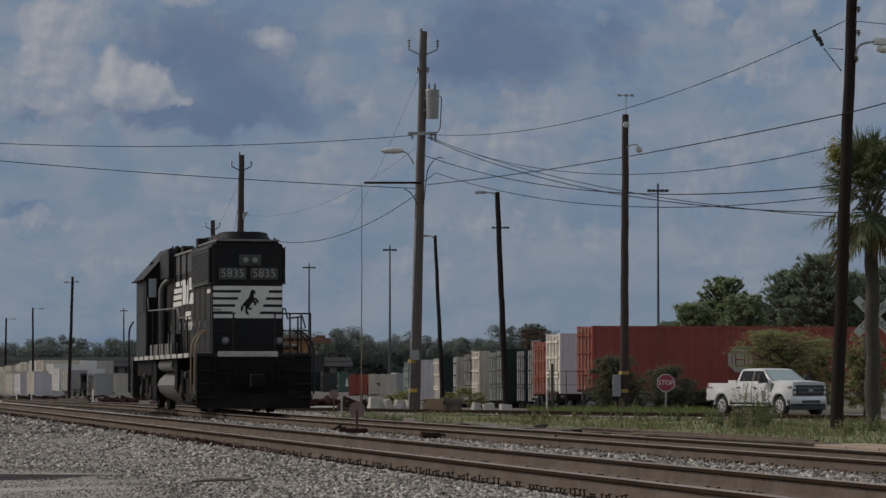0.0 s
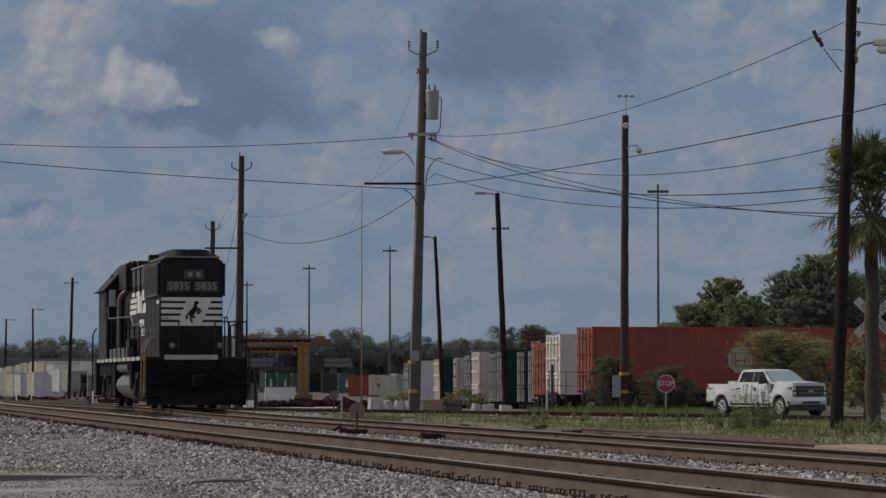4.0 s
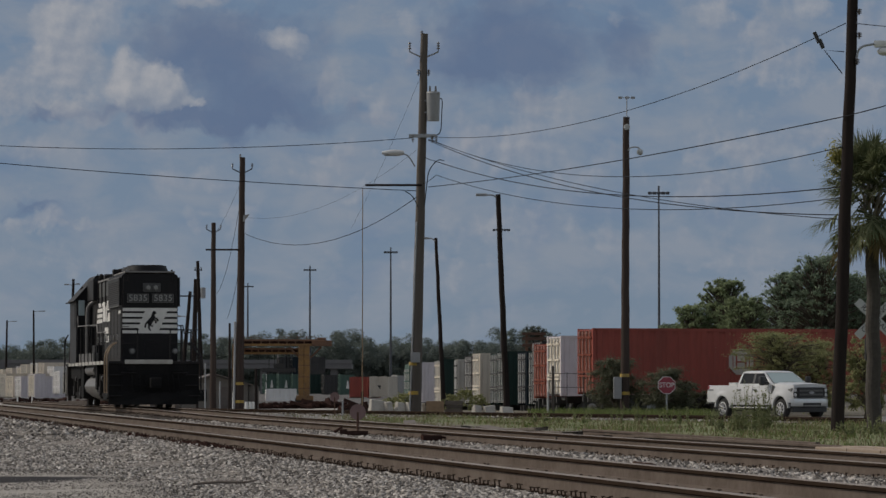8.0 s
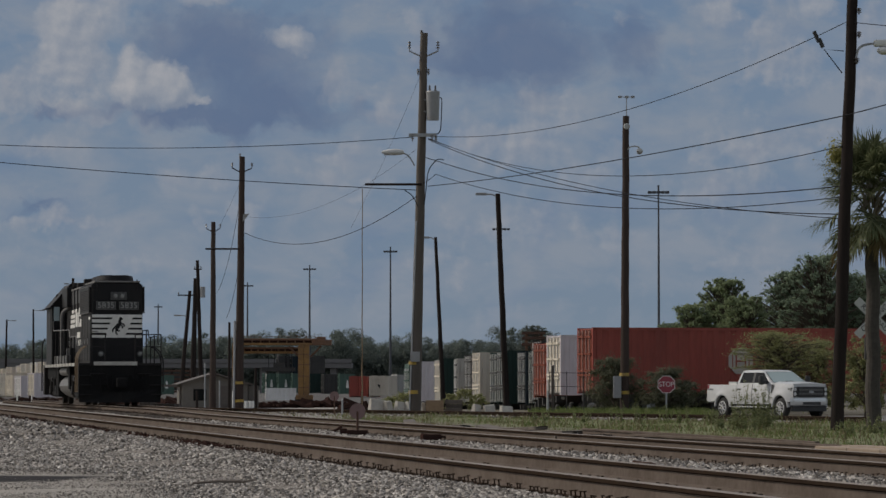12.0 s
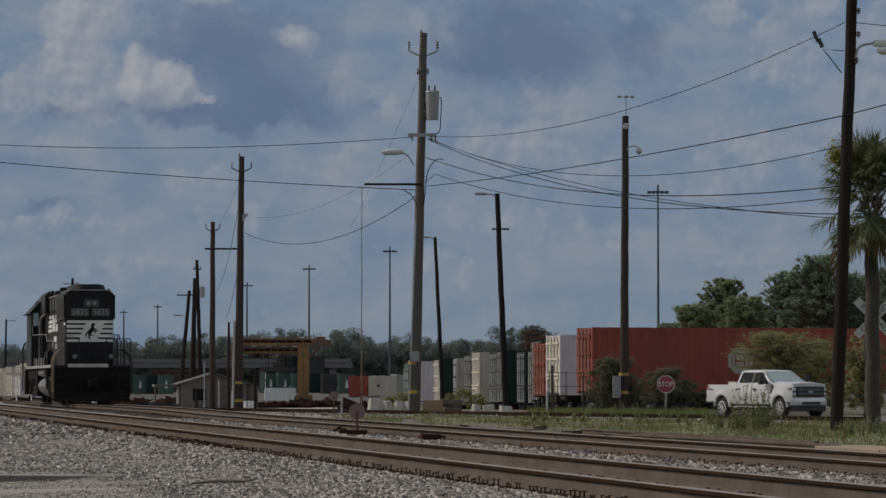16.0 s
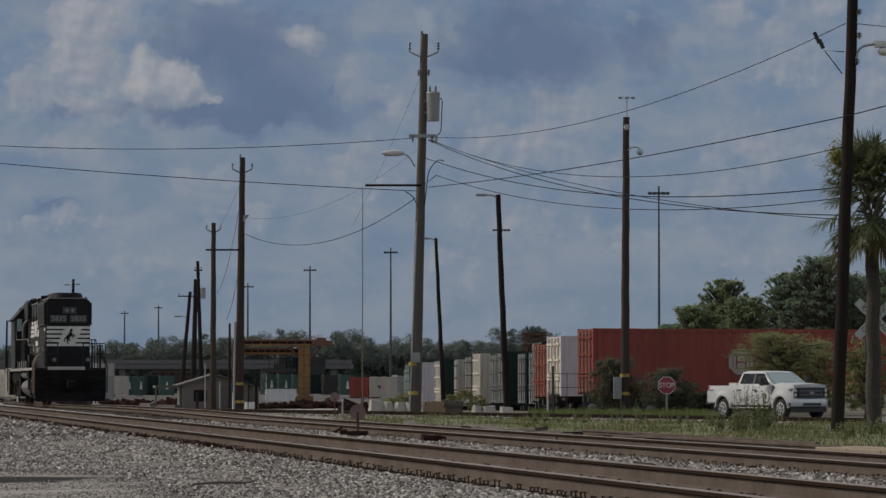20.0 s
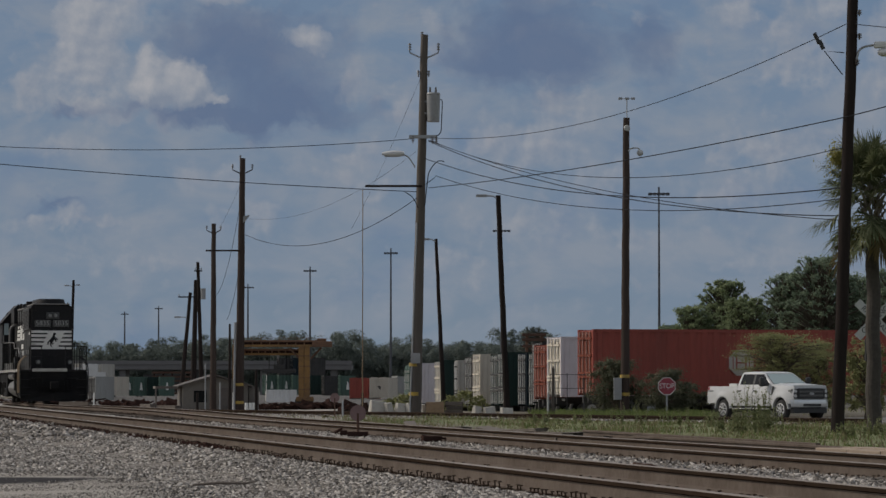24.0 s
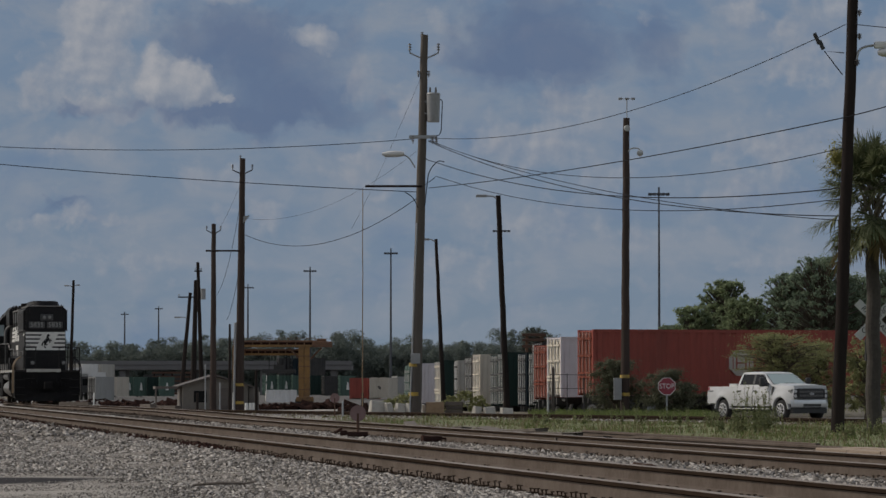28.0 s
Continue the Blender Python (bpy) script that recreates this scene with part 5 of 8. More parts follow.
def plain_pole(x, top_z, y, base_z, lean, r0, r1, material, label, brackets=(), arms=(), lamps=(), name="utility_pole", group="utility poles"):
    p = thing(name, pose(x, y, base_z), label, "utility pole" if name == "utility_pole" else "lamp post", group)
    pole_shaft(p, (lean, 0, top_z - base_z), r0, r1, material, -0.3)
    h = top_z - base_z
    for z, half in brackets:
        arm_bracket(p, z - base_z, half)
    for z, x0, x1 in arms:
        bm = bmesh.new()
        c = lean * (z - base_z) / h
        box(bm, c + x0, c + x1, -0.16, -0.08, z - base_z - 0.05, z - base_z + 0.05, bevel=0.01)
        part("crossarm", bm, material, p)
        for xx in (x0 + 0.08, x1 - 0.08):
            insulator(p, (c + xx, -0.12, z - base_z + 0.04), 0.2)
    for z, reach, side in lamps:
        bm = bmesh.new()
        c = lean * (z - base_z) / h
        pipe(bm, [(c, -0.05, z - base_z - 0.15), (c + side * 0.25, -0.05, z - base_z), (c + side * reach, -0.05, z - base_z + 0.02)], 0.035)
        arm = part("lamp_arm", bm, "galv", p)
        bm = bmesh.new()
        box(bm, *sorted((c + side * reach * 0.5, c + side * reach)), -0.15, 0.05, z - base_z - 0.05, z - base_z + 0.07, bevel=0.03)
        part("lamp_head", bm, "grey_can", arm)
    return p


main_pole()
second_pole()
POLE_LABEL = "weathered wooden utility pole beside the yard"
plain_pole(-14.66, 11.61, 212, -0.3, 0.0, 0.22, 0.14, "pole_mid", POLE_LABEL, brackets=((11.00, 0.45),))
plain_pole(-19.54, 11.32, 270, -0.35, -0.412, 0.2, 0.13, "pole_dark", "dark leaning utility pole in the yard", arms=((10.59, -0.3, 0.35),))
tr_pole = plain_pole(-21.45, 10.33, 285, -0.35, 0.242, 0.27, 0.17, "pole_dark", "thick dark utility pole in the yard")
bm = bmesh.new()
rod(bm, (0.869, -0.2, 9.03), (0.869, -0.2, 9.95), 0.22, seg=14)
part("transformer", bm, "grey_can", tr_pole, "grey transformer can", smooth=40)
plain_pole(-21.37, 8.85, 270, -0.35, 0.824, 0.2, 0.13, "pole_dark", "dark leaning utility pole with a crossarm", arms=((8.48, -0.95, 0.4),), lamps=((6.84, 1.1, -1),))
plain_pole(-14.77, 5.55, 230, -0.3, 0.0, 0.1, 0.08, "pole_dark", "short dark post in the yard", name="lamp_post", group="lamp posts")
p4 = plain_pole(7.86, 12.97, 145, 0.0, 0.098, 0.2, 0.14, "pole_mid", "dark wooden utility pole with round sensor and small lamp")
bm = bmesh.new()
rod(bm, (0.098 + 0.02, -0.16, 12.51), (0.098 + 0.02, -0.24, 12.51), 0.14, 0.12, 14)
part("round_sensor", bm, "sign_back", p4, smooth=40)
bm = bmesh.new()
pipe(bm, arch([(0.15, -0.1, 11.50), (0.3, -0.1, 11.65), (0.62, -0.1, 11.65), (0.68, -0.1, 11.52)]), 0.03, 8)
bmesh.ops.create_uvsphere(bm, u_segments=12, v_segments=8, radius=0.14, matrix=pose(0.68, -0.1, 11.43))
part("bulb_lamp", bm, "sign_back", p4, "small grey lamp on a bent arm", smooth=50)
bm = bmesh.new()
rod(bm, (0.12, 0, 12.97), (0.12, 0, 13.81), 0.02)
for dx in (-0.18, 0.12, 0.38):
    box(bm, dx - 0.07, dx + 0.09, -0.05, 0.05, 13.76, 13.86, bevel=0.01)
rod(bm, (-0.18, 0, 13.81), (0.4, 0, 13.81), 0.015)
part("antenna", bm, "grey_can", p4)
for z in (1.64, 0.86):
    band(p4, z, 0.2)
bm = bmesh.new()
box(bm, -0.492, -0.147, -0.3, -0.05, 0.69, 1.64, bevel=0.02)
part("cabinet", bm, "grey_can", p4, "grey steel switch cabinet")

# the near dark pole with lamp and signal horn
p5 = plain_pole(9.42, 13.2, 80, 0.15, 0.542, 0.16, 0.12, "pole_dark", "dark wooden pole with street lamp close to the palm")
for z in (9.46,):
    bm = bmesh.new()
    pipe(bm, [(0.163, -0.1, 8.62), (-0.271, -0.1, 9.19), (0.203, -0.1, 9.15)], 0.014)
    part("stay", bm, "wire", p5)
    bm = bmesh.new()
    m = Matrix.Translation((-0.298, -0.1, 9.23)) @ Matrix.Rotation(radians(-24), 4, "Y")
    box(bm, -0.04, 0.05, -0.05, 0.05, 0.0, 0.24, m, 0.015)
    box(bm, -0.075, 0.01, -0.06, 0.06, 0.16, 0.45, m, 0.02)
    part("flood_lamp", bm, "black_plastic", p5, "slim black flood lamp")
    bm = bmesh.new()
    c = 0.380
    pipe(bm, arch([(c + 0.12, -0.1, 8.99), (c + 0.18, -0.1, 9.26), (c + 0.5, -0.1, 9.34), (c + 0.9, -0.1, 9.34)]), 0.028, 8)
    arm = part("lamp_arm", bm, "galv", p5, smooth=50)
    bm = bmesh.new()
    box(bm, c + 0.55, c + 1.05, -0.2, 0.02, 9.26, 9.42, bevel=0.04)
    bmesh.ops.create_uvsphere(bm, u_segments=14, v_segments=8, radius=0.15, matrix=pose(c + 0.8, -0.1, 9.16) @ Matrix.Diagonal((1.2, 1, 0.7, 1)))
    part("lamp_head", bm, "sign_white", arm, "pale street lamp head", smooth=50)
for z in (10.03, 9.46, 8.83):
    insulator(p5, (0.569 if z > 9 else 0.515, -0.12, z), 0.16)
LAMP_LABEL = "thin dark lamp post in the rail yard"
plain_pole(2.85, 9.87, 150, -0.05, -0.407, 0.15, 0.11, "pole_dark", "leaning dark wooden lamp post by the containers", lamps=((9.84, 1.0, -1),), name="lamp_post", group="lamp posts")
plain_pole(0.03, 9.67, 190, -0.2, -0.483, 0.14, 0.09, "pole_dark", "slim leaning dark lamp post by the containers", lamps=((9.64, 0.75, -1),), name="lamp_post", group="lamp posts")
plain_pole(-34.33, 11.00, 306, -0.4, 0.311, 0.17, 0.12, "pole_dark", LAMP_LABEL, lamps=((10.48, 0.8, -1), (10.53, 0.6, 1)), name="lamp_post", group="lamp posts")
plain_pole(-53.21, 10.99, 433, -0.4, -0.073, 0.16, 0.11, "pole_dark", LAMP_LABEL, lamps=((10.84, 1.5, 1),), name="lamp_post", group="lamp posts")
plain_pole(-65.68, 10.96, 500, -0.4, 0.169, 0.2, 0.13, "pole_dark", LAMP_LABEL, lamps=((10.79, 1.5, 1),), name="lamp_post", group="lamp posts")
plain_pole(-3.66, 10.12, 150, -0.05, 0.0, 0.028, 0.016, "grab_tan", "thin tan mast beside the concrete barriers", name="lamp_post", group="lamp posts")


def high_mast(x, y, top, width):
    p = thing("high_mast_light", pose(x, y, -0.4), "tall grey steel high mast light over the yard", "mast light", "high mast lights")
    bm = bmesh.new()
    rod(bm, (0, 0, 0), (0, 0, top), 0.22 * y / 700 + 0.08, 0.1 * y / 700 + 0.04, 8)
    part("mast", bm, "mast_steel", p)
    bm = bmesh.new()
    rod(bm, (-width, 0, top - 0.5), (width, 0, top - 0.5), 0.09)
    rod(bm, (0, 0, top - 0.6), (0, 0, top + 0.5), 0.14)
    ring = part("lamp_ring", bm, "mast_steel", p)
    for i in (-2, -1, 0, 1, 2):
        bm = bmesh.new()
        box(bm, width * i / 2 - 0.28, width * i / 2 + 0.28, -0.3, 0.3, top - 0.75, top - 0.35, bevel=0.08)
        part("flood_lamp", bm, "mast_steel", ring)


for x, top, y, w in ((1165, 331, 490, 1.3), (690, 438, 708, 1.2), (547, 470, 818, 1.3), (437, 500, 956, 1.4), (279, 538, 1218, 1.2), (219, 548, 1312, 1.3), (886, 398, 640, 1.4)):
    high_mast((x - 784) * y / 5900, y, 1.7 + (677 - top) * y / 5900, w)


def wire(a, b, sag, r=0.014, name="overhead_wire"):
    a, b = Vector(a), Vector(b)
    n = 22
    bm = bmesh.new()
    pipe(bm, [a.lerp(b, i / n) - Vector((0, 0, 4 * sag * (i / n) * (1 - i / n))) for i in range(n + 1)], r, 5)
    tagged(part(name, bm, "wire", smooth=60), "sagging black overhead wire between the poles", "wire", "overhead wires")


P1 = 127.8
for a, b, sag, r in (
        ((-23.52, P1, 10.93), (-1.17, P1, 10.78), 0.5, 0.013),
        ((-23.52, P1, 10.43), (-1.04, P1, 8.74), 0.17, 0.015),
        ((-0.52, P1, 10.82), (9.67, 79.9, 9.99), 0.86, 0.0105),
        ((-0.59, P1, 8.89), (9.57, 79.9, 7.73), 0.18, 0.0145),
        ((9.57, 79.9, 7.73), (12.40, 72, 8.22), 0.05, 0.014),
        ((9.87, 79.9, 9.99), (12.40, 72, 8.93), 0.05, 0.01),
        ((-0.52, P1, 10.72), (9.57, 79.9, 7.01), 1.05, 0.011),
        ((-0.59, P1, 10.72), (9.57, 79.9, 5.26), 0.5, 0.011),
        ((-0.59, P1, 10.69), (9.57, 79.9, 5.37), 0.68, 0.014),
        ((-0.41, P1, 9.91), (9.57, 79.9, 6.05), 0.7, 0.015),
        ((-0.30, P1, 9.35), (9.57, 79.9, 5.79), 0.72, 0.012),
        ((-0.30, P1, 9.35), (-0.78, P1, 9.00), 0.03, 0.012),
        ((-0.41, P1, 9.91), (-0.74, P1, 10.04), 0.02, 0.013),
        ((-1.04, P1, 8.50), (-10.20, 169, 9.01), 1.15, 0.014),
        ((-0.93, P1, 13.06), (-4.70, 169, 9.23), 0.2, 0.005),
        ((-1.06, P1, 10.30), (-10.20, 169, 9.81), 0.9, 0.005),
        ((-10.23, 169, 11.24), (-14.62, 212, 6.94), 1.2, 0.012),
        ((-10.25, 169, 8.09), (-12.37, 190, 5.07), 0.5, 0.012),
        ((-10.31, 169, 11.58), (-14.62, 212, 10.82), 0.2, 0.006)):
    wire(a, b, sag, r)


# ---- containers on their chassis ----
def corrugated(length, pitch=0.56, depth=0.04):
    """Plan outline of one wavy side wall: (along, out) pairs."""
    out, y = [], 0.0
    while y < length - 0.01:
        for dy, d in ((0, 0), (pitch * 0.12, depth), (pitch * 0.5, depth), (pitch * 0.62, 0)):
            if y + dy <= length:
                out.append((y + dy, d))
        y += pitch
    return out + [(length, 0)]


BOX_MESHES = {}


def container_box(m, length, height, color, doors, label, rods="bare_rods", mark=None):
    """x along its length from the door end, y across (0 is the near flank), z up from its floor."""
    c = thing("container", m, label, "container", "shipping containers")
    w = 2.44
    key = (length, height, color)
    if key not in BOX_MESHES:
        meshes = []
        for side in (0, 1):
            bm = bmesh.new()
            line = corrugated(length - 0.3)
            pts = [(0.15 + a, (0.05 - d) if side == 0 else (w - 0.05 + d)) for a, d in line]
            vs = [(x, y, z) for z in (0.12, height - 0.1) for x, y in pts]
            n = len(pts)
            put(bm, vs, [(i, i + 1, n + i + 1, n + i) for i in range(n - 1)])
            meshes.append(finish(bm))
        bm = bmesh.new()
        box(bm, 0.05, length - 0.05, 0.06, w - 0.06, height - 0.12, height - 0.05)
        for i in range(int(length / 1.2)):
            box(bm, 0.5 + i * 1.2, 1.0 + i * 1.2, 0.2, w - 0.2, height - 0.06, height - 0.03)
        meshes.append(finish(bm))
        bm = bmesh.new()
        box(bm, 0.05, length - 0.05, 0.06, w - 0.06, 0.1, 0.2)
        meshes.append(finish(bm))
        bm = bmesh.new()
        box(bm, length - 0.12, length - 0.06, 0.1, w - 0.1, 0.12, height - 0.1)
        meshes.append(finish(bm))
        for x0, x1, y0, y1, z0, z1 in [(a, a + 0.16, b, b + 0.14, 0.0, height) for a in (0, length - 0.16) for b in (0, w - 0.14)] + \
                [(0.1, length - 0.1, b, b + 0.09, a, a + 0.14) for a in (0, height - 0.14) for b in (0, w - 0.09)]:
            bm = bmesh.new()
            box(bm, x0, x1, y0, y1, z0, z1)
            meshes.append(finish(bm))
        for me in meshes:
            me.materials.append(M[color])
        BOX_MESHES[key] = meshes
    names = ["side_panel"] * 2 + ["roof_panel", "floor_panel", "end_wall"] + ["corner_post"] * 4 + ["rail_beam"] * 4
    for name, me in zip(names, BOX_MESHES[key]):
        part(name, me, color, c)
    if doors:
        for y0 in (0.14, 1.23):
            bm = bmesh.new()
            box(bm, 0.02, 0.07, y0, y0 + 1.07, 0.14, height - 0.14, bevel=0.01)
            for j in range(3):
                box(bm, 0.005, 0.02, y0 + 0.1, y0 + 0.97, 0.35 + j * 0.85, 0.95 + j * 0.85)
            door = part("door", bm, doors, c)
            for z in (0.28, 0.34, 0.6, 0.86):
                bm = bmesh.new()
                box(bm, -0.062, -0.002, y0 + 0.04, y0 + 1.03, height * z - 0.05, height * z + 0.05)
                part("door_strap", bm, "soot_dark" if doors in ("soot_dark", "slate_box", "green_box") else doors, door)
            for dy in (0.3, 0.8):
                bm = bmesh.new()
                rod(bm, (-0.03, y0 + dy, 0.1), (-0.03, y0 + dy, height - 0.1), 0.03)
                for z in (0.2, 0.95, 1.75, height - 0.25):
                    box(bm, -0.05, 0.02, y0 + dy - 0.06, y0 + dy + 0.06, z, z + 0.07)
                part("lock_rod", bm, rods, door)
    return c


CHASSIS = None


def chassis(m, length):
    global CHASSIS
    if CHASSIS is not None:
        return copy_thing(CHASSIS, m)
    c = thing("trailer_chassis", m, "dark steel container chassis with dual tyres", "trailer", "container chassis")
    for y in (0.75, 1.55):
        bm = bmesh.new()
        box(bm, 0.0, length, y, y + 0.14, -0.35, -0.02)
        part("beam", bm, "soot_dark", c)
    for i in range(8):
        bm = bmesh.new()
        x = 0.3 + i * (length - 0.6) / 7
        box(bm, x - 0.06, x + 0.06, 0.1, 2.34, -0.2, -0.06)
        part("cross_member", bm, "soot_dark", c)
    for x in (1.6, 2.85):
        bm = bmesh.new()
        rod(bm, (x, 0.2, -0.62), (x, 2.24, -0.62), 0.07)
        part("axle", bm, "soot_dark", c)
        for y in (0.05, 0.38, 1.8, 2.12):
            bm = bmesh.new()
            rod(bm, (x, y, -0.62), (x, y + 0.28, -0.62), 0.48, 0.48, 20)
            tyre = part("tyre", bm, "rubber", c, smooth=40)
            bm = bmesh.new()
            rod(bm, (x, y - 0.01, -0.62), (x, y + 0.29, -0.62), 0.26, 0.26, 14)
            part("rim", bm, "galv", tyre, smooth=40)
    for y in (0.5, 1.9):
        bm = bmesh.new()
        box(bm, length - 3.0, length - 2.85, y, y + 0.14, -1.08, -0.05)
        box(bm, length - 3.1, length - 2.75, y - 0.08, y + 0.22, -1.12, -1.06)
        part("landing_leg", bm, "soot_dark", c)
    CHASSIS = c
    return c


ROW_TURN = 14.5     # the row of boxes is parked askew, doors to the left
for x, y, z0, h, length, color, doors, label in (
        (6.80, 152, 0.86, 3.02, 16.1, "red_box", "rust_shade_door", "long red corrugated shipping container on a chassis"),
        (5.72, 163, 0.75, 2.95, 12.2, "shade_lilac_box", "cream_box", "white shipping container with closed doors on a chassis"),
        (5.27, 170, 0.6, 2.8, 12.2, "rust_red_box", "rust_shade_door", "rust red shipping container with rusty doors, shade in their colour"),
        (5.16, 176, 0.35, 3.25, 12.2, "soot_dark", "soot_dark", "dark brown shipping container on a chassis"),
        (5.12, 182, 0.15, 3.00, 12.2, "green_box", "green_box", "dark green shipping container with pale lock rods"),
        (4.65, 188, 0.15, 3.00, 12.2, "slate_box", "slate_box", "dark slate shipping container with pale lock rods"),
        (3.58, 194, 0.15, 3.10, 12.2, "green_box", "green_box", "very dark green shipping container on a chassis"),
        (3.25, 200, 0.10, 3.10, 12.2, "green_box", "green_box", "dark green shipping container on a chassis"),
        (2.23, 206, 0.15, 3.10, 12.2, "beige_box", "cream_box", "beige shipping container with pale doors"),
        (1.79, 211, 0.05, 3.10, 12.2, "soot_dark", "soot_dark", "dark brown shipping container on a chassis"),
        (0.88, 216, -0.05, 3.00, 12.2, "pale_far_box", "soot_dark", "pale grey shipping container on a chassis"),
        (-0.19, 222, 0.00, 3.00, 12.2, "green_box", "cream_box", "dark green shipping container with pale doors"),
        (-1.52, 230, 0.1, 2.75, 12.2, "shade_lilac_box", "beige_box", "pale grey shipping container on a chassis"),
        (-2.42, 238, 0.1, 2.4, 12.2, "green_box", "green_light_box", "green shipping container behind the tall pole")):
    m = pose(x, y, z0, 0, 0, ROW_TURN if y < 175 else 4.0 if y == 216 else 10.0)
    container_box(m, length, h, color, doors, label, rods="pink_rods" if doors == "rust_shade_door" else "bare_rods")
    chassis(m, 12.0)

# a grey eight-sided emblem on the red container's flank
bm = bmesh.new()
k = 0.643
prism(bm, [(k * math.cos(a), k * math.sin(a)) for a in [math.pi / 8 + i * math.pi / 4 for i in range(8)]], "y", -0.012, -0.004)
red_box = [o for o in scene.objects if o.name.startswith("container") and "long red" in str(o.get("label"))][0]
emblem = part("emblem", bm, "emblem_grey", red_box, "grey eight-sided emblem", at=pose(7.132, 0, 2.36 - 0.86))
for x0, x1, z0, z1 in ((-0.26, -0.19, -0.3, 0.3), (0.19, 0.26, -0.3, 0.3), (-0.19, 0.19, -0.04, 0.03), (-0.42, -0.38, -0.28, 0.28), (0.38, 0.42, -0.28, 0.28)):
    bm = bmesh.new()
    box(bm, x0, x1, -0.02, -0.014, z0, z1)
    part("bar", bm, "red_box", emblem)

# boxes farther off: middle of the yard and the long white row
FAR_LABELS = {"cream_box": "cream white shipping container far back in the yard", "shade_lilac_box": "white shipping container with shade-tinted sides far back in the yard",
              "white_box": "white shipping container far back in the yard", "green_light_box": "green shipping container far back in the yard",
              "red_box": "brick red shipping container far back in the yard", "beige_box": "cream shipping container far back in the yard",
              "grey_box": "grey shipping container far back in the yard", "green_box": "dark green shipping container far back in the yard",
              "soot_dark": "dark shipping container far back in the yard", "rust_red_box": "rust red shipping container far back in the yard"}
for x, y, z0, turn, length, color in (
        (-9.54, 420, -0.35, 76, 6.1, "red_box"), (-6.94, 418, -0.3, 80, 6.1, "beige_box"), (-5.95, 428, -0.1, 20, 6.1, "grey_box"),
        (-5.68, 436, 0.0, 12, 6.1, "green_box"), (-13.56, 436, 0.0, 8, 2.0, "green_light_box"), (-15.89, 442, 0.0, 10, 2.0, "soot_dark"),
        (-17.78, 445, 0.1, 10, 2.0, "green_box"), (-20.19, 446, 0.1, 10, 2.0, "green_light_box"), (-22.16, 448, 0.1, 10, 2.0, "green_light_box"),
        (-24.20, 450, 0.1, 10, 2.0, "green_light_box"), (-38.75, 455, -0.1, 8, 2.0, "green_light_box"), (-40.58, 457, -0.1, 8, 2.0, "green_box"),
        (-42.56, 458, -0.1, 8, 2.0, "green_light_box"), (-44.24, 459, -0.1, 8, 2.0, "green_light_box"), (-43.63, 445, -0.1, 80, 6.1, "beige_box"),
        (-50.31, 560, 0.6, 6, 6.1, "soot_dark")):
    far_box = container_box(pose(x, y, z0, 0, 0, turn), length, 2.6, color, color, FAR_LABELS[color], rods="grey_box" if "white" in color else color)
    if color == "green_light_box" and length < 3:
        bm = bmesh.new()
        prism(bm, [(0.8, 0.8), (1.2, 0.8), (1.1, 1.7), (0.95, 1.9)], "y", -0.012, -0.004)
        part("mark", bm, "sign_white", far_box, "plain white mark")
    if color == "beige_box" and y == 418:
        bm = bmesh.new()
        prism(bm, [(-0.95, 1.6), (-1.5, 1.6), (-1.4, 1.05)], "x", -0.06, -0.052)
        part("mark", bm, "soot_dark", far_box, "plain dark mark", at=pose(0, 2.44, 0))
    if z0 > 0.3:
        chassis(pose(x, y, z0, 0, 0, turn), 12.0)
for x, y, color in ((540, 445, "soot_dark"), (507, 446, "slate_box"), (480, 448, "soot_dark")):
    container_box(pose((x - 784) * 430 / 5900, y, 2.71, 0, 0, 10), 2.0, 2.3, color, color, "dark container stacked on a green one far back", rods=color)
# the echelon of pale boxes at the end of the yard, some on the ground and some on chassis
# near corner, top height, depth, floor, length, all fitted to the camera's view
for across_m, top, y, z0, length, color, ends in (
        (-57.9, 2.8, 441, -0.42, 6.1, "beige_box", "pale_far_box"), (-56.6, 2.45, 438, -0.42, 6.1, "cream_box", "cream_box"), (-55.0, 2.4, 434, -0.42, 6.1, "shade_lilac_box", "white_box"),
        (-52.4, 2.7, 427, -0.42, 1.5, "shade_lilac_box", "cream_box"), (-47.8, 3.0, 415, 0.1, 6.1, "white_box", "white_box"), (-46.0, 2.8, 410, 0.15, 2.44, "grey_box", "pale_far_box"),
        (-41.8, 2.4, 400, -0.42, 2.44, "grey_box", "soot_dark"),
        (-63.2, 3.5, 478, 0.85, 6.1, "cream_box", "cream_box"), (-61.4, 3.7, 474, 0.85, 6.1, "beige_box", "beige_box"), (-59.4, 3.9, 470, 0.85, 6.1, "shade_lilac_box", "cream_box"),
        (-58.3, 4.15, 466, 0.85, 6.1, "cream_box", "pale_far_box"), (-56.4, 4.3, 462, 0.85, 6.1, "white_box", "cream_box"), (-54.9, 4.35, 458, 0.85, 6.1, "beige_box", "beige_box"),
        (-53.1, 3.8, 454, 0.85, 6.1, "white_box", "white_box"), (-50.0, 4.3, 460, 0.85, 2.44, "white_box", "white_box")):
    m = pose(across_m, y, z0, 0, 0, 27)
    container_box(m, length, top - z0, color, ends, FAR_LABELS[color], rods="grey_box")
    if z0 > 0.5:
        chassis(m, 12.0)
for across_m, y, h, turn, color, label in ((-51.7, 505, 5.0, 78, "pale_far_box", "tall ribbed tan container stack at the far end of the yard"), (-66.0, 520, 4.4, 22, "grey_box", "tall pale container stack at the far end of the yard")):
    container_box(pose(across_m, y, -0.42, 0, 0, turn), 6.1, h, color, "pale_far_box", label, rods="beige_box")


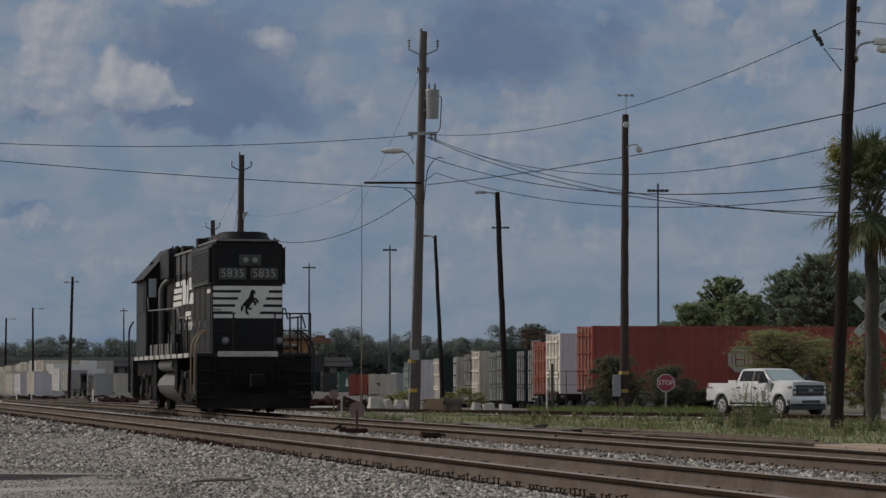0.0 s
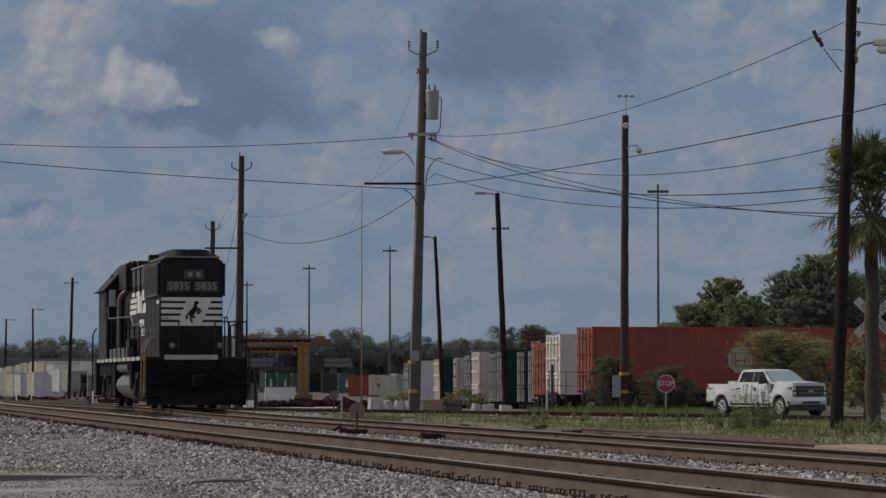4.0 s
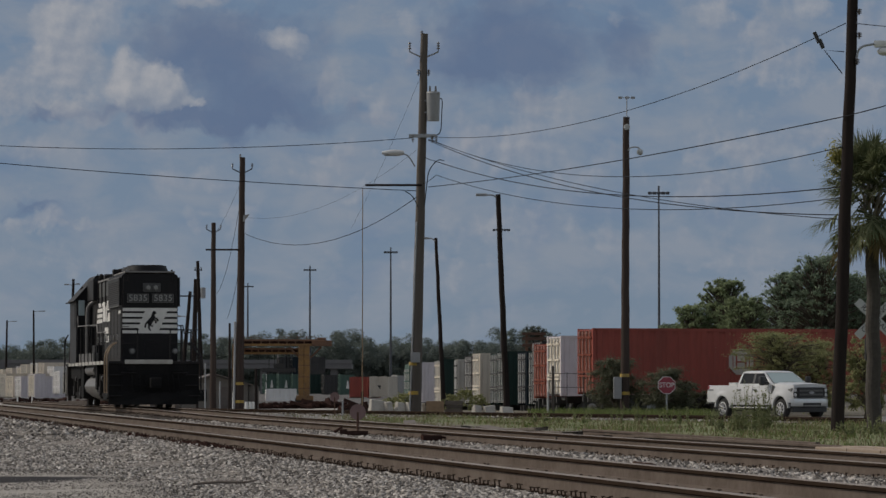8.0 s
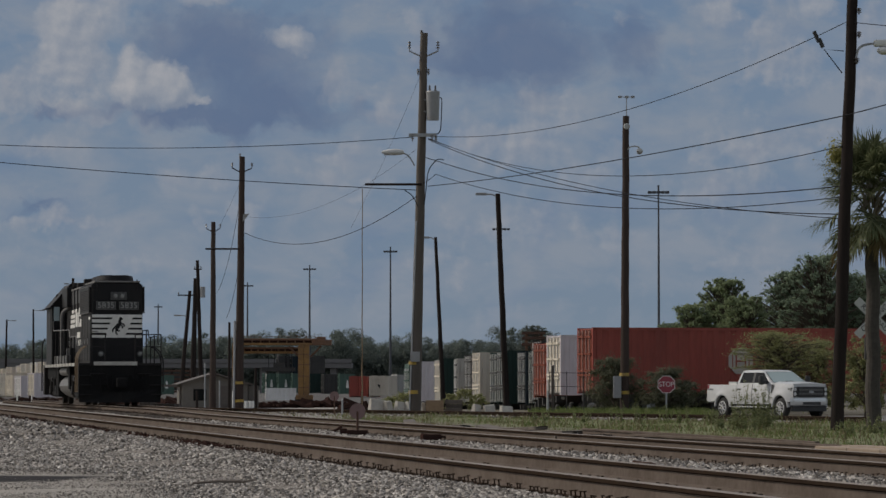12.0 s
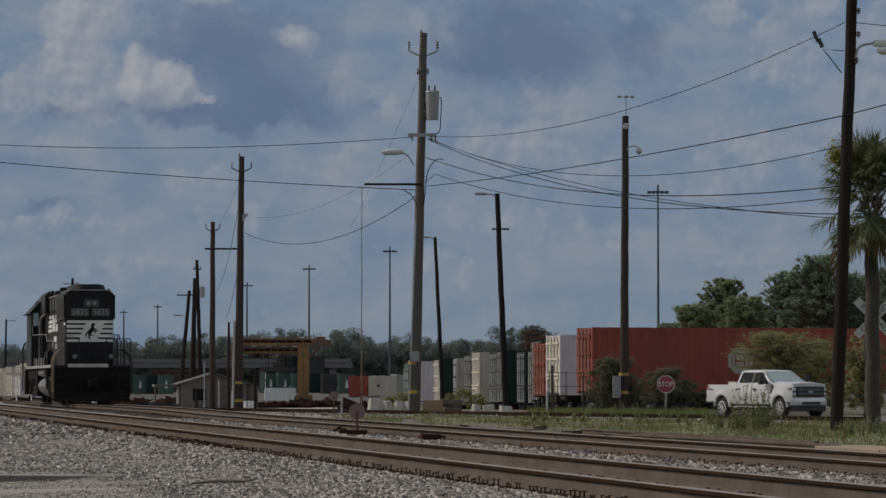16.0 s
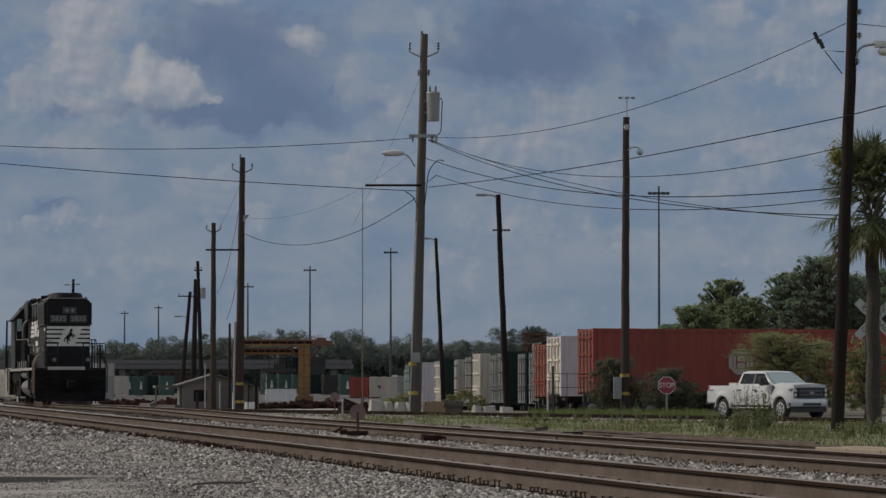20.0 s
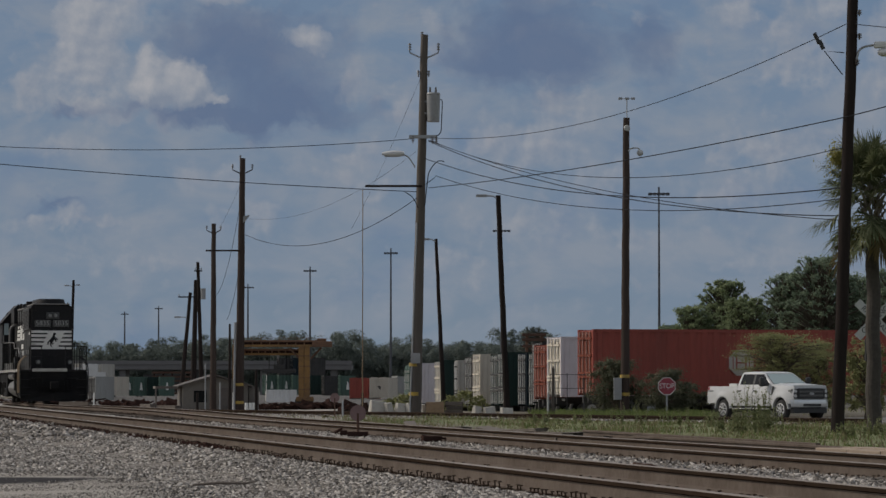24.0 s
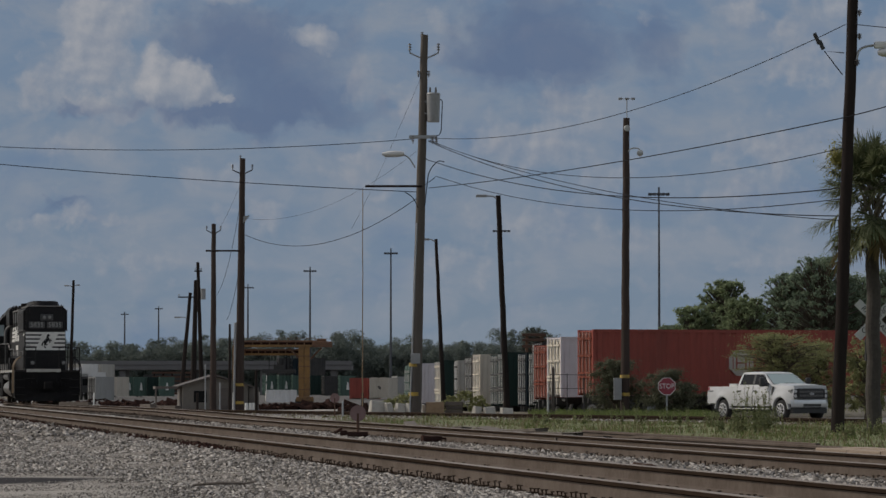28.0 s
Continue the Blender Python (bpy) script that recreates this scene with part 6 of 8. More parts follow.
def yard_tractor(x, y):
    """A short dark tractor that shunts trailers, seen from its front."""
    t = thing("yard_tractor", pose(x, y, -0.45, 0, 0, 20), "dark yard tractor parked among the pale containers", "tractor")
    bm = bmesh.new()
    box(bm, -0.75, 0.75, 0.0, 1.6, 0.9, 2.9, bevel=0.1)
    cab = part("cab", bm, "soot_dark", t)
    bm = bmesh.new()
    box(bm, -0.6, 0.6, -0.02, 0.01, 1.8, 2.6, bevel=0.008)
    part("windshield", bm, "dark_glass", cab)
    bm = bmesh.new()
    box(bm, -0.8, 0.8, -0.25, 4.2, 0.6, 0.95, bevel=0.04)
    part("frame", bm, "grime", t)
    for wx in (-0.85, 0.55):
        for wy in (0.5, 3.4):
            bm = bmesh.new()
            rod(bm, (wx, wy, 0.5), (wx + 0.3, wy, 0.5), 0.5, 0.5, 18)
            part("tyre", bm, "rubber", t, smooth=40)
    for wx in (-0.6, 0.45):
        bm = bmesh.new()
        box(bm, wx, wx + 0.2, -0.28, -0.24, 0.75, 0.88)
        part("headlight", bm, "lens", t)


yard_tractor(-43.4, 406)


def scrap(x, y, wide, deep, high, n, seed, label):
    """A heap of dark offcuts, drums and beams."""
    r = random.Random(seed)
    bm = bmesh.new()
    for i in range(n):
        px, py = r.uniform(-wide, wide), r.uniform(-deep, deep)
        top = high * (1 - (px / wide) ** 2) * r.uniform(0.5, 1)
        m = pose(px, py, max(0.1, top * r.uniform(0.2, 0.9)), r.uniform(-25, 25), r.uniform(-25, 25), r.uniform(0, 180))
        a, b, c = r.uniform(0.15, 0.9), r.uniform(0.05, 0.2), r.uniform(0.04, 0.15)
        box(bm, -a, a, -b, b, -c, c, m)
    o = thing("scrap_heap", pose(x, y, -0.35), label, "scrap heap", "scrap heaps")
    tagged(part("scrap", bm, "rust_dirt", o), "dark rusty scrap pieces", kind="stuff")


for x, y, wide, high, n, seed in ((-11.55, 240, 1.9, 0.45, 40, 1), (-8.89, 245, 2.4, 0.5, 44, 2), (-20.92, 255, 1.3, 0.55, 26, 3), (-24.21, 270, 1.6, 0.4, 26, 4), (-26.52, 275, 1.6, 0.4, 26, 5), (-14.90, 235, 1.0, 0.6, 18, 6),
                                  (-30.18, 290, 1.6, 0.6, 22, 7), (-36.81, 300, 3.0, 0.5, 40, 8), (-4.88, 200, 1.2, 0.7, 20, 9)):
    scrap(x, y, wide, 0.8, high, n, seed, "low heap of dark rusty scrap in the yard")
container_box(pose(-17.56, 330, -0.3, 0, 0, 4), 3.0, 1.2, "white_box", "white_box", "low white box beside the yellow crane", rods="white_box")


# ---- yellow gantry crane ----
def gantry():
    y = 290
    g = thing("gantry_crane", pose(-14.94, y, -0.35), "rusty yellow container gantry crane in the yard", "crane")
    r = random.Random(4)
    # two trussed girders, one behind the other
    for z0, z1, dy, x0, x1 in ((5.02, 5.6, 0.0, -3.4, 4.5), (4.3, 4.86, 0.9, -3.2, 3.1)):
        bm = bmesh.new()
        box(bm, x0, x1, dy - 0.3, dy + 0.3, z1 - 0.17, z1, bevel=0.03)
        part("girder_chord", bm, "crane_rust", g)
        bm = bmesh.new()
        box(bm, x0, x1, dy - 0.3, dy + 0.3, z0, z0 + 0.2, bevel=0.03)
        part("girder_chord", bm, "crane_yellow", g)
        bm = bmesh.new()
        box(bm, x0 + 0.05, x1 - 0.05, dy - 0.1, dy + 0.1, z0 + 0.15, z1 - 0.1)
        web = part("girder_web", bm, "rust_dirt", g, "dark rusty girder web")
        n = 11
        for i in range(n):
            xx = x0 + 0.2 + (x1 - x0 - 0.4) * i / (n - 1)
            bm = bmesh.new()
            box(bm, xx - 0.05, xx + 0.05, dy - 0.24, dy - 0.1, z0 + 0.15, z1 - 0.12)
            part("stiffener", bm, "crane_rust", web)
    # walkway rail on top
    bm = bmesh.new()
    for i in range(9):
        xx = -2.6 + i * 0.8
        rod(bm, (xx, 0.2, 5.55), (xx, 0.2, 5.55 + r.uniform(0.2, 0.34)), 0.025, seg=5)
    rod(bm, (-2.6, 0.2, 5.8), (3.8, 0.2, 5.8), 0.02, seg=5)
    part("walkway_rail", bm, "crane_rust", g)
    for x in (-3.44, 2.31):
        for dx in (0, 0.5):
            bm = bmesh.new()
            box(bm, x + dx, x + dx + 0.47, -0.25, 0.25, 0.5, 5.1, bevel=0.03)
            leg = part("leg", bm, "crane_yellow", g)
            for z in (1.3, 2.3, 3.3, 4.2):
                bm = bmesh.new()
                box(bm, x + dx - 0.02, x + dx + 0.49, -0.29, -0.24, z, z + 0.07)
                part("leg_band", bm, "crane_rust", leg)
        for z in (1.9, 3.0, 4.0):
            bm = bmesh.new()
            box(bm, x + 0.4, x + 0.66, -0.1, 0.1, z, z + 0.14)
            part("tie_plate", bm, "rust_dirt", g)
        bm = bmesh.new()
        box(bm, x - 0.2, x + 1.3, -0.4, 0.4, 0.3, 0.7, bevel=0.05)
        part("sill_beam", bm, "crane_yellow", g)
        for dx in (0.05, 0.95):
            bm = bmesh.new()
            rod(bm, (x + dx, -0.2, 0.35), (x + dx, 0.2, 0.35), 0.35, 0.35, 16)
            part("tyre", bm, "rubber", g, smooth=40)
    # brackets from leg to girder
    for a, b in (((1.5, 0, 4.9), (2.4, 0, 4.0)), ((4.3, 0, 4.95), (3.35, 0, 4.0))):
        bm = bmesh.new()
        rod(bm, a, b, 0.09, seg=6)
        part("knee_brace", bm, "crane_rust", g)
    bm = bmesh.new()
    box(bm, 3.5, 5.2, -0.45, 0.45, 5.0, 5.5, bevel=0.05)
    box(bm, 3.9, 4.7, -0.3, 0.3, 5.5, 5.75, bevel=0.05)
    part("trolley", bm, "crane_rust", g)
    # spreader with its ropes, hanging over the boxes
    bm = bmesh.new()
    for xx in (-0.3, 0.2, 1.2, 1.7):
        rod(bm, (xx, 0.9, 3.1), (xx, 0.9, 4.35), 0.03, seg=5)
    part("hoist_rope", bm, "wire", g)
    bm = bmesh.new()
    box(bm, -0.9, 2.0, 0.5, 1.3, 2.75, 3.1, bevel=0.04)
    box(bm, 0.1, 1.1, 0.6, 1.2, 3.1, 3.5, bevel=0.04)
    part("spreader", bm, "soot_dark", g, "dark spreader frame")


gantry()


# ---- lift truck behind the container row ----
def lift_truck():
    y = 232
    g = thing("container_lifter", pose(6.29, y, -0.1), "brown rusty container lift truck behind the container row", "lift truck")
    for dx in (-0.62, 0.42):
        bm = bmesh.new()
        box(bm, dx, dx + 0.2, -0.12, 0.12, 0.4, 4.88 + 0.1, bevel=0.02)
        part("mast", bm, "crane_rust", g)
    for z in (4.05, 4.49, 4.84):
        bm = bmesh.new()
        box(bm, -0.85, 0.8, -0.22, -0.1, z, z + 0.2, bevel=0.02)
        part("crossbar", bm, "rust", g)
    bm = bmesh.new()
    box(bm, -0.2, 0.95, -0.4, 0.4, 3.86, 4.21, bevel=0.05)
    part("spreader", bm, "crane_rust", g)
    bm = bmesh.new()
    box(bm, -0.8, 0.8, 0.2, 4.5, 0.5, 1.7, bevel=0.08)
    part("body", bm, "crane_rust", g)
    for dx in (-0.9, 0.6):
        for yy in (0.6, 3.8):
            bm = bmesh.new()
            rod(bm, (dx, yy, 0.45), (dx + 0.3, yy, 0.45), 0.55, 0.55, 18)
            part("tyre", bm, "rubber", g, smooth=40)


lift_truck()


# ---- yard office ----
def shed():
    y = 232
    s = thing("yard_shed", pose(-15.89, y, -0.35, 0, 0, 8), "small grey gabled yard shed with a dark roof", "shed")
    hw = 2.281
    bm = bmesh.new()
    prism(bm, [(-hw, 0), (hw, 0), (hw, 1.34 + 0.35), (0, 1.93 + 0.35), (-hw, 1.34 + 0.35)], "y", 0, 6)
    part("wall", bm, "shed_wall", s)
    for side in (-1, 1):
        bm = bmesh.new()
        e, r = 1.34 + 0.3, 1.97 + 0.37
        prism(bm, [(0, r), (side * (hw + 0.35), e - 0.08), (side * (hw + 0.35), e), (0, r + 0.1)], "y", -0.35, 6.3)
        part("roof", bm, "shed_roof", s)
    for x, w, z0, z1, mname in ((-1.5, 0.9, 0.5, 1.3, "dark_glass"), (0.3, 0.9, 0.1, 1.5, "shed_roof"), (-0.35, 0.3, 0.2, 1.5, "sign_white"), (1.3, 0.35, 0.05, 1.1, "sign_white")):
        bm = bmesh.new()
        box(bm, x, x + w, -0.05, 0.0, z0, z1)
        part("window" if mname == "dark_glass" else "panel", bm, mname, s)
    bm = bmesh.new()
    box(bm, 2.359, 3.067, 0.4, 5, 0, 1.18 + 0.35)
    part("lean_to", bm, "shed_wall", s)
    bm = bmesh.new()
    box(bm, -4.129, -2.281, 0.5, 4, 1.14 + 0.3, 1.22 + 0.4)
    for x in (-4.089, -2.359):
        rod(bm, (x, 0.6, 0), (x, 0.6, 1.18 + 0.3), 0.06)
    part("carport", bm, "shed_roof", s)


shed()


# ---- motorway bridge and far wood ----
def flyover():
    b = thing("overpass", pose(-52.96, 620, 0), "long grey concrete road bridge behind the yard", "bridge", kind="structure")
    bm = bmesh.new()
    box(bm, -75, 36, -5, 5, 4.24, 5.19, bevel=0.1)
    part("deck", bm, "bridge_grey", b)
    bm = bmesh.new()
    box(bm, -75, 36, -5.2, -4.9, 5.19, 5.92)
    part("parapet", bm, "bridge_grey", b)
    for i in range(9):
        bm = bmesh.new()
        x = -72 + i * 13
        box(bm, x, x + 1.2, -4, 4, -0.5, 4.24, bevel=0.1)
        part("pier", bm, "bridge_grey", b)


flyover()


def blob_leaves(rng, centre, radii, count, size, hollow=0.55, jitter=0.55, soft=False):
    """Leaf quads strewn through a clump, thicker towards its skin."""
    d = rng.normal(size=(count, 3))
    d /= np.linalg.norm(d, axis=1)[:, None]
    r = np.abs(rng.normal(0, 0.55, count)) if soft else rng.uniform(hollow ** 3, 1, count) ** (1 / 3)
    pos = d * r[:, None] * np.asarray(radii) + np.asarray(centre)
    face = d * 0.7 + np.array((-0.15, -0.1, 0.55)) + rng.normal(0, jitter, (count, 3))     # leaves turn outward and to the sky
    face /= np.linalg.norm(face, axis=1)[:, None]
    a = np.cross(face, rng.normal(size=(count, 3)))
    a /= np.linalg.norm(a, axis=1)[:, None]
    b = np.cross(face, a)
    s = size * rng.uniform(0.6, 1.4, count)[:, None]
    return np.stack([pos - a * s, pos + b * s * 0.55, pos + a * s, pos - b * s * 0.55], 1)


def tree(x, y, z, height, spread, seed, leaf="leaf_tree", label="", clumps=26, per=230, size=0.26, puff=(0.1, 0.23), name="tree", category="tree", trunk=True, low=0.3, group="trees", flat=1.0):
    rng = np.random.default_rng(seed)
    t = thing(name, pose(x, y, z), label, category, group)
    tips = []
    for i in range(clumps):
        h = low + (0.97 - low) * rng.uniform(0, 1) ** 0.85
        # wide in the middle, narrower above
        w = spread * (0.3 + 0.7 * math.sin(math.pi * min(1, (h - low) / (1.05 - low) * 0.8 + 0.2))) * rng.uniform(0.25, 1.0)
        a = rng.uniform(0, 6.283)
        tips.append((w * math.cos(a), w * math.sin(a) * 0.8, h * height))
    if trunk:
        bm = bmesh.new()
        pipe(bm, [(0, 0, -0.2), (0.1, 0, height * 0.2), (-0.1, 0.1, height * 0.45), (0.1, 0, height * 0.72), (0, 0, height * 0.9)], [height * 0.03, height * 0.025, height * 0.02, height * 0.012, height * 0.004], 8)
        for p in tips:
            s = Vector((0, 0, min(p[2] * 0.75, height * 0.7)))
            e = Vector(p)
            pipe(bm, [s, s.lerp(e, 0.55) + Vector((0, 0, 0.25)), e], [height * 0.009, height * 0.006, height * 0.003], 5)
        part("trunk", bm, "bark", t)
    quads = []
    for p in tips:
        k = spread * rng.uniform(*puff)
        quads.append(blob_leaves(rng, p, (k, k, k * flat * rng.uniform(0.55, 0.85)), per, size, 0.3, 0.45, True))
    part("crown", soup(np.concatenate(quads), 4, leaf), leaf, t)
    return t


def far_wood():
    rng = np.random.default_rng(21)
    quads = []
    # the wood's skyline: place across and height
    mark = [-190, -125, -106, -99, -93, -82, -63, -56, -47, -39, -29, -23, -18, -10, -4, 10, 18, 26, 32, 60, 200]
    tops = [14, 13.8, 16.2, 13.4, 15.2, 16, 16.6, 16.2, 18, 17, 18, 18.2, 15, 17, 15, 15.8, 18.2, 19, 16, 16, 17]
    for row, (y0, low) in enumerate(((915, 2.6), (940, 1.2), (975, 0.0))):
        x = -180.0
        while x < 200:
            h = float(np.interp(x, mark, tops)) - low + rng.uniform(-1.3, 0.5)
            w = rng.uniform(3.0, 6.0)
            for _ in range(6):
                k = w * rng.uniform(0.3, 0.55)
                c = (x + rng.uniform(-w * .7, w * .7), y0 + rng.uniform(-5, 5), h * rng.uniform(0.4, 1.0) - k * 0.6)
                quads.append(blob_leaves(rng, c, (k, k, k * 0.7), int(95 * k), 0.25, 0.5, 0.3))
            quads.append(blob_leaves(rng, (x, y0 + 3, h * 0.36), (w * .9, 3, h * .46), int(70 * w), 0.6, 0.2, 0.3))
            x += w * 0.55
    tagged(new("far_wood", soup(np.concatenate(quads), 4, "leaf_far_haze")), "dark green line of distant trees", "wood", kind="stuff")


far_wood()

# taller trees to the right, behind the containers
T_LABEL = "dark green broadleaf tree behind the containers"
for x, y, h, sp, seed, leaf in (
        (18.03, 262, 6.6, 2.2, 1, "leaf_tree"), (19.28, 258, 8.0, 2.4, 2, "leaf_light"), (22.16, 262, 10.2, 2.9, 3, "leaf_light"), (23.26, 256, 8.6, 2.6, 8, "leaf_light"),
        (27.75, 268, 11.0, 3.3, 4, "leaf_tree"), (29.89, 264, 12.2, 3.6, 5, "leaf_tree"), (33.43, 268, 10.9, 3.6, 6, "leaf_tree"), (35.62, 264, 11.2, 3.6, 7, "leaf_tree"),
        (16.37, 600, 12.5, 3.5, 9, "leaf_far_haze"), (32.34, 300, 10.8, 4.2, 15, "leaf_tree")):
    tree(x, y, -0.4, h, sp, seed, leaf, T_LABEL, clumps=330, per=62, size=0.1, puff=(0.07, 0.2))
tree(14.80, 147, -0.05, 3.75, 2.3, 31, "leaf_bush", "airy yellow green bush behind the pickup truck", 200, 90, 0.034, (0.12, 0.42), "bush", "bush", True, 0.5, "bushes", 0.38)
tree(16.57, 149, -0.05, 3.3, 1.6, 32, "leaf_bush", "airy yellow green bush behind the pickup truck", 110, 130, 0.05, (0.14, 0.36), "bush", "bush", True, 0.1, "bushes")
tree(17.70, 140, -0.05, 3.3, 1.4, 33, "leaf_bush", "green overgrown bush beside the road", 110, 130, 0.05, (0.14, 0.36), "bush", "bush", True, 0.1, "bushes")
tree(7.60, 147.5, 0.0, 2.5, 1.45, 34, "leaf_shrub", "dull green shrub round the pole foot", 150, 160, 0.036, (0.14, 0.36), "bush", "bush", True, 0.1, "bushes")
tree(9.75, 146, 0.0, 1.95, 1.4, 35, "leaf_shrub", "dull green shrub behind the stop sign", 130, 150, 0.036, (0.14, 0.36), "bush", "bush", True, 0.1, "bushes")
tree(10.74, 147, 0.0, 1.4, 1.0, 36, "leaf_shrub", "dull green shrub behind the stop sign", 50, 70, 0.05, (0.14, 0.32), "bush", "bush", True, 0.1, "bushes")
for x, y, h, sp, seed in ((-1.75, 150, 0.95, 0.7, 41), (-2.41, 151, 0.8, 0.5, 42), (0.93, 152, 1.1, 0.7, 43), (0.41, 153, 0.9, 0.5, 44), (1.58, 153, 0.9, 0.5, 45)):
    tree(x, y, -0.05, h, sp, seed, "leaf_bush", "small bright green bush by the barriers", 40, 40, 0.045, (0.14, 0.34), "bush", "bush", False, 0.2, "bushes")


# ---- cabbage palms ----
def fan_frond(bm, base, d, stalk, fan, rng, droop, wide=0.016):
    """A stalk and its fan of narrow drooping fingers."""
    hub = base + d * stalk - Vector((0, 0, 0.1 * stalk))
    pipe(bm, [base, base.lerp(hub, 0.5) + Vector((0, 0, 0.07)), hub], [0.022, 0.016, 0.01], 5)
    side = d.cross(Vector((0, 0, 1))).normalized()
    normal = side.cross(d).normalized()
    roll = rng.uniform(-0.5, 0.5)
    side, normal = side * math.cos(roll) + normal * math.sin(roll), normal * math.cos(roll) - side * math.sin(roll)
    # the midrib runs on and bends down into the blade
    rib = hub + d * fan * 0.35 - Vector((0, 0, fan * 0.12))
    count = 58
    for j in range(count):
        s = -2.05 + 4.1 * j / (count - 1) + rng.uniform(-0.03, 0.03)
        root = hub.lerp(rib, max(0.0, 1 - abs(s) / 1.5))
        w = (d * math.cos(s) + side * math.sin(s) + normal * (0.12 * math.cos(2 * s) + rng.uniform(-0.14, 0.14))).normalized()
        ln = fan * (1 - 0.22 * abs(s) / 2.05) * rng.uniform(0.85, 1.1)
        mid = root + w * ln * 0.55 - Vector((0, 0, ln * 0.04 * droop))
        fall = rng.uniform(0.2, 1.1) * droop
        tip = mid + (w * (1 - 0.5 * min(1, fall)) - Vector((0, 0, fall))).normalized() * ln * 0.45
        q = w.cross(normal).normalized() * wide
        put(bm, [root - q * 0.3, root + q * 0.3, mid + q, tip, mid - q], [(0, 1, 2, 4), (4, 2, 3)])


def palm(x, y, z, height, seed, label):
    rng = np.random.default_rng(seed)
    p = thing("palm_tree", pose(x, y, z), label, "palm tree", "palm trees")
    bm = bmesh.new()
    n = 22
    pipe(bm, [(0.02 * math.sin(i), 0, -0.2 + (height - 0.6) * i / n) for i in range(n + 1)], [0.185 - 0.03 * (i / n) + 0.01 * (i % 2) for i in range(n + 1)], 14)
    part("trunk", bm, "palm_bark", p)
    # old leaf bases, crossed under the crown
    for i in range(30):
        a = i * 2.39996
        h = height - 0.95 + 0.85 * i / 30
        c, s = math.cos(a), math.sin(a)
        bm = bmesh.new()
        pipe(bm, [(0.13 * c, 0.13 * s, h), (0.24 * c, 0.24 * s, h + 0.16), (0.36 * c - 0.1 * s, 0.36 * s + 0.1 * c, h + rng.uniform(0.3, 0.42))], [0.05, 0.035, 0.014], 5)
        part("leaf_base", bm, "palm_boot", p)
    hang = [(172, -22), (196, -40), (238, -48), (262, -30), (318, -44), (352, -26), (14, -46), (70, -35), (125, -40), (150, -58), (285, -60), (340, -62)]
    for i in range(44):
        a = i * 2.39996 + rng.uniform(-0.2, 0.2)
        up = 1.45 - 1.55 * (i / 43) ** 0.8
        d = Vector((math.cos(a) * math.cos(up), math.sin(a) * math.cos(up), math.sin(up)))
        bm = bmesh.new()
        fan_frond(bm, Vector((0, 0, height - 0.25 * i / 43)), d, rng.uniform(0.5, 0.85), rng.uniform(0.58, 0.78), rng, 0.7)
        part("frond", bm, "leaf_palm", p)
    for i, (turn, dip) in enumerate(hang):
        a, up = radians(turn), radians(dip)
        d = Vector((math.cos(a) * math.cos(up), math.sin(a) * math.cos(up), math.sin(up)))
        bm = bmesh.new()
        fan_frond(bm, Vector((0, 0, height - 0.35)), d, rng.uniform(0.75, 1.0), rng.uniform(0.8, 1.0), rng, 1.1, 0.021)
        dry = i >= 9
        part("frond", bm, "leaf_dry" if dry else "leaf_palm", p, "dry brown hanging frond" if dry else "")
    return p


palm(10.56, 82, 0.15, 6.15, 3, "cabbage palm with drooping fan leaves beside the road")
spray = soup(blob_leaves(np.random.default_rng(5), (0, 0, 0), (0.3, 0.25, 0.4), 1500, 0.035, 0.2, 0.6, True), 4, "palm_flower")
palm_ob = [o for o in scene.objects if o.name.startswith("palm_tree")][0]
part("flower_spray", spray, "palm_flower", palm_ob, "yellow green flower spray", at=pose(-0.9, -0.3, 6.75))
bm = bmesh.new()
pipe(bm, [(-0.05, -0.05, 5.9), (-0.45, -0.15, 6.35), (-0.85, -0.28, 6.6), (-0.92, -0.3, 7.0)], [0.022, 0.018, 0.014, 0.007], 6)
part("flower_stalk", bm, "palm_boot", palm_ob)


# ---- road and pickup truck ----
def road():
    bm = bmesh.new()
    pts = [(9.0, 129.5), (40, 118), (60, 118), (60, 147), (24, 147), (8.5, 145.5), (4.5, 139)]
    vs = [bm.verts.new((x, y, 0.0)) for x, y in pts]
    f = bm.faces.new(vs)
    bmesh.ops.extrude_face_region(bm, geom=[f])
    for v in bm.verts[:len(pts)]:
        v.co.z = -0.3
    tagged(part("road", bm, "asphalt"), "pale grey asphalt road beside the grass", "road", kind="structure").location.z = -0.095


road()


def arc(cy, cz, r, a0, a1, n=8):
    return [(cy + r * math.cos(radians(a0 + (a1 - a0) * i / n)), cz + r * math.sin(radians(a0 + (a1 - a0) * i / n))) for i in range(n + 1)]


def skin(bm, rows):
    """A sheet of quads through rows of points."""
    made = [[bm.verts.new(p) for p in row] for row in rows]
    for a, b in zip(made, made[1:]):
        for i in range(len(a) - 1):
            bm.faces.new((a[i], a[i + 1], b[i + 1], b[i]))
    return made


def plate(bm, corners, push):
    """A four-cornered slab, pushed along a vector."""
    push = Vector(push)
    vs = [Vector(c) for c in corners]
    put(bm, vs + [v - push for v in vs], [(0, 1, 2, 3), (7, 6, 5, 4), (0, 4, 5, 1), (1, 5, 6, 2), (2, 6, 7, 3), (3, 7, 4, 0)])


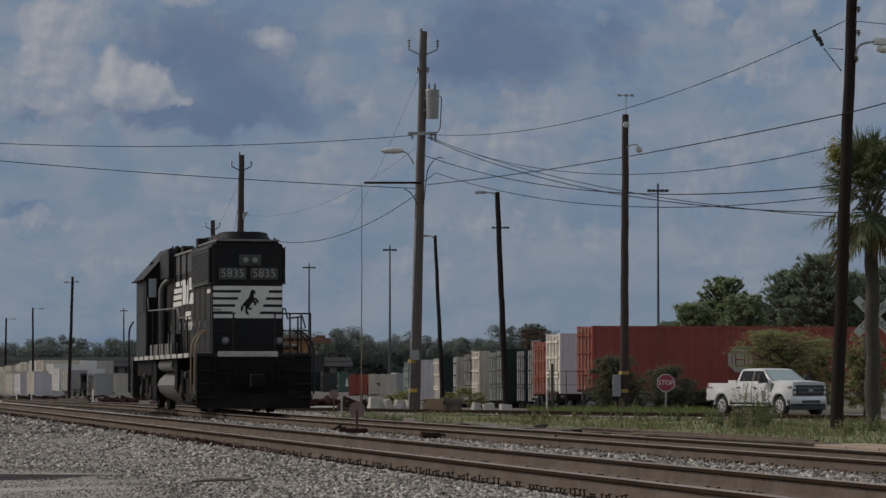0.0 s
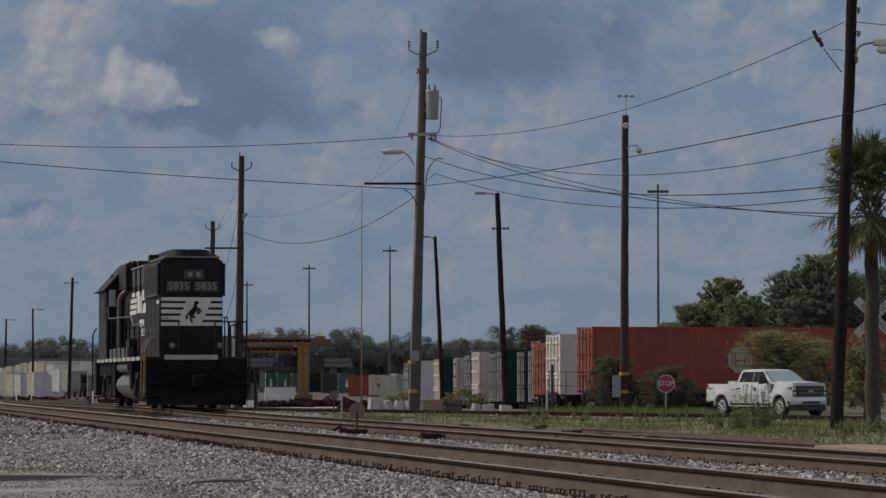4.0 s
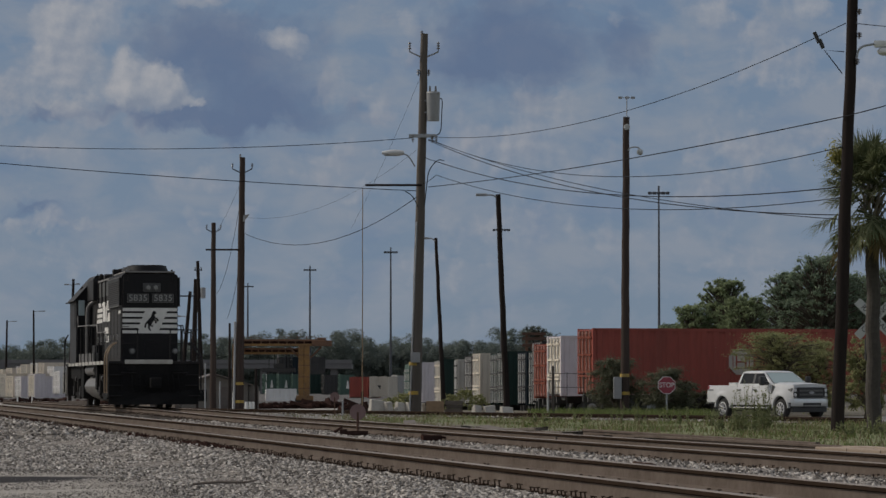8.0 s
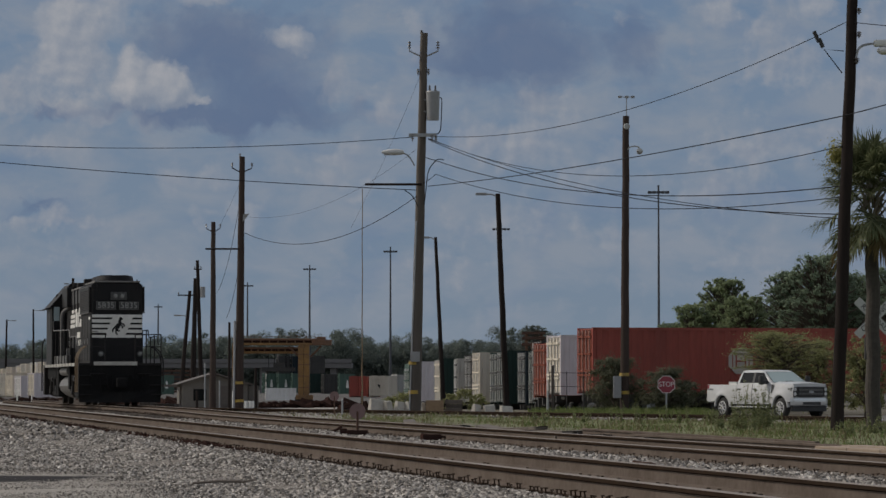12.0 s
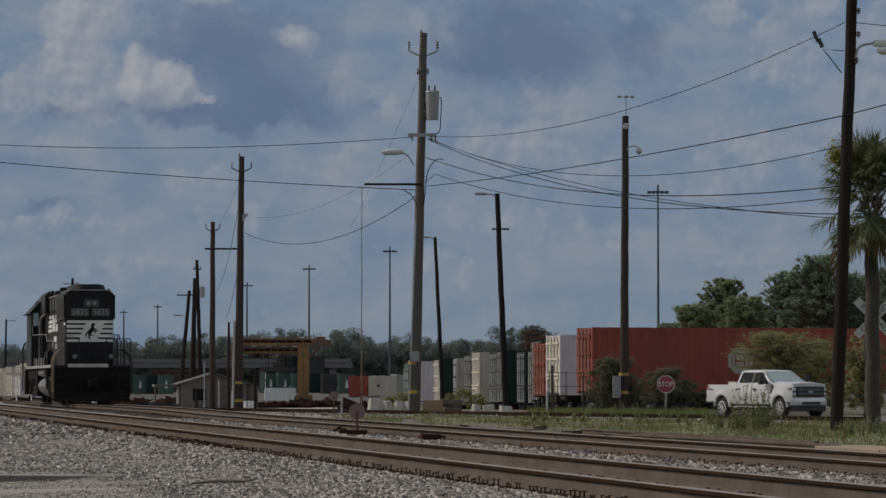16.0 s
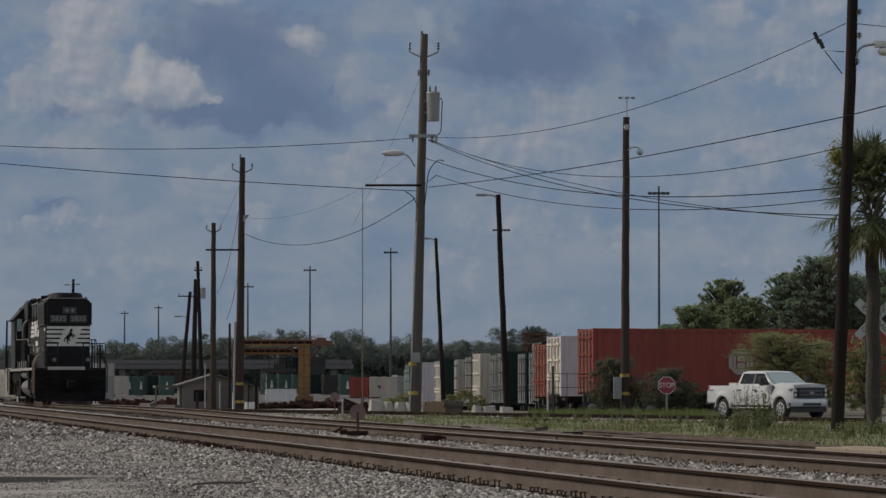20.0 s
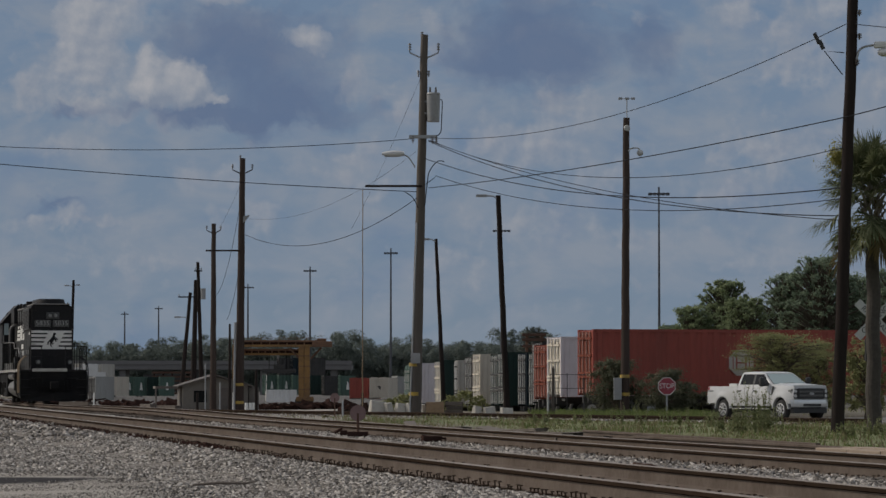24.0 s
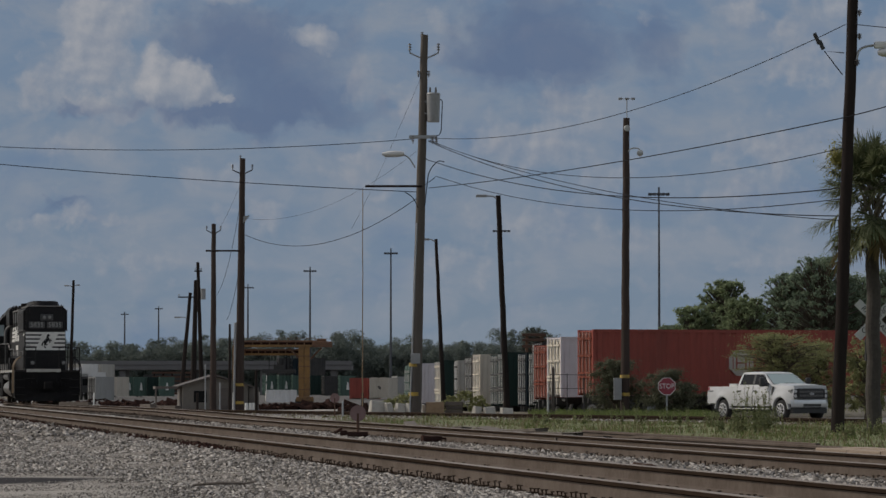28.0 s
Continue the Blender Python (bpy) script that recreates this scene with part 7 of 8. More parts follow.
def pickup(m):
    """y runs forward from the rear bumper at 0, x to the right, z up."""
    t = thing("pickup_truck", m, "white four-door pickup truck parked on the road", "truck")
    rw, fw, wz, wr = 1.32, 5.38, 0.41, 0.41
    tail, nose = 0.24, 6.06

    def foot(y):
        """The body's lower edge: sill, with the wheel openings cut out."""
        low = 0.56 if 0.9 < y < 5.9 else 0.66
        for c in (rw, fw):
            d = abs(y - c)
            if d < 0.53:
                low = max(low, wz + math.sqrt(0.53 ** 2 - d * d))
        return low

    def belt(y):
        if y < 2.27:
            return 1.345
        if y < 4.72:
            return 1.38 + 0.01 * (y - 2.27)
        return 1.425 - 0.05 * ((y - 4.72) / 1.48) ** 2 - (0.1 * ((y - 6.0) / 0.2) ** 2 if y > 6.0 else 0.0)

    def half(y, z):
        w = float(np.interp(z, [0.5, 0.66, 0.9, 1.06, 1.16, 1.3, 1.42], [0.95, 0.985, 1.0, 1.005, 0.985, 0.965, 0.925]))
        for c in (rw, fw):
            d = math.hypot(y - c, z - wz)
            w += 0.045 * math.exp(-((d - 0.57) / 0.085) ** 2) if z > wz else 0.0
        if y > 5.5:
            w -= 0.12 * ((y - 5.5) / 0.6) ** 2
        if y < 0.4:
            w -= 0.03 * ((0.4 - y) / 0.26) ** 2
        return w

    ys = sorted(set([tail, 0.2, 0.3, 0.45, 2.2, 2.27, 2.3, 4.72, 5.95, 6.05, 6.13, nose] + [round(c - 0.53 + 1.06 * i / 18, 4) for c in (rw, fw) for i in range(19)] + [2.6 + 0.35 * i for i in range(6)]))
    for sx in (-1, 1):
        bm = bmesh.new()
        rows = []
        for y in ys:
            lo, hi = foot(y), belt(y)
            rows.append([(sx * half(y, lo + (hi - lo) * f), y, lo + (hi - lo) * f) for f in (0, 0.1, 0.25, 0.42, 0.58, 0.72, 0.84, 0.93, 1.0)])
        skin(bm, rows)
        part("body_side", bm, "truck_white", t, smooth=50)
    # bonnet: two shoulders and a raised middle
    bm = bmesh.new()
    rows = []
    for i in range(13):
        y = 4.66 + (nose - 4.66) * i / 12
        w, z = half(y, belt(y)), belt(y)
        lift = 0.075 * (1 - 0.45 * i / 12)
        rows.append([(w * f, y + 0.04 * (1 - f * f) * (i / 12), z + lift * g) for f, g in ((-1, 0), (-0.88, 0.35), (-0.72, 0.5), (-0.6, 0.95), (-0.3, 1.0), (0, 1.0), (0.3, 1.0), (0.6, 0.95), (0.72, 0.5), (0.88, 0.35), (1, 0))])
    skin(bm, rows)
    part("bonnet", bm, "truck_white", t, smooth=60)
    # nose panel and tailgate
    bm = bmesh.new()
    skin(bm, [[(x * half(nose, z), nose + 0.045 * (1 - x * x), z) for x in (-1, -0.6, -0.2, 0.2, 0.6, 1)] for z in (0.66, 0.9, 1.1, 1.2, belt(nose), belt(nose) + 0.03)])
    part("nose_panel", bm, "truck_white", t, smooth=50)
    bm = bmesh.new()
    box(bm, -0.93, 0.93, tail - 0.02, tail + 0.06, 0.62, 1.345, bevel=0.02)
    part("tailgate", bm, "truck_white", t)
    # load bed
    bm = bmesh.new()
    box(bm, -0.86, 0.86, 0.2, 2.2, 0.8, 0.86)
    box(bm, -0.9, 0.9, 2.2, 2.26, 0.7, 1.34)
    part("bed_liner", bm, "black_plastic", t)
    for sx in (-1, 1):
        bm = bmesh.new()
        box(bm, *sorted((sx * 0.82, sx * 0.955)), 0.24, 2.25, 1.33, 1.365, bevel=0.015)
        part("bed_rail", bm, "truck_white", t)
    bm = bmesh.new()
    box(bm, -0.86, 0.86, 1.6, 2.16, 1.28, 1.46, bevel=0.03)
    box(bm, -0.88, 0.88, 1.58, 2.18, 1.46, 1.485, bevel=0.01)
    part("tool_box", bm, "sign_white", t, "pale tool box across the bed")
    # cab: rings from the belt to the roof, rounded corners
    bm = bmesh.new()
    rings = []
    for z, w, y0, y1, k in ((1.39, 0.935, 2.29, 4.82, 0.06), (1.5, 0.905, 2.31, 4.62, 0.07), (1.8, 0.815, 2.38, 4.14, 0.1), (1.93, 0.765, 2.45, 3.93, 0.13), (1.965, 0.7, 2.56, 3.76, 0.16), (1.982, 0.5, 2.8, 3.5, 0.2), (1.986, 0.2, 3.0, 3.3, 0.1)):
        ring = []
        for cx, cy, a0 in ((w - k, y0 + k, -90), (w - k, y1 - k, 0), (k - w, y1 - k, 90), (k - w, y0 + k, 180)):
            ring += [(cx + k * math.cos(radians(a0 + 30 * j)), cy + k * math.sin(radians(a0 + 30 * j)), z) for j in range(4)]
        rings.append(ring + ring[:1])
    made = skin(bm, rings)
    bm.faces.new(made[-1][:-1])
    bmesh.ops.remove_doubles(bm, verts=bm.verts, dist=0.0005)
    cab = part("cab", bm, "truck_white", t, smooth=50)

    def side_x(z):
        return float(np.interp(z, [1.39, 1.5, 1.8, 1.93], [0.935, 0.905, 0.815, 0.765]))

    for sx in (-1, 1):
        for name, y0, y1, y2, y3 in (("rear_side_window", 2.48, 3.36, 3.36, 2.58), ("front_side_window", 3.5, 4.56, 4.0, 3.5)):
            bm = bmesh.new()
            plate(bm, [(sx * (side_x(z) + 0.008), y, z) for y, z in ((y0, 1.44), (y1, 1.44), (y2, 1.87), (y3, 1.87))], (sx * 0.02, 0, 0))
            part(name, bm, "dark_glass", cab, "dark tinted side window")
        bm = bmesh.new()
        plate(bm, [(sx * (side_x(z) + 0.006), y, z) for y, z in ((3.36, 1.43), (3.5, 1.43), (3.5, 1.875), (3.36, 1.875))], (sx * 0.02, 0, 0))
        part("pillar_trim", bm, "black_plastic", cab)
    wind = lambda z: float(np.interp(z, [1.39, 1.5, 1.8, 1.93], [4.82, 4.62, 4.14, 3.93]))
    for name, grow, push, mat in (("windshield_seal", 0.03, 0.004, "black_plastic"), ("windshield", 0.0, 0.01, "sky_glass")):
        bm = bmesh.new()
        rows = []
        for z in (1.46 - grow * 0.5, 1.6, 1.75, 1.885 + grow * 0.5):
            w = side_x(z) - 0.115 + grow
            rows.append([(w * f, wind(z) + push + 0.035 * (1 - f * f), z + push) for f in (-1, -0.5, 0, 0.5, 1)])
        skin(bm, rows)
        part(name, bm, mat, cab, smooth=60)
    bm = bmesh.new()
    plate(bm, [(-0.68, 2.318, 1.48), (0.68, 2.318, 1.48), (0.62, 2.39, 1.84), (-0.62, 2.39, 1.84)], (0, -0.02, 0))
    part("rear_window", bm, "dark_glass", cab)
    for sx in (-1, 1):
        bm = bmesh.new()
        pipe(bm, [(sx * 0.42, wind(1.47) + 0.06, 1.475), (sx * 0.05, wind(1.5) + 0.055, 1.52)], 0.012, 5)
        part("wiper", bm, "black_plastic", cab)
    # doors: shut lines, handles, mirrors, vents
    for sx in (-1, 1):
        for y0, y1 in ((2.36, 3.42), (3.46, 4.66)):
            bm = bmesh.new()
            zs = (0.6, 0.66, 0.9, 1.06, 1.16, 1.3, 1.4)
            rows = []
            for y in (y0, 0.5 * (y0 + y1), y1):
                rows.append([(sx * (half(y, max(z, 0.6)) + 0.006), y, z) for z in zs])
            skin(bm, rows)
            door = part("door", bm, "truck_white", t, smooth=50)
            for y in (y0 - 0.014, y1):
                bm = bmesh.new()
                for za, zb in zip(zs, zs[1:]):
                    plate(bm, [(sx * (half(y, max(z, 0.6)) + 0.007), yy, z) for yy, z in ((y, za), (y + 0.014, za), (y + 0.014, zb), (y, zb))], (sx * 0.01, 0, 0))
                part("shut_line", bm, "soot_dark", door)
            bm = bmesh.new()
            x = half(y0, 1.17)
            box(bm, *sorted((sx * (x + 0.004), sx * (x + 0.035))), y0 + 0.06, y0 + 0.29, 1.15, 1.205, bevel=0.012)
            part("handle", bm, "black_plastic", door, "black door handle")
        bm = bmesh.new()
        box(bm, *sorted((sx * 0.93, sx * 1.09)), 2.0, 4.7, 0.42, 0.475, bevel=0.015)
        part("running_board", bm, "chrome", t, "bright metal running board")
        bm = bmesh.new()
        box(bm, *sorted((sx * 1.07, sx * 1.3)), 4.3, 4.44, 1.36, 1.74, bevel=0.05)
        pipe(bm, [(sx * 0.9, 4.45, 1.5), (sx * 1.1, 4.4, 1.5)], 0.035, 8)
        pipe(bm, [(sx * 0.92, 4.47, 1.4), (sx * 1.1, 4.4, 1.42)], 0.03, 8)
        part("mirror", bm, "black_plastic", t, "large black towing mirror", smooth=50)
        bm = bmesh.new()
        x = half(4.86, 1.15)
        plate(bm, [(sx * (x + 0.004), 4.8, 1.38), (sx * (x + 0.016), 4.98, 1.36), (sx * (x + 0.03), 4.84, 1.02), (sx * (x + 0.03), 4.78, 1.02)], (sx * 0.012, 0, 0))
        part("fender_vent", bm, "soot_dark", t, "dark fender vent")
        bm = bmesh.new()
        for a in range(3):
            box(bm, *sorted((sx * 0.99, sx * 1.004)), 0.26 + a * 0.14, 0.36 + a * 0.14, 1.14, 1.21)
        part("badge", bm, "grey_can", t, "small grey badge bars")
        bm = bmesh.new()
        box(bm, *sorted((sx * 0.82, sx * 0.975)), tail - 0.03, tail + 0.1, 0.92, 1.34, bevel=0.025)
        part("tail_light", bm, "stop_red", t, "red tail light")
        for cy in (rw, fw):
            bm = bmesh.new()
            ring = arc(cy, wz, 0.56, 4, 176, 14)
            prism(bm, ring + arc(cy, wz, 0.515, 176, 4, 14), "x", sx * 0.9, sx * 1.02)
            part("arch_lip", bm, "truck_white", t, smooth=40)
    # wheels
    for cy in (rw, fw):
        for sx in (-1, 1):
            bm = bmesh.new()
            rod(bm, (sx * 0.72, cy, wz), (sx * 0.99, cy, wz), wr, wr, 32)
            bmesh.ops.bevel(bm, geom=[e for e in bm.edges if abs(e.verts[0].co.x - e.verts[1].co.x) < 0.01], offset=0.05, segments=3, affect="EDGES")
            wheel = part("wheel", bm, "rubber", t, smooth=40)
            bm = bmesh.new()
            rod(bm, (sx * 0.97, cy, wz), (sx * 0.996, cy, wz), 0.265, 0.25, 28)
            part("rim", bm, "soot_dark", wheel, "dark wheel dish", smooth=40)
            bm = bmesh.new()
            for a in range(28):
                a0, a1 = a * math.pi / 14, (a + 1) * math.pi / 14
                pts = [(sx * (0.99 + 0.014 * (r < 0.25)), cy + r * math.cos(b), wz + r * math.sin(b)) for b, r in ((a0, 0.235), (a1, 0.235), (a1, 0.27), (a0, 0.27))]
                put(bm, pts, [(0, 1, 2, 3)])
            part("rim_ring", bm, "silver_trim", wheel, "bright rim flange")
            for a in range(8):
                c, s = math.cos(a * 0.7854 + 0.2), math.sin(a * 0.7854 + 0.2)
                bm = bmesh.new()
                pipe(bm, [(sx * 1.004, cy + 0.06 * c, wz + 0.06 * s), (sx * 1.0, cy + 0.245 * c, wz + 0.245 * s)], 0.024, 6)
                part("spoke", bm, "silver_trim", wheel)
            bm = bmesh.new()
            rod(bm, (sx * 0.99, cy, wz), (sx * 1.03, cy, wz), 0.075, 0.06, 14)
            part("hub", bm, "chrome", wheel, smooth=40)
    bm = bmesh.new()
    box(bm, -0.7, 0.7, 0.3, 5.9, 0.32, 0.7, bevel=0.03)
    part("chassis", bm, "soot_dark", t)
    bm = bmesh.new()
    box(bm, -0.9, 0.9, 2.1, 4.72, 0.5, 0.62)
    part("floor_pan", bm, "soot_dark", t)
    for cy in (rw, fw):
        bm = bmesh.new()
        ring = arc(cy, wz, 0.525, 0, 180, 12)
        skin(bm, [[(-0.93, y, z) for y, z in ring], [(0.93, y, z) for y, z in ring]])
        box(bm, -0.7, 0.7, cy - 0.45, cy + 0.45, 0.5, 0.9)
        part("wheel_well", bm, "soot_dark", t)
    # front: bumper, grille, lamps
    bm = bmesh.new()
    skin(bm, [[(x * 0.95, 5.97 + d + 0.2 * (1 - (x / 1.0) ** 4), z) for x in (-1.0, -0.97, -0.9, -0.75, -0.5, -0.2, 0.2, 0.5, 0.75, 0.9, 0.97, 1.0)] for z, d in ((0.5, -0.02), (0.52, 0.05), (0.6, 0.07), (0.74, 0.07), (0.82, 0.05), (0.84, -0.04))])
    part("front_bumper", bm, "bumper_chrome", t, "bright chrome front bumper", smooth=40)
    bm = bmesh.new()
    box(bm, -0.45, 0.45, 6.2, 6.25, 0.55, 0.66, bevel=0.01)
    box(bm, -0.86, 0.86, 5.9, 6.1, 0.27, 0.5, bevel=0.03)
    part("air_dam", bm, "black_plastic", t, "black air dam")
    bm = bmesh.new()
    box(bm, -0.64, 0.64, 6.04, 6.17, 0.86, 1.29, bevel=0.04)
    grille = part("grille", bm, "black_plastic", t, "black grille with bright bars")
    for z, h in ((0.99, 0.035), (1.15, 0.035)):
        bm = bmesh.new()
        box(bm, -0.6, 0.6, 6.155, 6.2, z - h, z + h, bevel=0.015)
        part("grille_bar", bm, "tank_grey", grille)
    bm = bmesh.new()
    prism(bm, [(0.12 * math.cos(a * math.pi / 8), 1.07 + 0.055 * math.sin(a * math.pi / 8)) for a in range(16)], "y", 6.19, 6.215)
    part("emblem", bm, "galv", grille, "plain oval emblem")
    for sx in (-1, 1):
        bm = bmesh.new()
        plate(bm, [(sx * 0.64, 6.165, 0.88), (sx * 0.87, 6.1, 0.88), (sx * 0.89, 6.06, 1.25), (sx * 0.66, 6.165, 1.27)], (0, 0.16, 0))
        lamp = part("headlight", bm, "soot_dark", t, "tall headlight with a clear lens")
        for z in (0.98, 1.17):
            bm = bmesh.new()
            rod(bm, (sx * 0.77, 6.125, z), (sx * 0.77, 6.15, z), 0.075, 0.06, 14)
            part("lens", bm, "silver_trim", lamp, smooth=40)
        bm = bmesh.new()
        plate(bm, [(sx * 0.895, 6.06, 0.9), (sx * 0.935, 5.92, 0.92), (sx * 0.945, 5.85, 1.22), (sx * 0.91, 6.03, 1.23)], (sx * 0.04, 0, 0))
        part("side_marker", bm, "lens", lamp)
        bm = bmesh.new()
        pipe(bm, [(sx * 0.4, 6.1, 0.47), (sx * 0.4, 6.26, 0.5), (sx * 0.4, 6.1, 0.55)], 0.018, 6)
        part("tow_hook", bm, "black_plastic", t)
    bm = bmesh.new()
    box(bm, -0.93, 0.93, 0.06, 0.28, 0.6, 0.8, bevel=0.04)
    part("rear_bumper", bm, "chrome", t, smooth=40)
    bm = bmesh.new()
    box(bm, -0.15, 0.15, 0.048, 0.058, 0.64, 0.74)
    part("plate", bm, "sign_white", t)
    return t


TRUCK_HEAD = 210.6
pickup(Matrix.Translation((11.92, 142.1, -0.095)) @ Matrix.Rotation(radians(TRUCK_HEAD), 4, "Z"))


# ---- signs ----
def stop_sign():
    s = thing("stop_sign", pose(9.42, 141, -0.05), "red octagonal stop sign on a steel post", "road sign")
    bm = bmesh.new()
    box(bm, -0.035, 0.035, 0.02, 0.07, 0, 1.61 + 0.05)
    part("post", bm, "galv", s)
    r = 0.365 / math.cos(math.pi / 8)
    zc = 1.28 + 0.05
    for name, k, y0, y1, mat in (("rim", 1.0, -0.002, 0.006, "sign_white"), ("face", 0.93, -0.008, -0.002, "stop_red")):
        bm = bmesh.new()
        prism(bm, [(r * k * math.cos(a), r * k * math.sin(a)) for a in [math.pi / 8 + i * math.pi / 4 for i in range(8)]], "y", y0, y1)
        face = part(name, bm, mat, s, at=pose(0, 0, zc))
    part("words", lettering("STOP", 0.3), "sign_white", s, "white letters", at=pose(0, -0.013, zc) @ Matrix.Diagonal((0.88, 1, 1, 1)))


stop_sign()


def crossbuck():
    y = 90
    s = thing("crossbuck_sign", pose(11.64, y, 0.1), "white crossed railroad crossing sign on a post", "road sign")
    bm = bmesh.new()
    rod(bm, (0, 0.06, 0), (0, 0.06, 3.69), 0.06)
    part("post", bm, "galv", s)
    zc = 3.08 - 0.1
    for turn, words, dy in ((45, "CROSSING", 0.0), (-45, "RAILROAD", 0.012)):
        bm = bmesh.new()
        box(bm, -0.68, 0.68, -0.005 - dy, 0.005 - dy, -0.115, 0.115)
        m = pose(0, 0, zc) @ Matrix.Rotation(radians(-turn), 4, "Y")
        blade = part("blade", bm, "sign_shaded", s, at=m)
        part("words", lettering(words, 0.2), "soot_dark", blade, "black letters", at=pose(0, -0.009 - dy, 0))
    bm = bmesh.new()
    box(bm, -0.28, -0.12, -0.1, 0.05, 1.86, 2.47, bevel=0.02)
    part("bell_box", bm, "soot_dark", s)


crossbuck()


def switch_stand(x, y, z, h, r, label):
    s = thing("switch_stand", pose(x, y, z), label, "switch stand", "switch stands")
    bm = bmesh.new()
    rod(bm, (0, 0, 0), (0, 0, h - r), 0.025)
    part("spindle", bm, "rust", s)
    bm = bmesh.new()
    rod(bm, (0, -0.012, h - r), (0, 0.012, h - r), r, r, 18)
    part("target", bm, "target_red", s, "rusty round target", smooth=30)
    bm = bmesh.new()
    box(bm, -0.2, 0.2, -0.14, 0.14, 0.0, 0.09, bevel=0.02)
    box(bm, -0.34, -0.2, -0.05, 0.05, 0.02, 0.12, bevel=0.02)
    rod(bm, (-0.45, 0, 0.06), (-0.3, 0.0, 0.16), 0.025)
    part("base", bm, "rust_dirt", s)
    bm = bmesh.new()
    rod(bm, (0.1, 0, 0.05), (0.1, 1.4, 0.05), 0.02)
    part("throw_rod", bm, "rust", s)


switch_stand(-1.65, 64, 0.33, 0.93 - 0.33, 0.155, "low rusty switch stand with round target beside the rails")
switch_stand(-3.86, 118, 0.1, 1.04 - 0.1, 0.17, "dark rusty switch stand with round target by the siding")
for x, y, w, h, mat in ((-0.22, 58.5, 0.34, 0.13, "rust_dirt"), (2.20, 37, 0.2, 0.1, "rust")):
    t = thing("switch_box", pose(x, y, float(land(x, y)), 0, 0, 12), "small dark iron switch fitting on the ballast", "switch fitting")
    bm = bmesh.new()
    box(bm, -w / 2, w / 2, -0.12, 0.12, 0, h, bevel=0.02)
    part("housing", bm, mat, t)
    bm = bmesh.new()
    rod(bm, (-w / 2, 0, h), (w * 0.9, 0.1, h * 0.6), 0.02)
    part("lever", bm, mat, t)

# reddish debris beside the rail, boxed as a low lump; a fallen stick
bm = bmesh.new()
box(bm, -0.25, 0.25, -0.3, 0.3, 0, 0.1, bevel=0.03)
box(bm, -0.1, 0.2, 0.3, 0.7, 0, 0.06, bevel=0.02)
o = tagged(part("switch_cover", bm, "old_red"), "low dark red debris beside the rail", "switch cover")
o.location = (-7.73, 74, float(land(-7.73, 74)))
bm = bmesh.new()
pipe(bm, [(-0.3, 0, 0.03), (-0.05, 0.03, 0.05), (0.2, 0.06, 0.045), (0.33, 0.1, 0.06)], [0.012, 0.016, 0.013, 0.006], 6)
o = tagged(part("stick", bm, "tie_wood", smooth=50), "dry brown stick lying on the gravel", "stick")
o.location = (-2.18, 33, float(land(-2.18, 33)) + 0.02)
# tan crossing panels outside the loco track, near the road
pl = thing("crossing_panel", track_pose(LOCO_Q + 1.0, 34.5, 0.0), "tan weathered timber crossing panels beside the rail", "crossing")
edge = random.Random(3)
for row in range(2):
    for i in range(7):
        bm = bmesh.new()
        box(bm, row * 0.36, row * 0.36 + 0.34, i * 1.32, i * 1.32 + 1.29, 0.24, 0.505 + edge.uniform(-0.012, 0.01), bevel=0.015)
        part("panel", bm, "crossing_tan", pl)
# spare rails and rotten planks strewn on the far side of the track
for i in range(2):
    bm = bmesh.new()
    prism(bm, RAIL, "y", 0, 12 + 3 * i)
    o = tagged(part("spare_rail", bm, "rail_side"), "rusty spare rail lying beside the track", "rail", "spare rails")
    q = 7.0 + 0.7 * i
    o.matrix_basis = track_pose(q, 44 + i * 5, float(land(on_track(q, 48), 48)) + 0.01) @ Matrix.Rotation(radians(1.2 - i * 1.6), 4, "Z")
PLANKS = []
for i in range(3):
    bm = bmesh.new()
    w, ln = 0.1 + 0.02 * i, 1.1 + 0.5 * i
    box(bm, -w, w, -ln, ln, 0.0, 0.045 + 0.015 * i, bevel=0.012)
    for v in bm.verts:
        v.co += Vector((edge.uniform(-0.012, 0.012), edge.uniform(-0.05, 0.05), edge.uniform(-0.008, 0.008)))
    PLANKS.append(finish(bm))
    PLANKS[-1].materials.append(M["grey_plank"])
for i in range(46):
    y = 44.5 + 38 * (i / 45) ** 1.2 + edge.uniform(-0.5, 0.5)
    q = LOCO_Q + edge.uniform(1.25, 3.1)
    o = tagged(new("plank", PLANKS[i % 3]), "grey rotten plank lying in the weeds beside the track", "plank", "loose planks")
    o.matrix_basis = track_pose(q, y, float(land(on_track(q, y), y)) + edge.uniform(0.0, 0.03)) @ pose(0, 0, 0, edge.uniform(-2, 2), edge.uniform(-6, 6), edge.uniform(-12, 12))


# ---- barriers, boxes and posts beside the siding ----
def barrier(x, y, z, w, h, turn, tilt=0.0):
    b = thing("concrete_barrier", pose(x, y, z, 0, tilt, turn), "weathered grey concrete barrier block", "barrier", "concrete barriers")
    bm = bmesh.new()
    prism(bm, [(-0.3, 0), (0.3, 0), (0.3, h * 0.1), (0.16, h * 0.4), (0.1, h), (-0.1, h), (-0.16, h * 0.4), (-0.3, h * 0.1)], "x", -w / 2, w / 2)
    bmesh.ops.bevel(bm, geom=list(bm.edges), offset=0.015, segments=1, affect="EDGES")
    part("block", bm, "concrete", b)


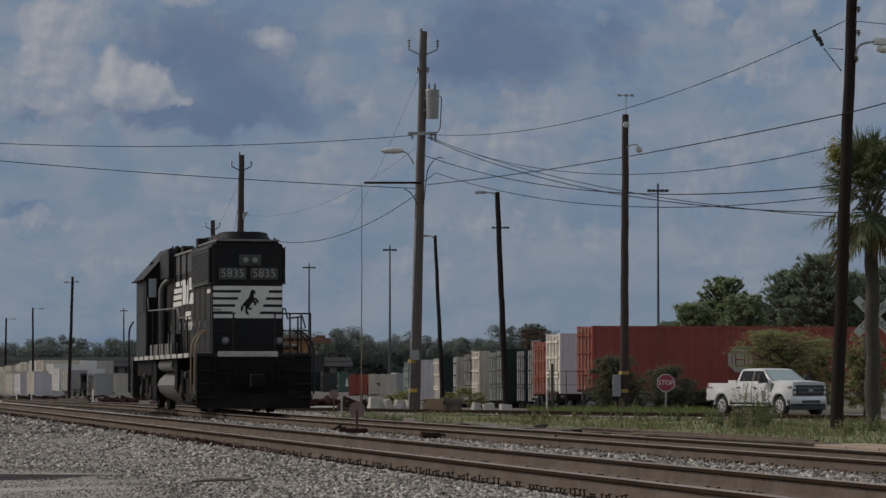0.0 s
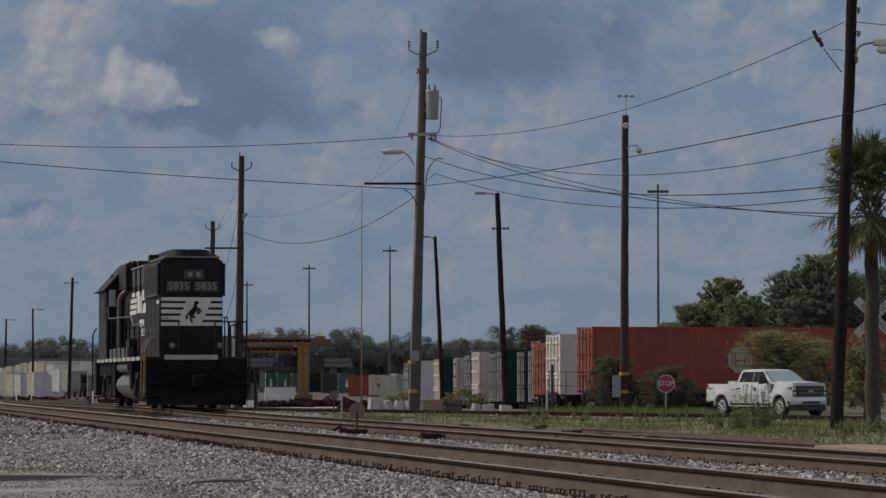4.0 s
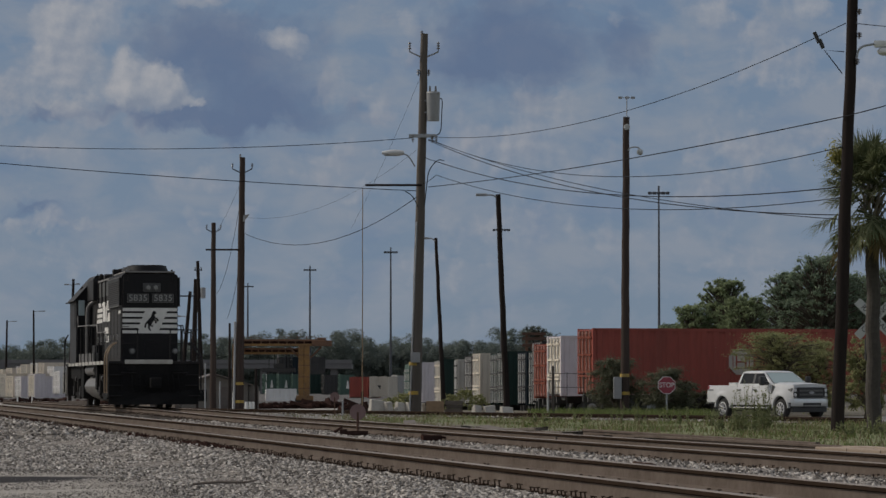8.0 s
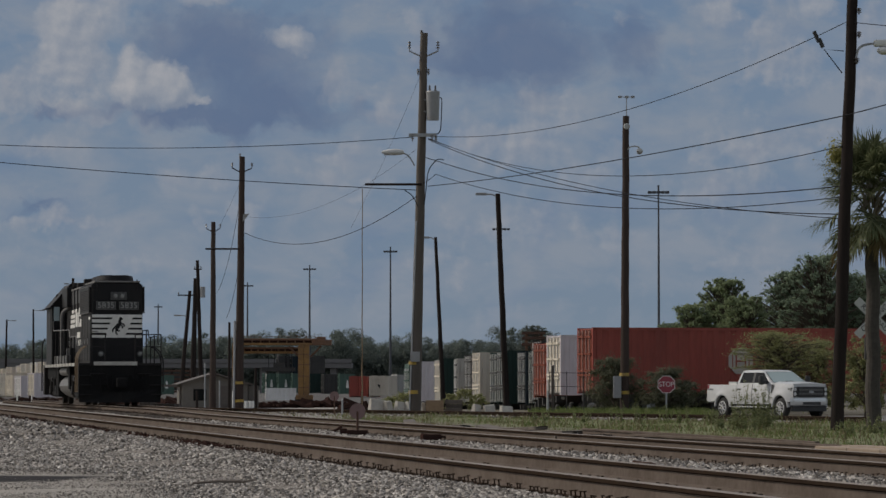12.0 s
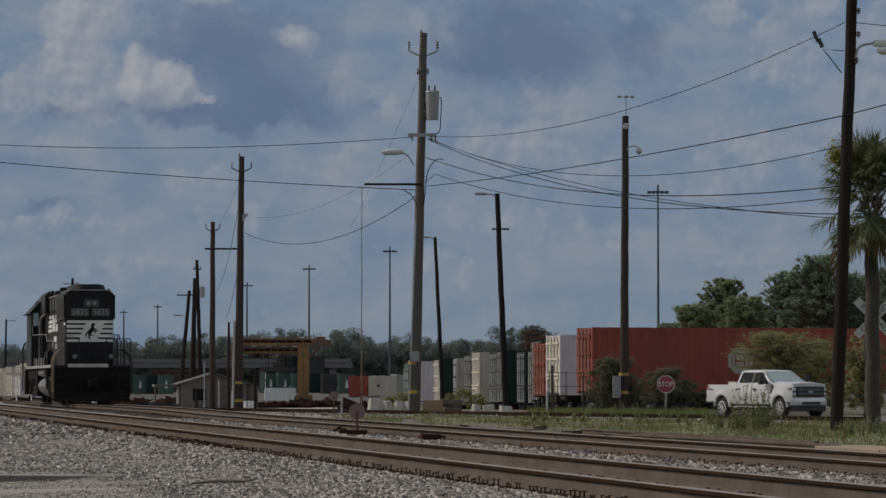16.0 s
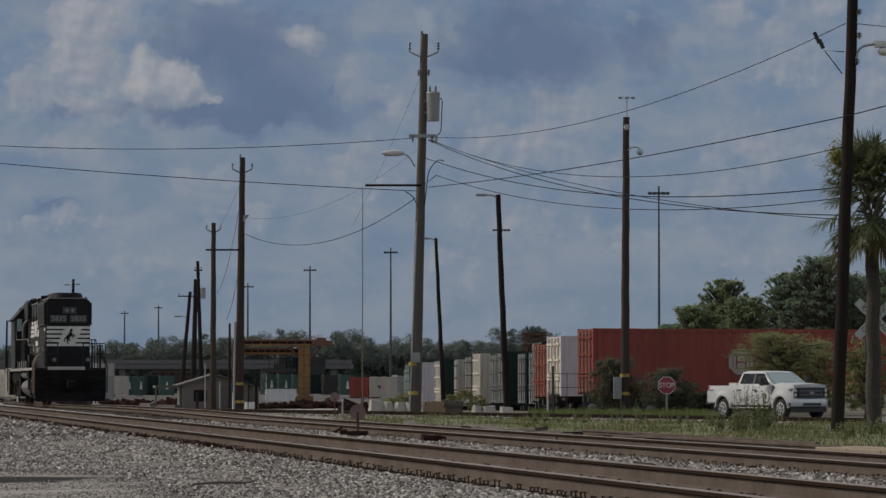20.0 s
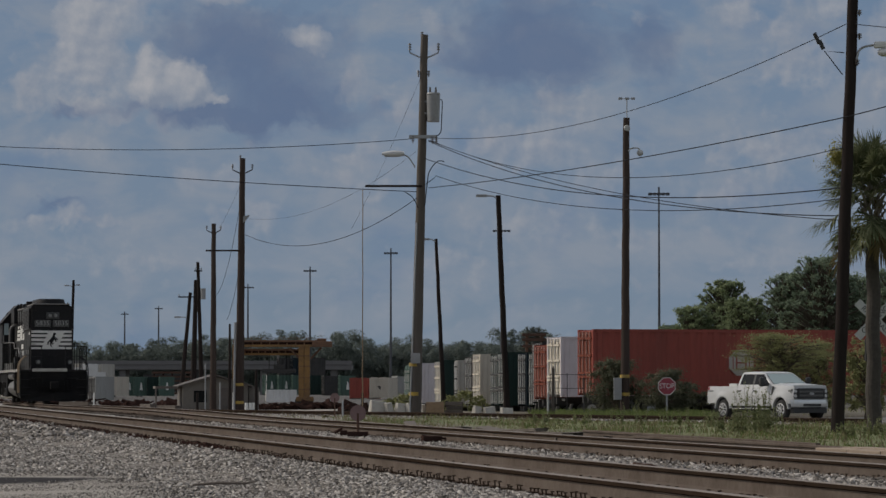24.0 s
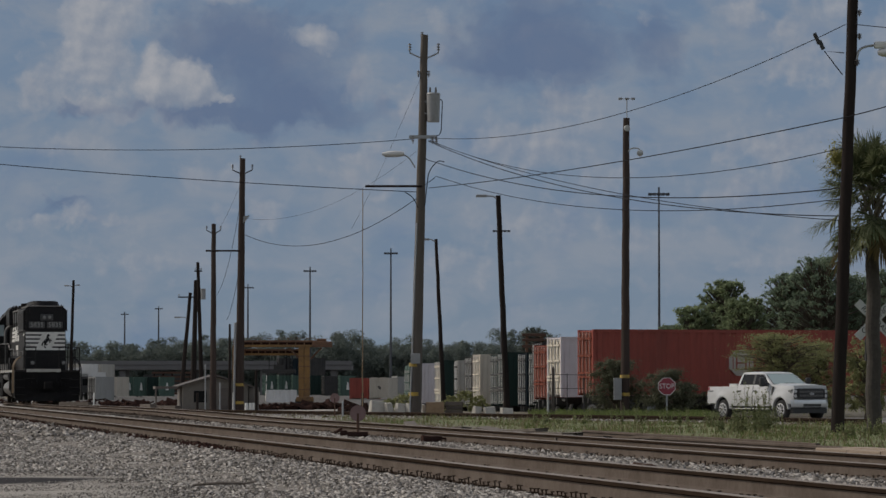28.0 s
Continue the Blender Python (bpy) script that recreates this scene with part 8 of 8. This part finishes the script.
for x0, x1, top, turn, tilt in ((650, 678, 704, 24, 6), (683, 695, 707, 38, -9), (697, 712, 708, 32, 5), (718, 727, 708, 40, 0), (742, 752, 710, 44, -6), (833, 846, 713, 30, 9), (857, 876, 714, 22, -7), (883, 904, 716, 26, 4)):
    y = 131.0
    barrier((0.5 * (x0 + x1) - 784) * y / 5900, y, -0.13, (x1 - x0) * y / 5900, 1.43 + (677 - top) * y / 5900, turn, tilt)

cr = thing("timber_crate", pose(-0.36, 131, -0.12), "tan plywood crate beside the barriers", "crate")
bm = bmesh.new()
box(bm, -0.34, 0.34, -0.3, 0.3, 0, 0.78, bevel=0.01)
part("body", bm, "pallet_wood", cr)
for x in (-0.34, 0.0, 0.3):
    bm = bmesh.new()
    box(bm, x, x + 0.06, -0.33, -0.3, 0, 0.78)
    part("batten", bm, "pallet_wood", cr)
st = thing("timber_stack", pose(0.36, 131.5, -0.12), "stack of dark old railroad ties", "timber stack")
for j in range(5):
    for i in range(2):
        bm = bmesh.new()
        box(bm, -0.32 + 0.05 * (j % 2), 0.36 + 0.03 * i, -0.25 + i * 0.26, -0.02 + i * 0.26, j * 0.16, j * 0.16 + 0.15, bevel=0.01)
        part("timber", bm, "tie_wood", st)
POST = "short dark post beside the yard road"
for x, y, z0, top, r, mat in ((452, 150, -0.05, 650, 0.07, "pole_dark"), (348, 190, -0.2, 690, 0.08, "pole_dark"), (977, 140, -0.05, 645, 0.07, "tie_wood"), (968, 140, -0.05, 690, 0.05, "sign_back"), (362, 188, -0.2, 640, 0.04, "galv"),
                              (605, 120, 0.05, 705, 0.035, "galv"), (640, 152, -0.05, 690, 0.06, "pole_dark"), (165, 210, -0.3, 690, 0.05, "sign_white"), (30, 230, -0.3, 697, 0.05, "sign_white"), (56, 230, -0.3, 697, 0.05, "sign_white"),
                              (388, 186, -0.2, 672, 0.04, "galv"), (412, 200, -0.2, 690, 0.06, "sign_white")):
    bm = bmesh.new()
    h = 1.3 + (677 - top) * y / 5900 - z0
    rod(bm, (0, 0, 0), (0, 0, h), r, r * 0.9, 10)
    rod(bm, (0, 0, h), (0, 0, h + 0.03), r * 0.9, r * 0.4, 10)
    o = tagged(part("post", bm, mat, smooth=40), POST if mat in ("pole_dark", "tie_wood") else "short pale post beside the yard road", "post", "yard posts")
    o.location = ((x - 784) * y / 5900, y, z0)
for i in range(5):
    o = thing("rail_pile", pose(-8.24 + i * 0.9, 150 + i * 0.4, -0.06, 0, 0, -84 + i * 3), "pile of dark rusty scrap rails", "scrap rail", "rail piles")
    for j in range(4):
        bm = bmesh.new()
        prism(bm, [(a + j * 0.17 - 0.3, b + 0.05 * (j % 2)) for a, b in RAIL], "y", 0, 2.2 + 0.4 * j)
        part("bar", bm, "grime", o)
for x in (435, 442, 448):
    bm = bmesh.new()
    rod(bm, (0, 0, 0), (0, 0, 0.45), 0.13, 0.11, 14)
    o = tagged(part("white_drum", bm, "sign_white", smooth=40), "small white drum beside the shed", "drum", "white drums")
    o.location = ((x - 784) * 215 / 5900, 215, -0.25)


# pipe gate between two posts by the containers
gate = thing("pipe_gate", pose(4.49, 141, -0.05), "thin grey pipe gate closed across the yard entry", "gate")
for z in (1.78, 1.20):
    bm = bmesh.new()
    rod(bm, (0, 0, z + 0.05), (1.434, 0, z + 0.03), 0.012)
    part("bar", bm, "soot_dark", gate)
for x in (0.0, 0.717, 1.434):
    bm = bmesh.new()
    rod(bm, (x, 0, 0), (x, 0, 1.83 + 0.05), 0.017)
    part("upright", bm, "soot_dark", gate)

# old ties left lying in loose low piles along the siding
pile = random.Random(12)
for i in range(9):
    f = 0.09 + i * 0.026
    x, y = SIDE_A[0] + (SIDE_B[0] - SIDE_A[0]) * f - 1.9, SIDE_A[1] + (SIDE_B[1] - SIDE_A[1]) * f - 1.2
    o = thing("tie_stack", pose(x, y, float(land(x, y)), 0, 0, 29 + pile.uniform(-25, 25)), "low loose pile of dark old railroad ties by the siding", "tie pile", "tie piles")
    for j in range(pile.choice((2, 3, 4))):
        bm = bmesh.new()
        high = 0.0 if j < 3 else 0.16
        box(bm, -0.11, 0.11, -1.2, 1.2, 0.0, 0.15, bevel=0.012)
        part("timber", bm, "tie_wood" if j % 2 else "rail_dark", o, at=pose(-0.4 + 0.34 * (j % 3), pile.uniform(-0.4, 0.4), high, 0, 0, pile.uniform(-14, 14)))


# rusty trailer frames stacked flat behind the green boxes
def frame_stack(x, y, wide, layers, label):
    o = thing("frame_stack", pose(x, y, -0.4), label, "trailer frames", "stacked frames")
    r = random.Random(int(x * 10))
    for j in range(layers):
        z = 0.5 + j * 0.58
        dx = r.uniform(-0.25, 0.25)
        for dy in (0.0, 1.1):
            bm = bmesh.new()
            box(bm, dx, dx + wide, dy, dy + 0.16, z, z + 0.28)
            part("beam", bm, "rust", o)
        for i in range(5):
            bm = bmesh.new()
            xx = dx + 0.2 + i * (wide - 0.5) / 4
            box(bm, xx, xx + 0.12, -0.3, 1.6, z - 0.28, z)
            part("cross_member", bm, "rust_dirt", o)


frame_stack(-40.6, 466, 5.6, 6, "stack of rusty trailer frames behind the green boxes")


# ---- grass and weeds ----
def blades(n, y0, y1, q0, q1, h0, h1, width, seed, margin=0.15, x_min=-99, x_max=99, keep=None):
    rng = np.random.default_rng(seed)
    y = rng.uniform(y0, y1, n * 2)
    x = rng.uniform(-margin, margin, n * 2) * y
    q = across(x, y)
    ok = (q > q0 + 1.2 * np.sin(x * 0.9) + 0.8 * np.sin(y * 0.7)) & (q < q1) & (x > x_min) & (x < x_max) & (behind_siding(x, y) < -2.6)
    patch = np.sin(x * 1.7 + 2 * np.sin(y * 0.31)) * np.sin(y * 0.53 + x * 0.4)
    ok &= rng.uniform(-0.8, 1, len(x)) < patch * 1.2 + 0.15
    x, y = x[ok][:n], y[ok][:n]
    m = len(x)
    z = land(x, y)
    a = rng.uniform(0, 6.283, m)
    h = rng.uniform(h0, h1, m) * (0.75 + 0.35 * np.sin(x * 1.3 + y * 0.4))
    lean = rng.normal(0, 0.35, (m, 2)) * h[:, None]
    w = np.stack([np.cos(a), np.sin(a), np.zeros(m)], -1) * width
    foot = np.stack([x, y, z - 0.02], -1)
    mid = foot + np.stack([lean[:, 0] * 0.4, lean[:, 1] * 0.4, h * 0.6], -1)
    tip = foot + np.stack([lean[:, 0], lean[:, 1], h], -1)
    return np.stack([foot - w, foot + w, mid + w * 0.7, tip, mid - w * 0.7], 1)


g = blades(34000, 55, 122, 11.0, 40, 0.04, 0.17, 0.011, 51)
tagged(new("grass", soup(g, 5, "grass")), "rough green grass strip between track and siding", "grass", kind="stuff")
g = blades(15000, 50, 122, 8.7, 40, 0.06, 0.26, 0.01, 52)
tagged(new("dry_grass", soup(g, 5, "dry_grass")), "dry straw coloured grass among the green", "grass", kind="stuff")


g = blades(9000, 40, 110, 6.4, 10.5, 0.04, 0.2, 0.008, 53)
tagged(new("dry_grass", soup(g, 5, "dry_grass")), "thin dry grass on the stony verge", "grass", kind="stuff")
g = blades(7000, 40, 110, 6.6, 11.5, 0.05, 0.22, 0.009, 54)
tagged(new("grass", soup(g, 5, "grass")), "thin green weeds on the stony verge", "grass", kind="stuff")


def weeds(name, x, y, radius, n, h, seed, label):
    rng = np.random.default_rng(seed)
    w = thing(name, pose(x, y, float(land(x, y))), label, "weed", "tall weeds")
    bm = bmesh.new()
    quads = []
    for i in range(n):
        px, py = rng.normal(0, radius, 2)
        hh = h * rng.uniform(0.45, 1.0)
        lean = rng.normal(0, 0.12, 2) * hh
        pipe(bm, [(px, py, -0.02), (px + lean[0] * 0.4, py + lean[1] * 0.4, hh * 0.5), (px + lean[0], py + lean[1], hh)], [0.006, 0.005, 0.003], 4)
        for k in range(12):
            f = rng.uniform(0.15, 1.0)
            quads.append(blob_leaves(rng, (px + lean[0] * f * f, py + lean[1] * f * f, hh * f), (0.045, 0.045, 0.05), 3, 0.034 * (1.3 - 0.7 * f)))
    tagged(part("stalk", bm, "weed", w), "thin green stalk growth", kind="stuff")
    part("foliage", soup(np.concatenate(quads), 4, "weed"), "weed", w)


for x, y, radius, n, h, seed in ((7.04, 80, 0.12, 9, 1.1, 61), (7.26, 79, 0.12, 10, 1.45, 62), (7.72, 80, 0.12, 15, 1.2, 63), (7.5, 80.5, 0.3, 12, 0.6, 78), (6.82, 82, 0.2, 6, 0.45, 64), (8.07, 82, 0.15, 5, 0.6, 65), (7.29, 80, 0.32, 22, 0.55, 76),
                                 (7.26, 90, 0.2, 10, 0.5, 66), (6.34, 95, 0.12, 5, 0.7, 67), (6.56, 93, 0.12, 5, 0.6, 68), (4.90, 96, 0.15, 5, 0.6, 69), (8.14, 143, 0.2, 10, 1.0, 70),
                                 (2.92, 98, 0.3, 8, 0.4, 71), (4.13, 97, 0.3, 8, 0.5, 72), (5.57, 95, 0.1, 4, 0.5, 73), (8.74, 72, 0.4, 14, 0.4, 74), (9.80, 75, 0.4, 14, 0.45, 75)):
    weeds("weed_clump", x, y, radius, n, h, seed, "tall leafy weeds growing beside the track")
rng = np.random.default_rng(77)
n = 9000
y = rng.uniform(136, 150, n)
x = rng.uniform(3.78, 11.29, n)
a = rng.uniform(0, 6.283, n)
w = np.stack([np.cos(a), np.sin(a), np.zeros(n)], -1) * 0.014
h = rng.uniform(0.12, 0.5, n)
foot = np.stack([x, y, land(x, y) - 0.02], -1)
tip = foot + np.stack([rng.normal(0, 0.1, n), rng.normal(0, 0.1, n), h], -1)
tagged(new("grass", soup(np.stack([foot - w, foot + w, foot * 0.4 + tip * 0.6 + w * 0.7, tip, foot * 0.4 + tip * 0.6 - w * 0.7], 1), 5, "grass")), "taller green grass round the stop sign", "grass", kind="stuff")


# ---- what moves ----
def loco_depth(t):
    """How far ahead the hood end is, in metres, at t seconds: it rolls away and slows down."""
    t = min(t, 27.9)
    return 89.103 + 2.92757 * t + 0.0565503 * t ** 2 - 0.00982175 * t ** 3 + 5.28235e-4 * t ** 4 - 9.6869e-6 * t ** 5


def motions():
    rows, turns = [], []
    start = loco_depth(0)
    for i in range(141):
        t = i * 0.2
        y = loco_depth(t)
        rows.append((t, track_pose(LOCO_Q, y, 0.47 + swell((y - 22) / COS + 7))))
        turns.append((t, -(y - start) / COS / 0.5))
    walk(loco, rows)
    for ax, y in wheelsets:
        walk(ax, [(t, Matrix.Translation((0, y, 0.5)) @ Matrix.Rotation(a, 4, "X")) for t, a in turns])
    # the clouds drift to the right and a little up
    walk(cloud_sky, [(t, Matrix.Translation((34.5 * t / 28, FAR, 4.0 * t / 28)) @ Matrix.Rotation(radians(0.45 * t / 28), 4, "Y")) for t in (0, 7, 14, 21, 28)])


motions()
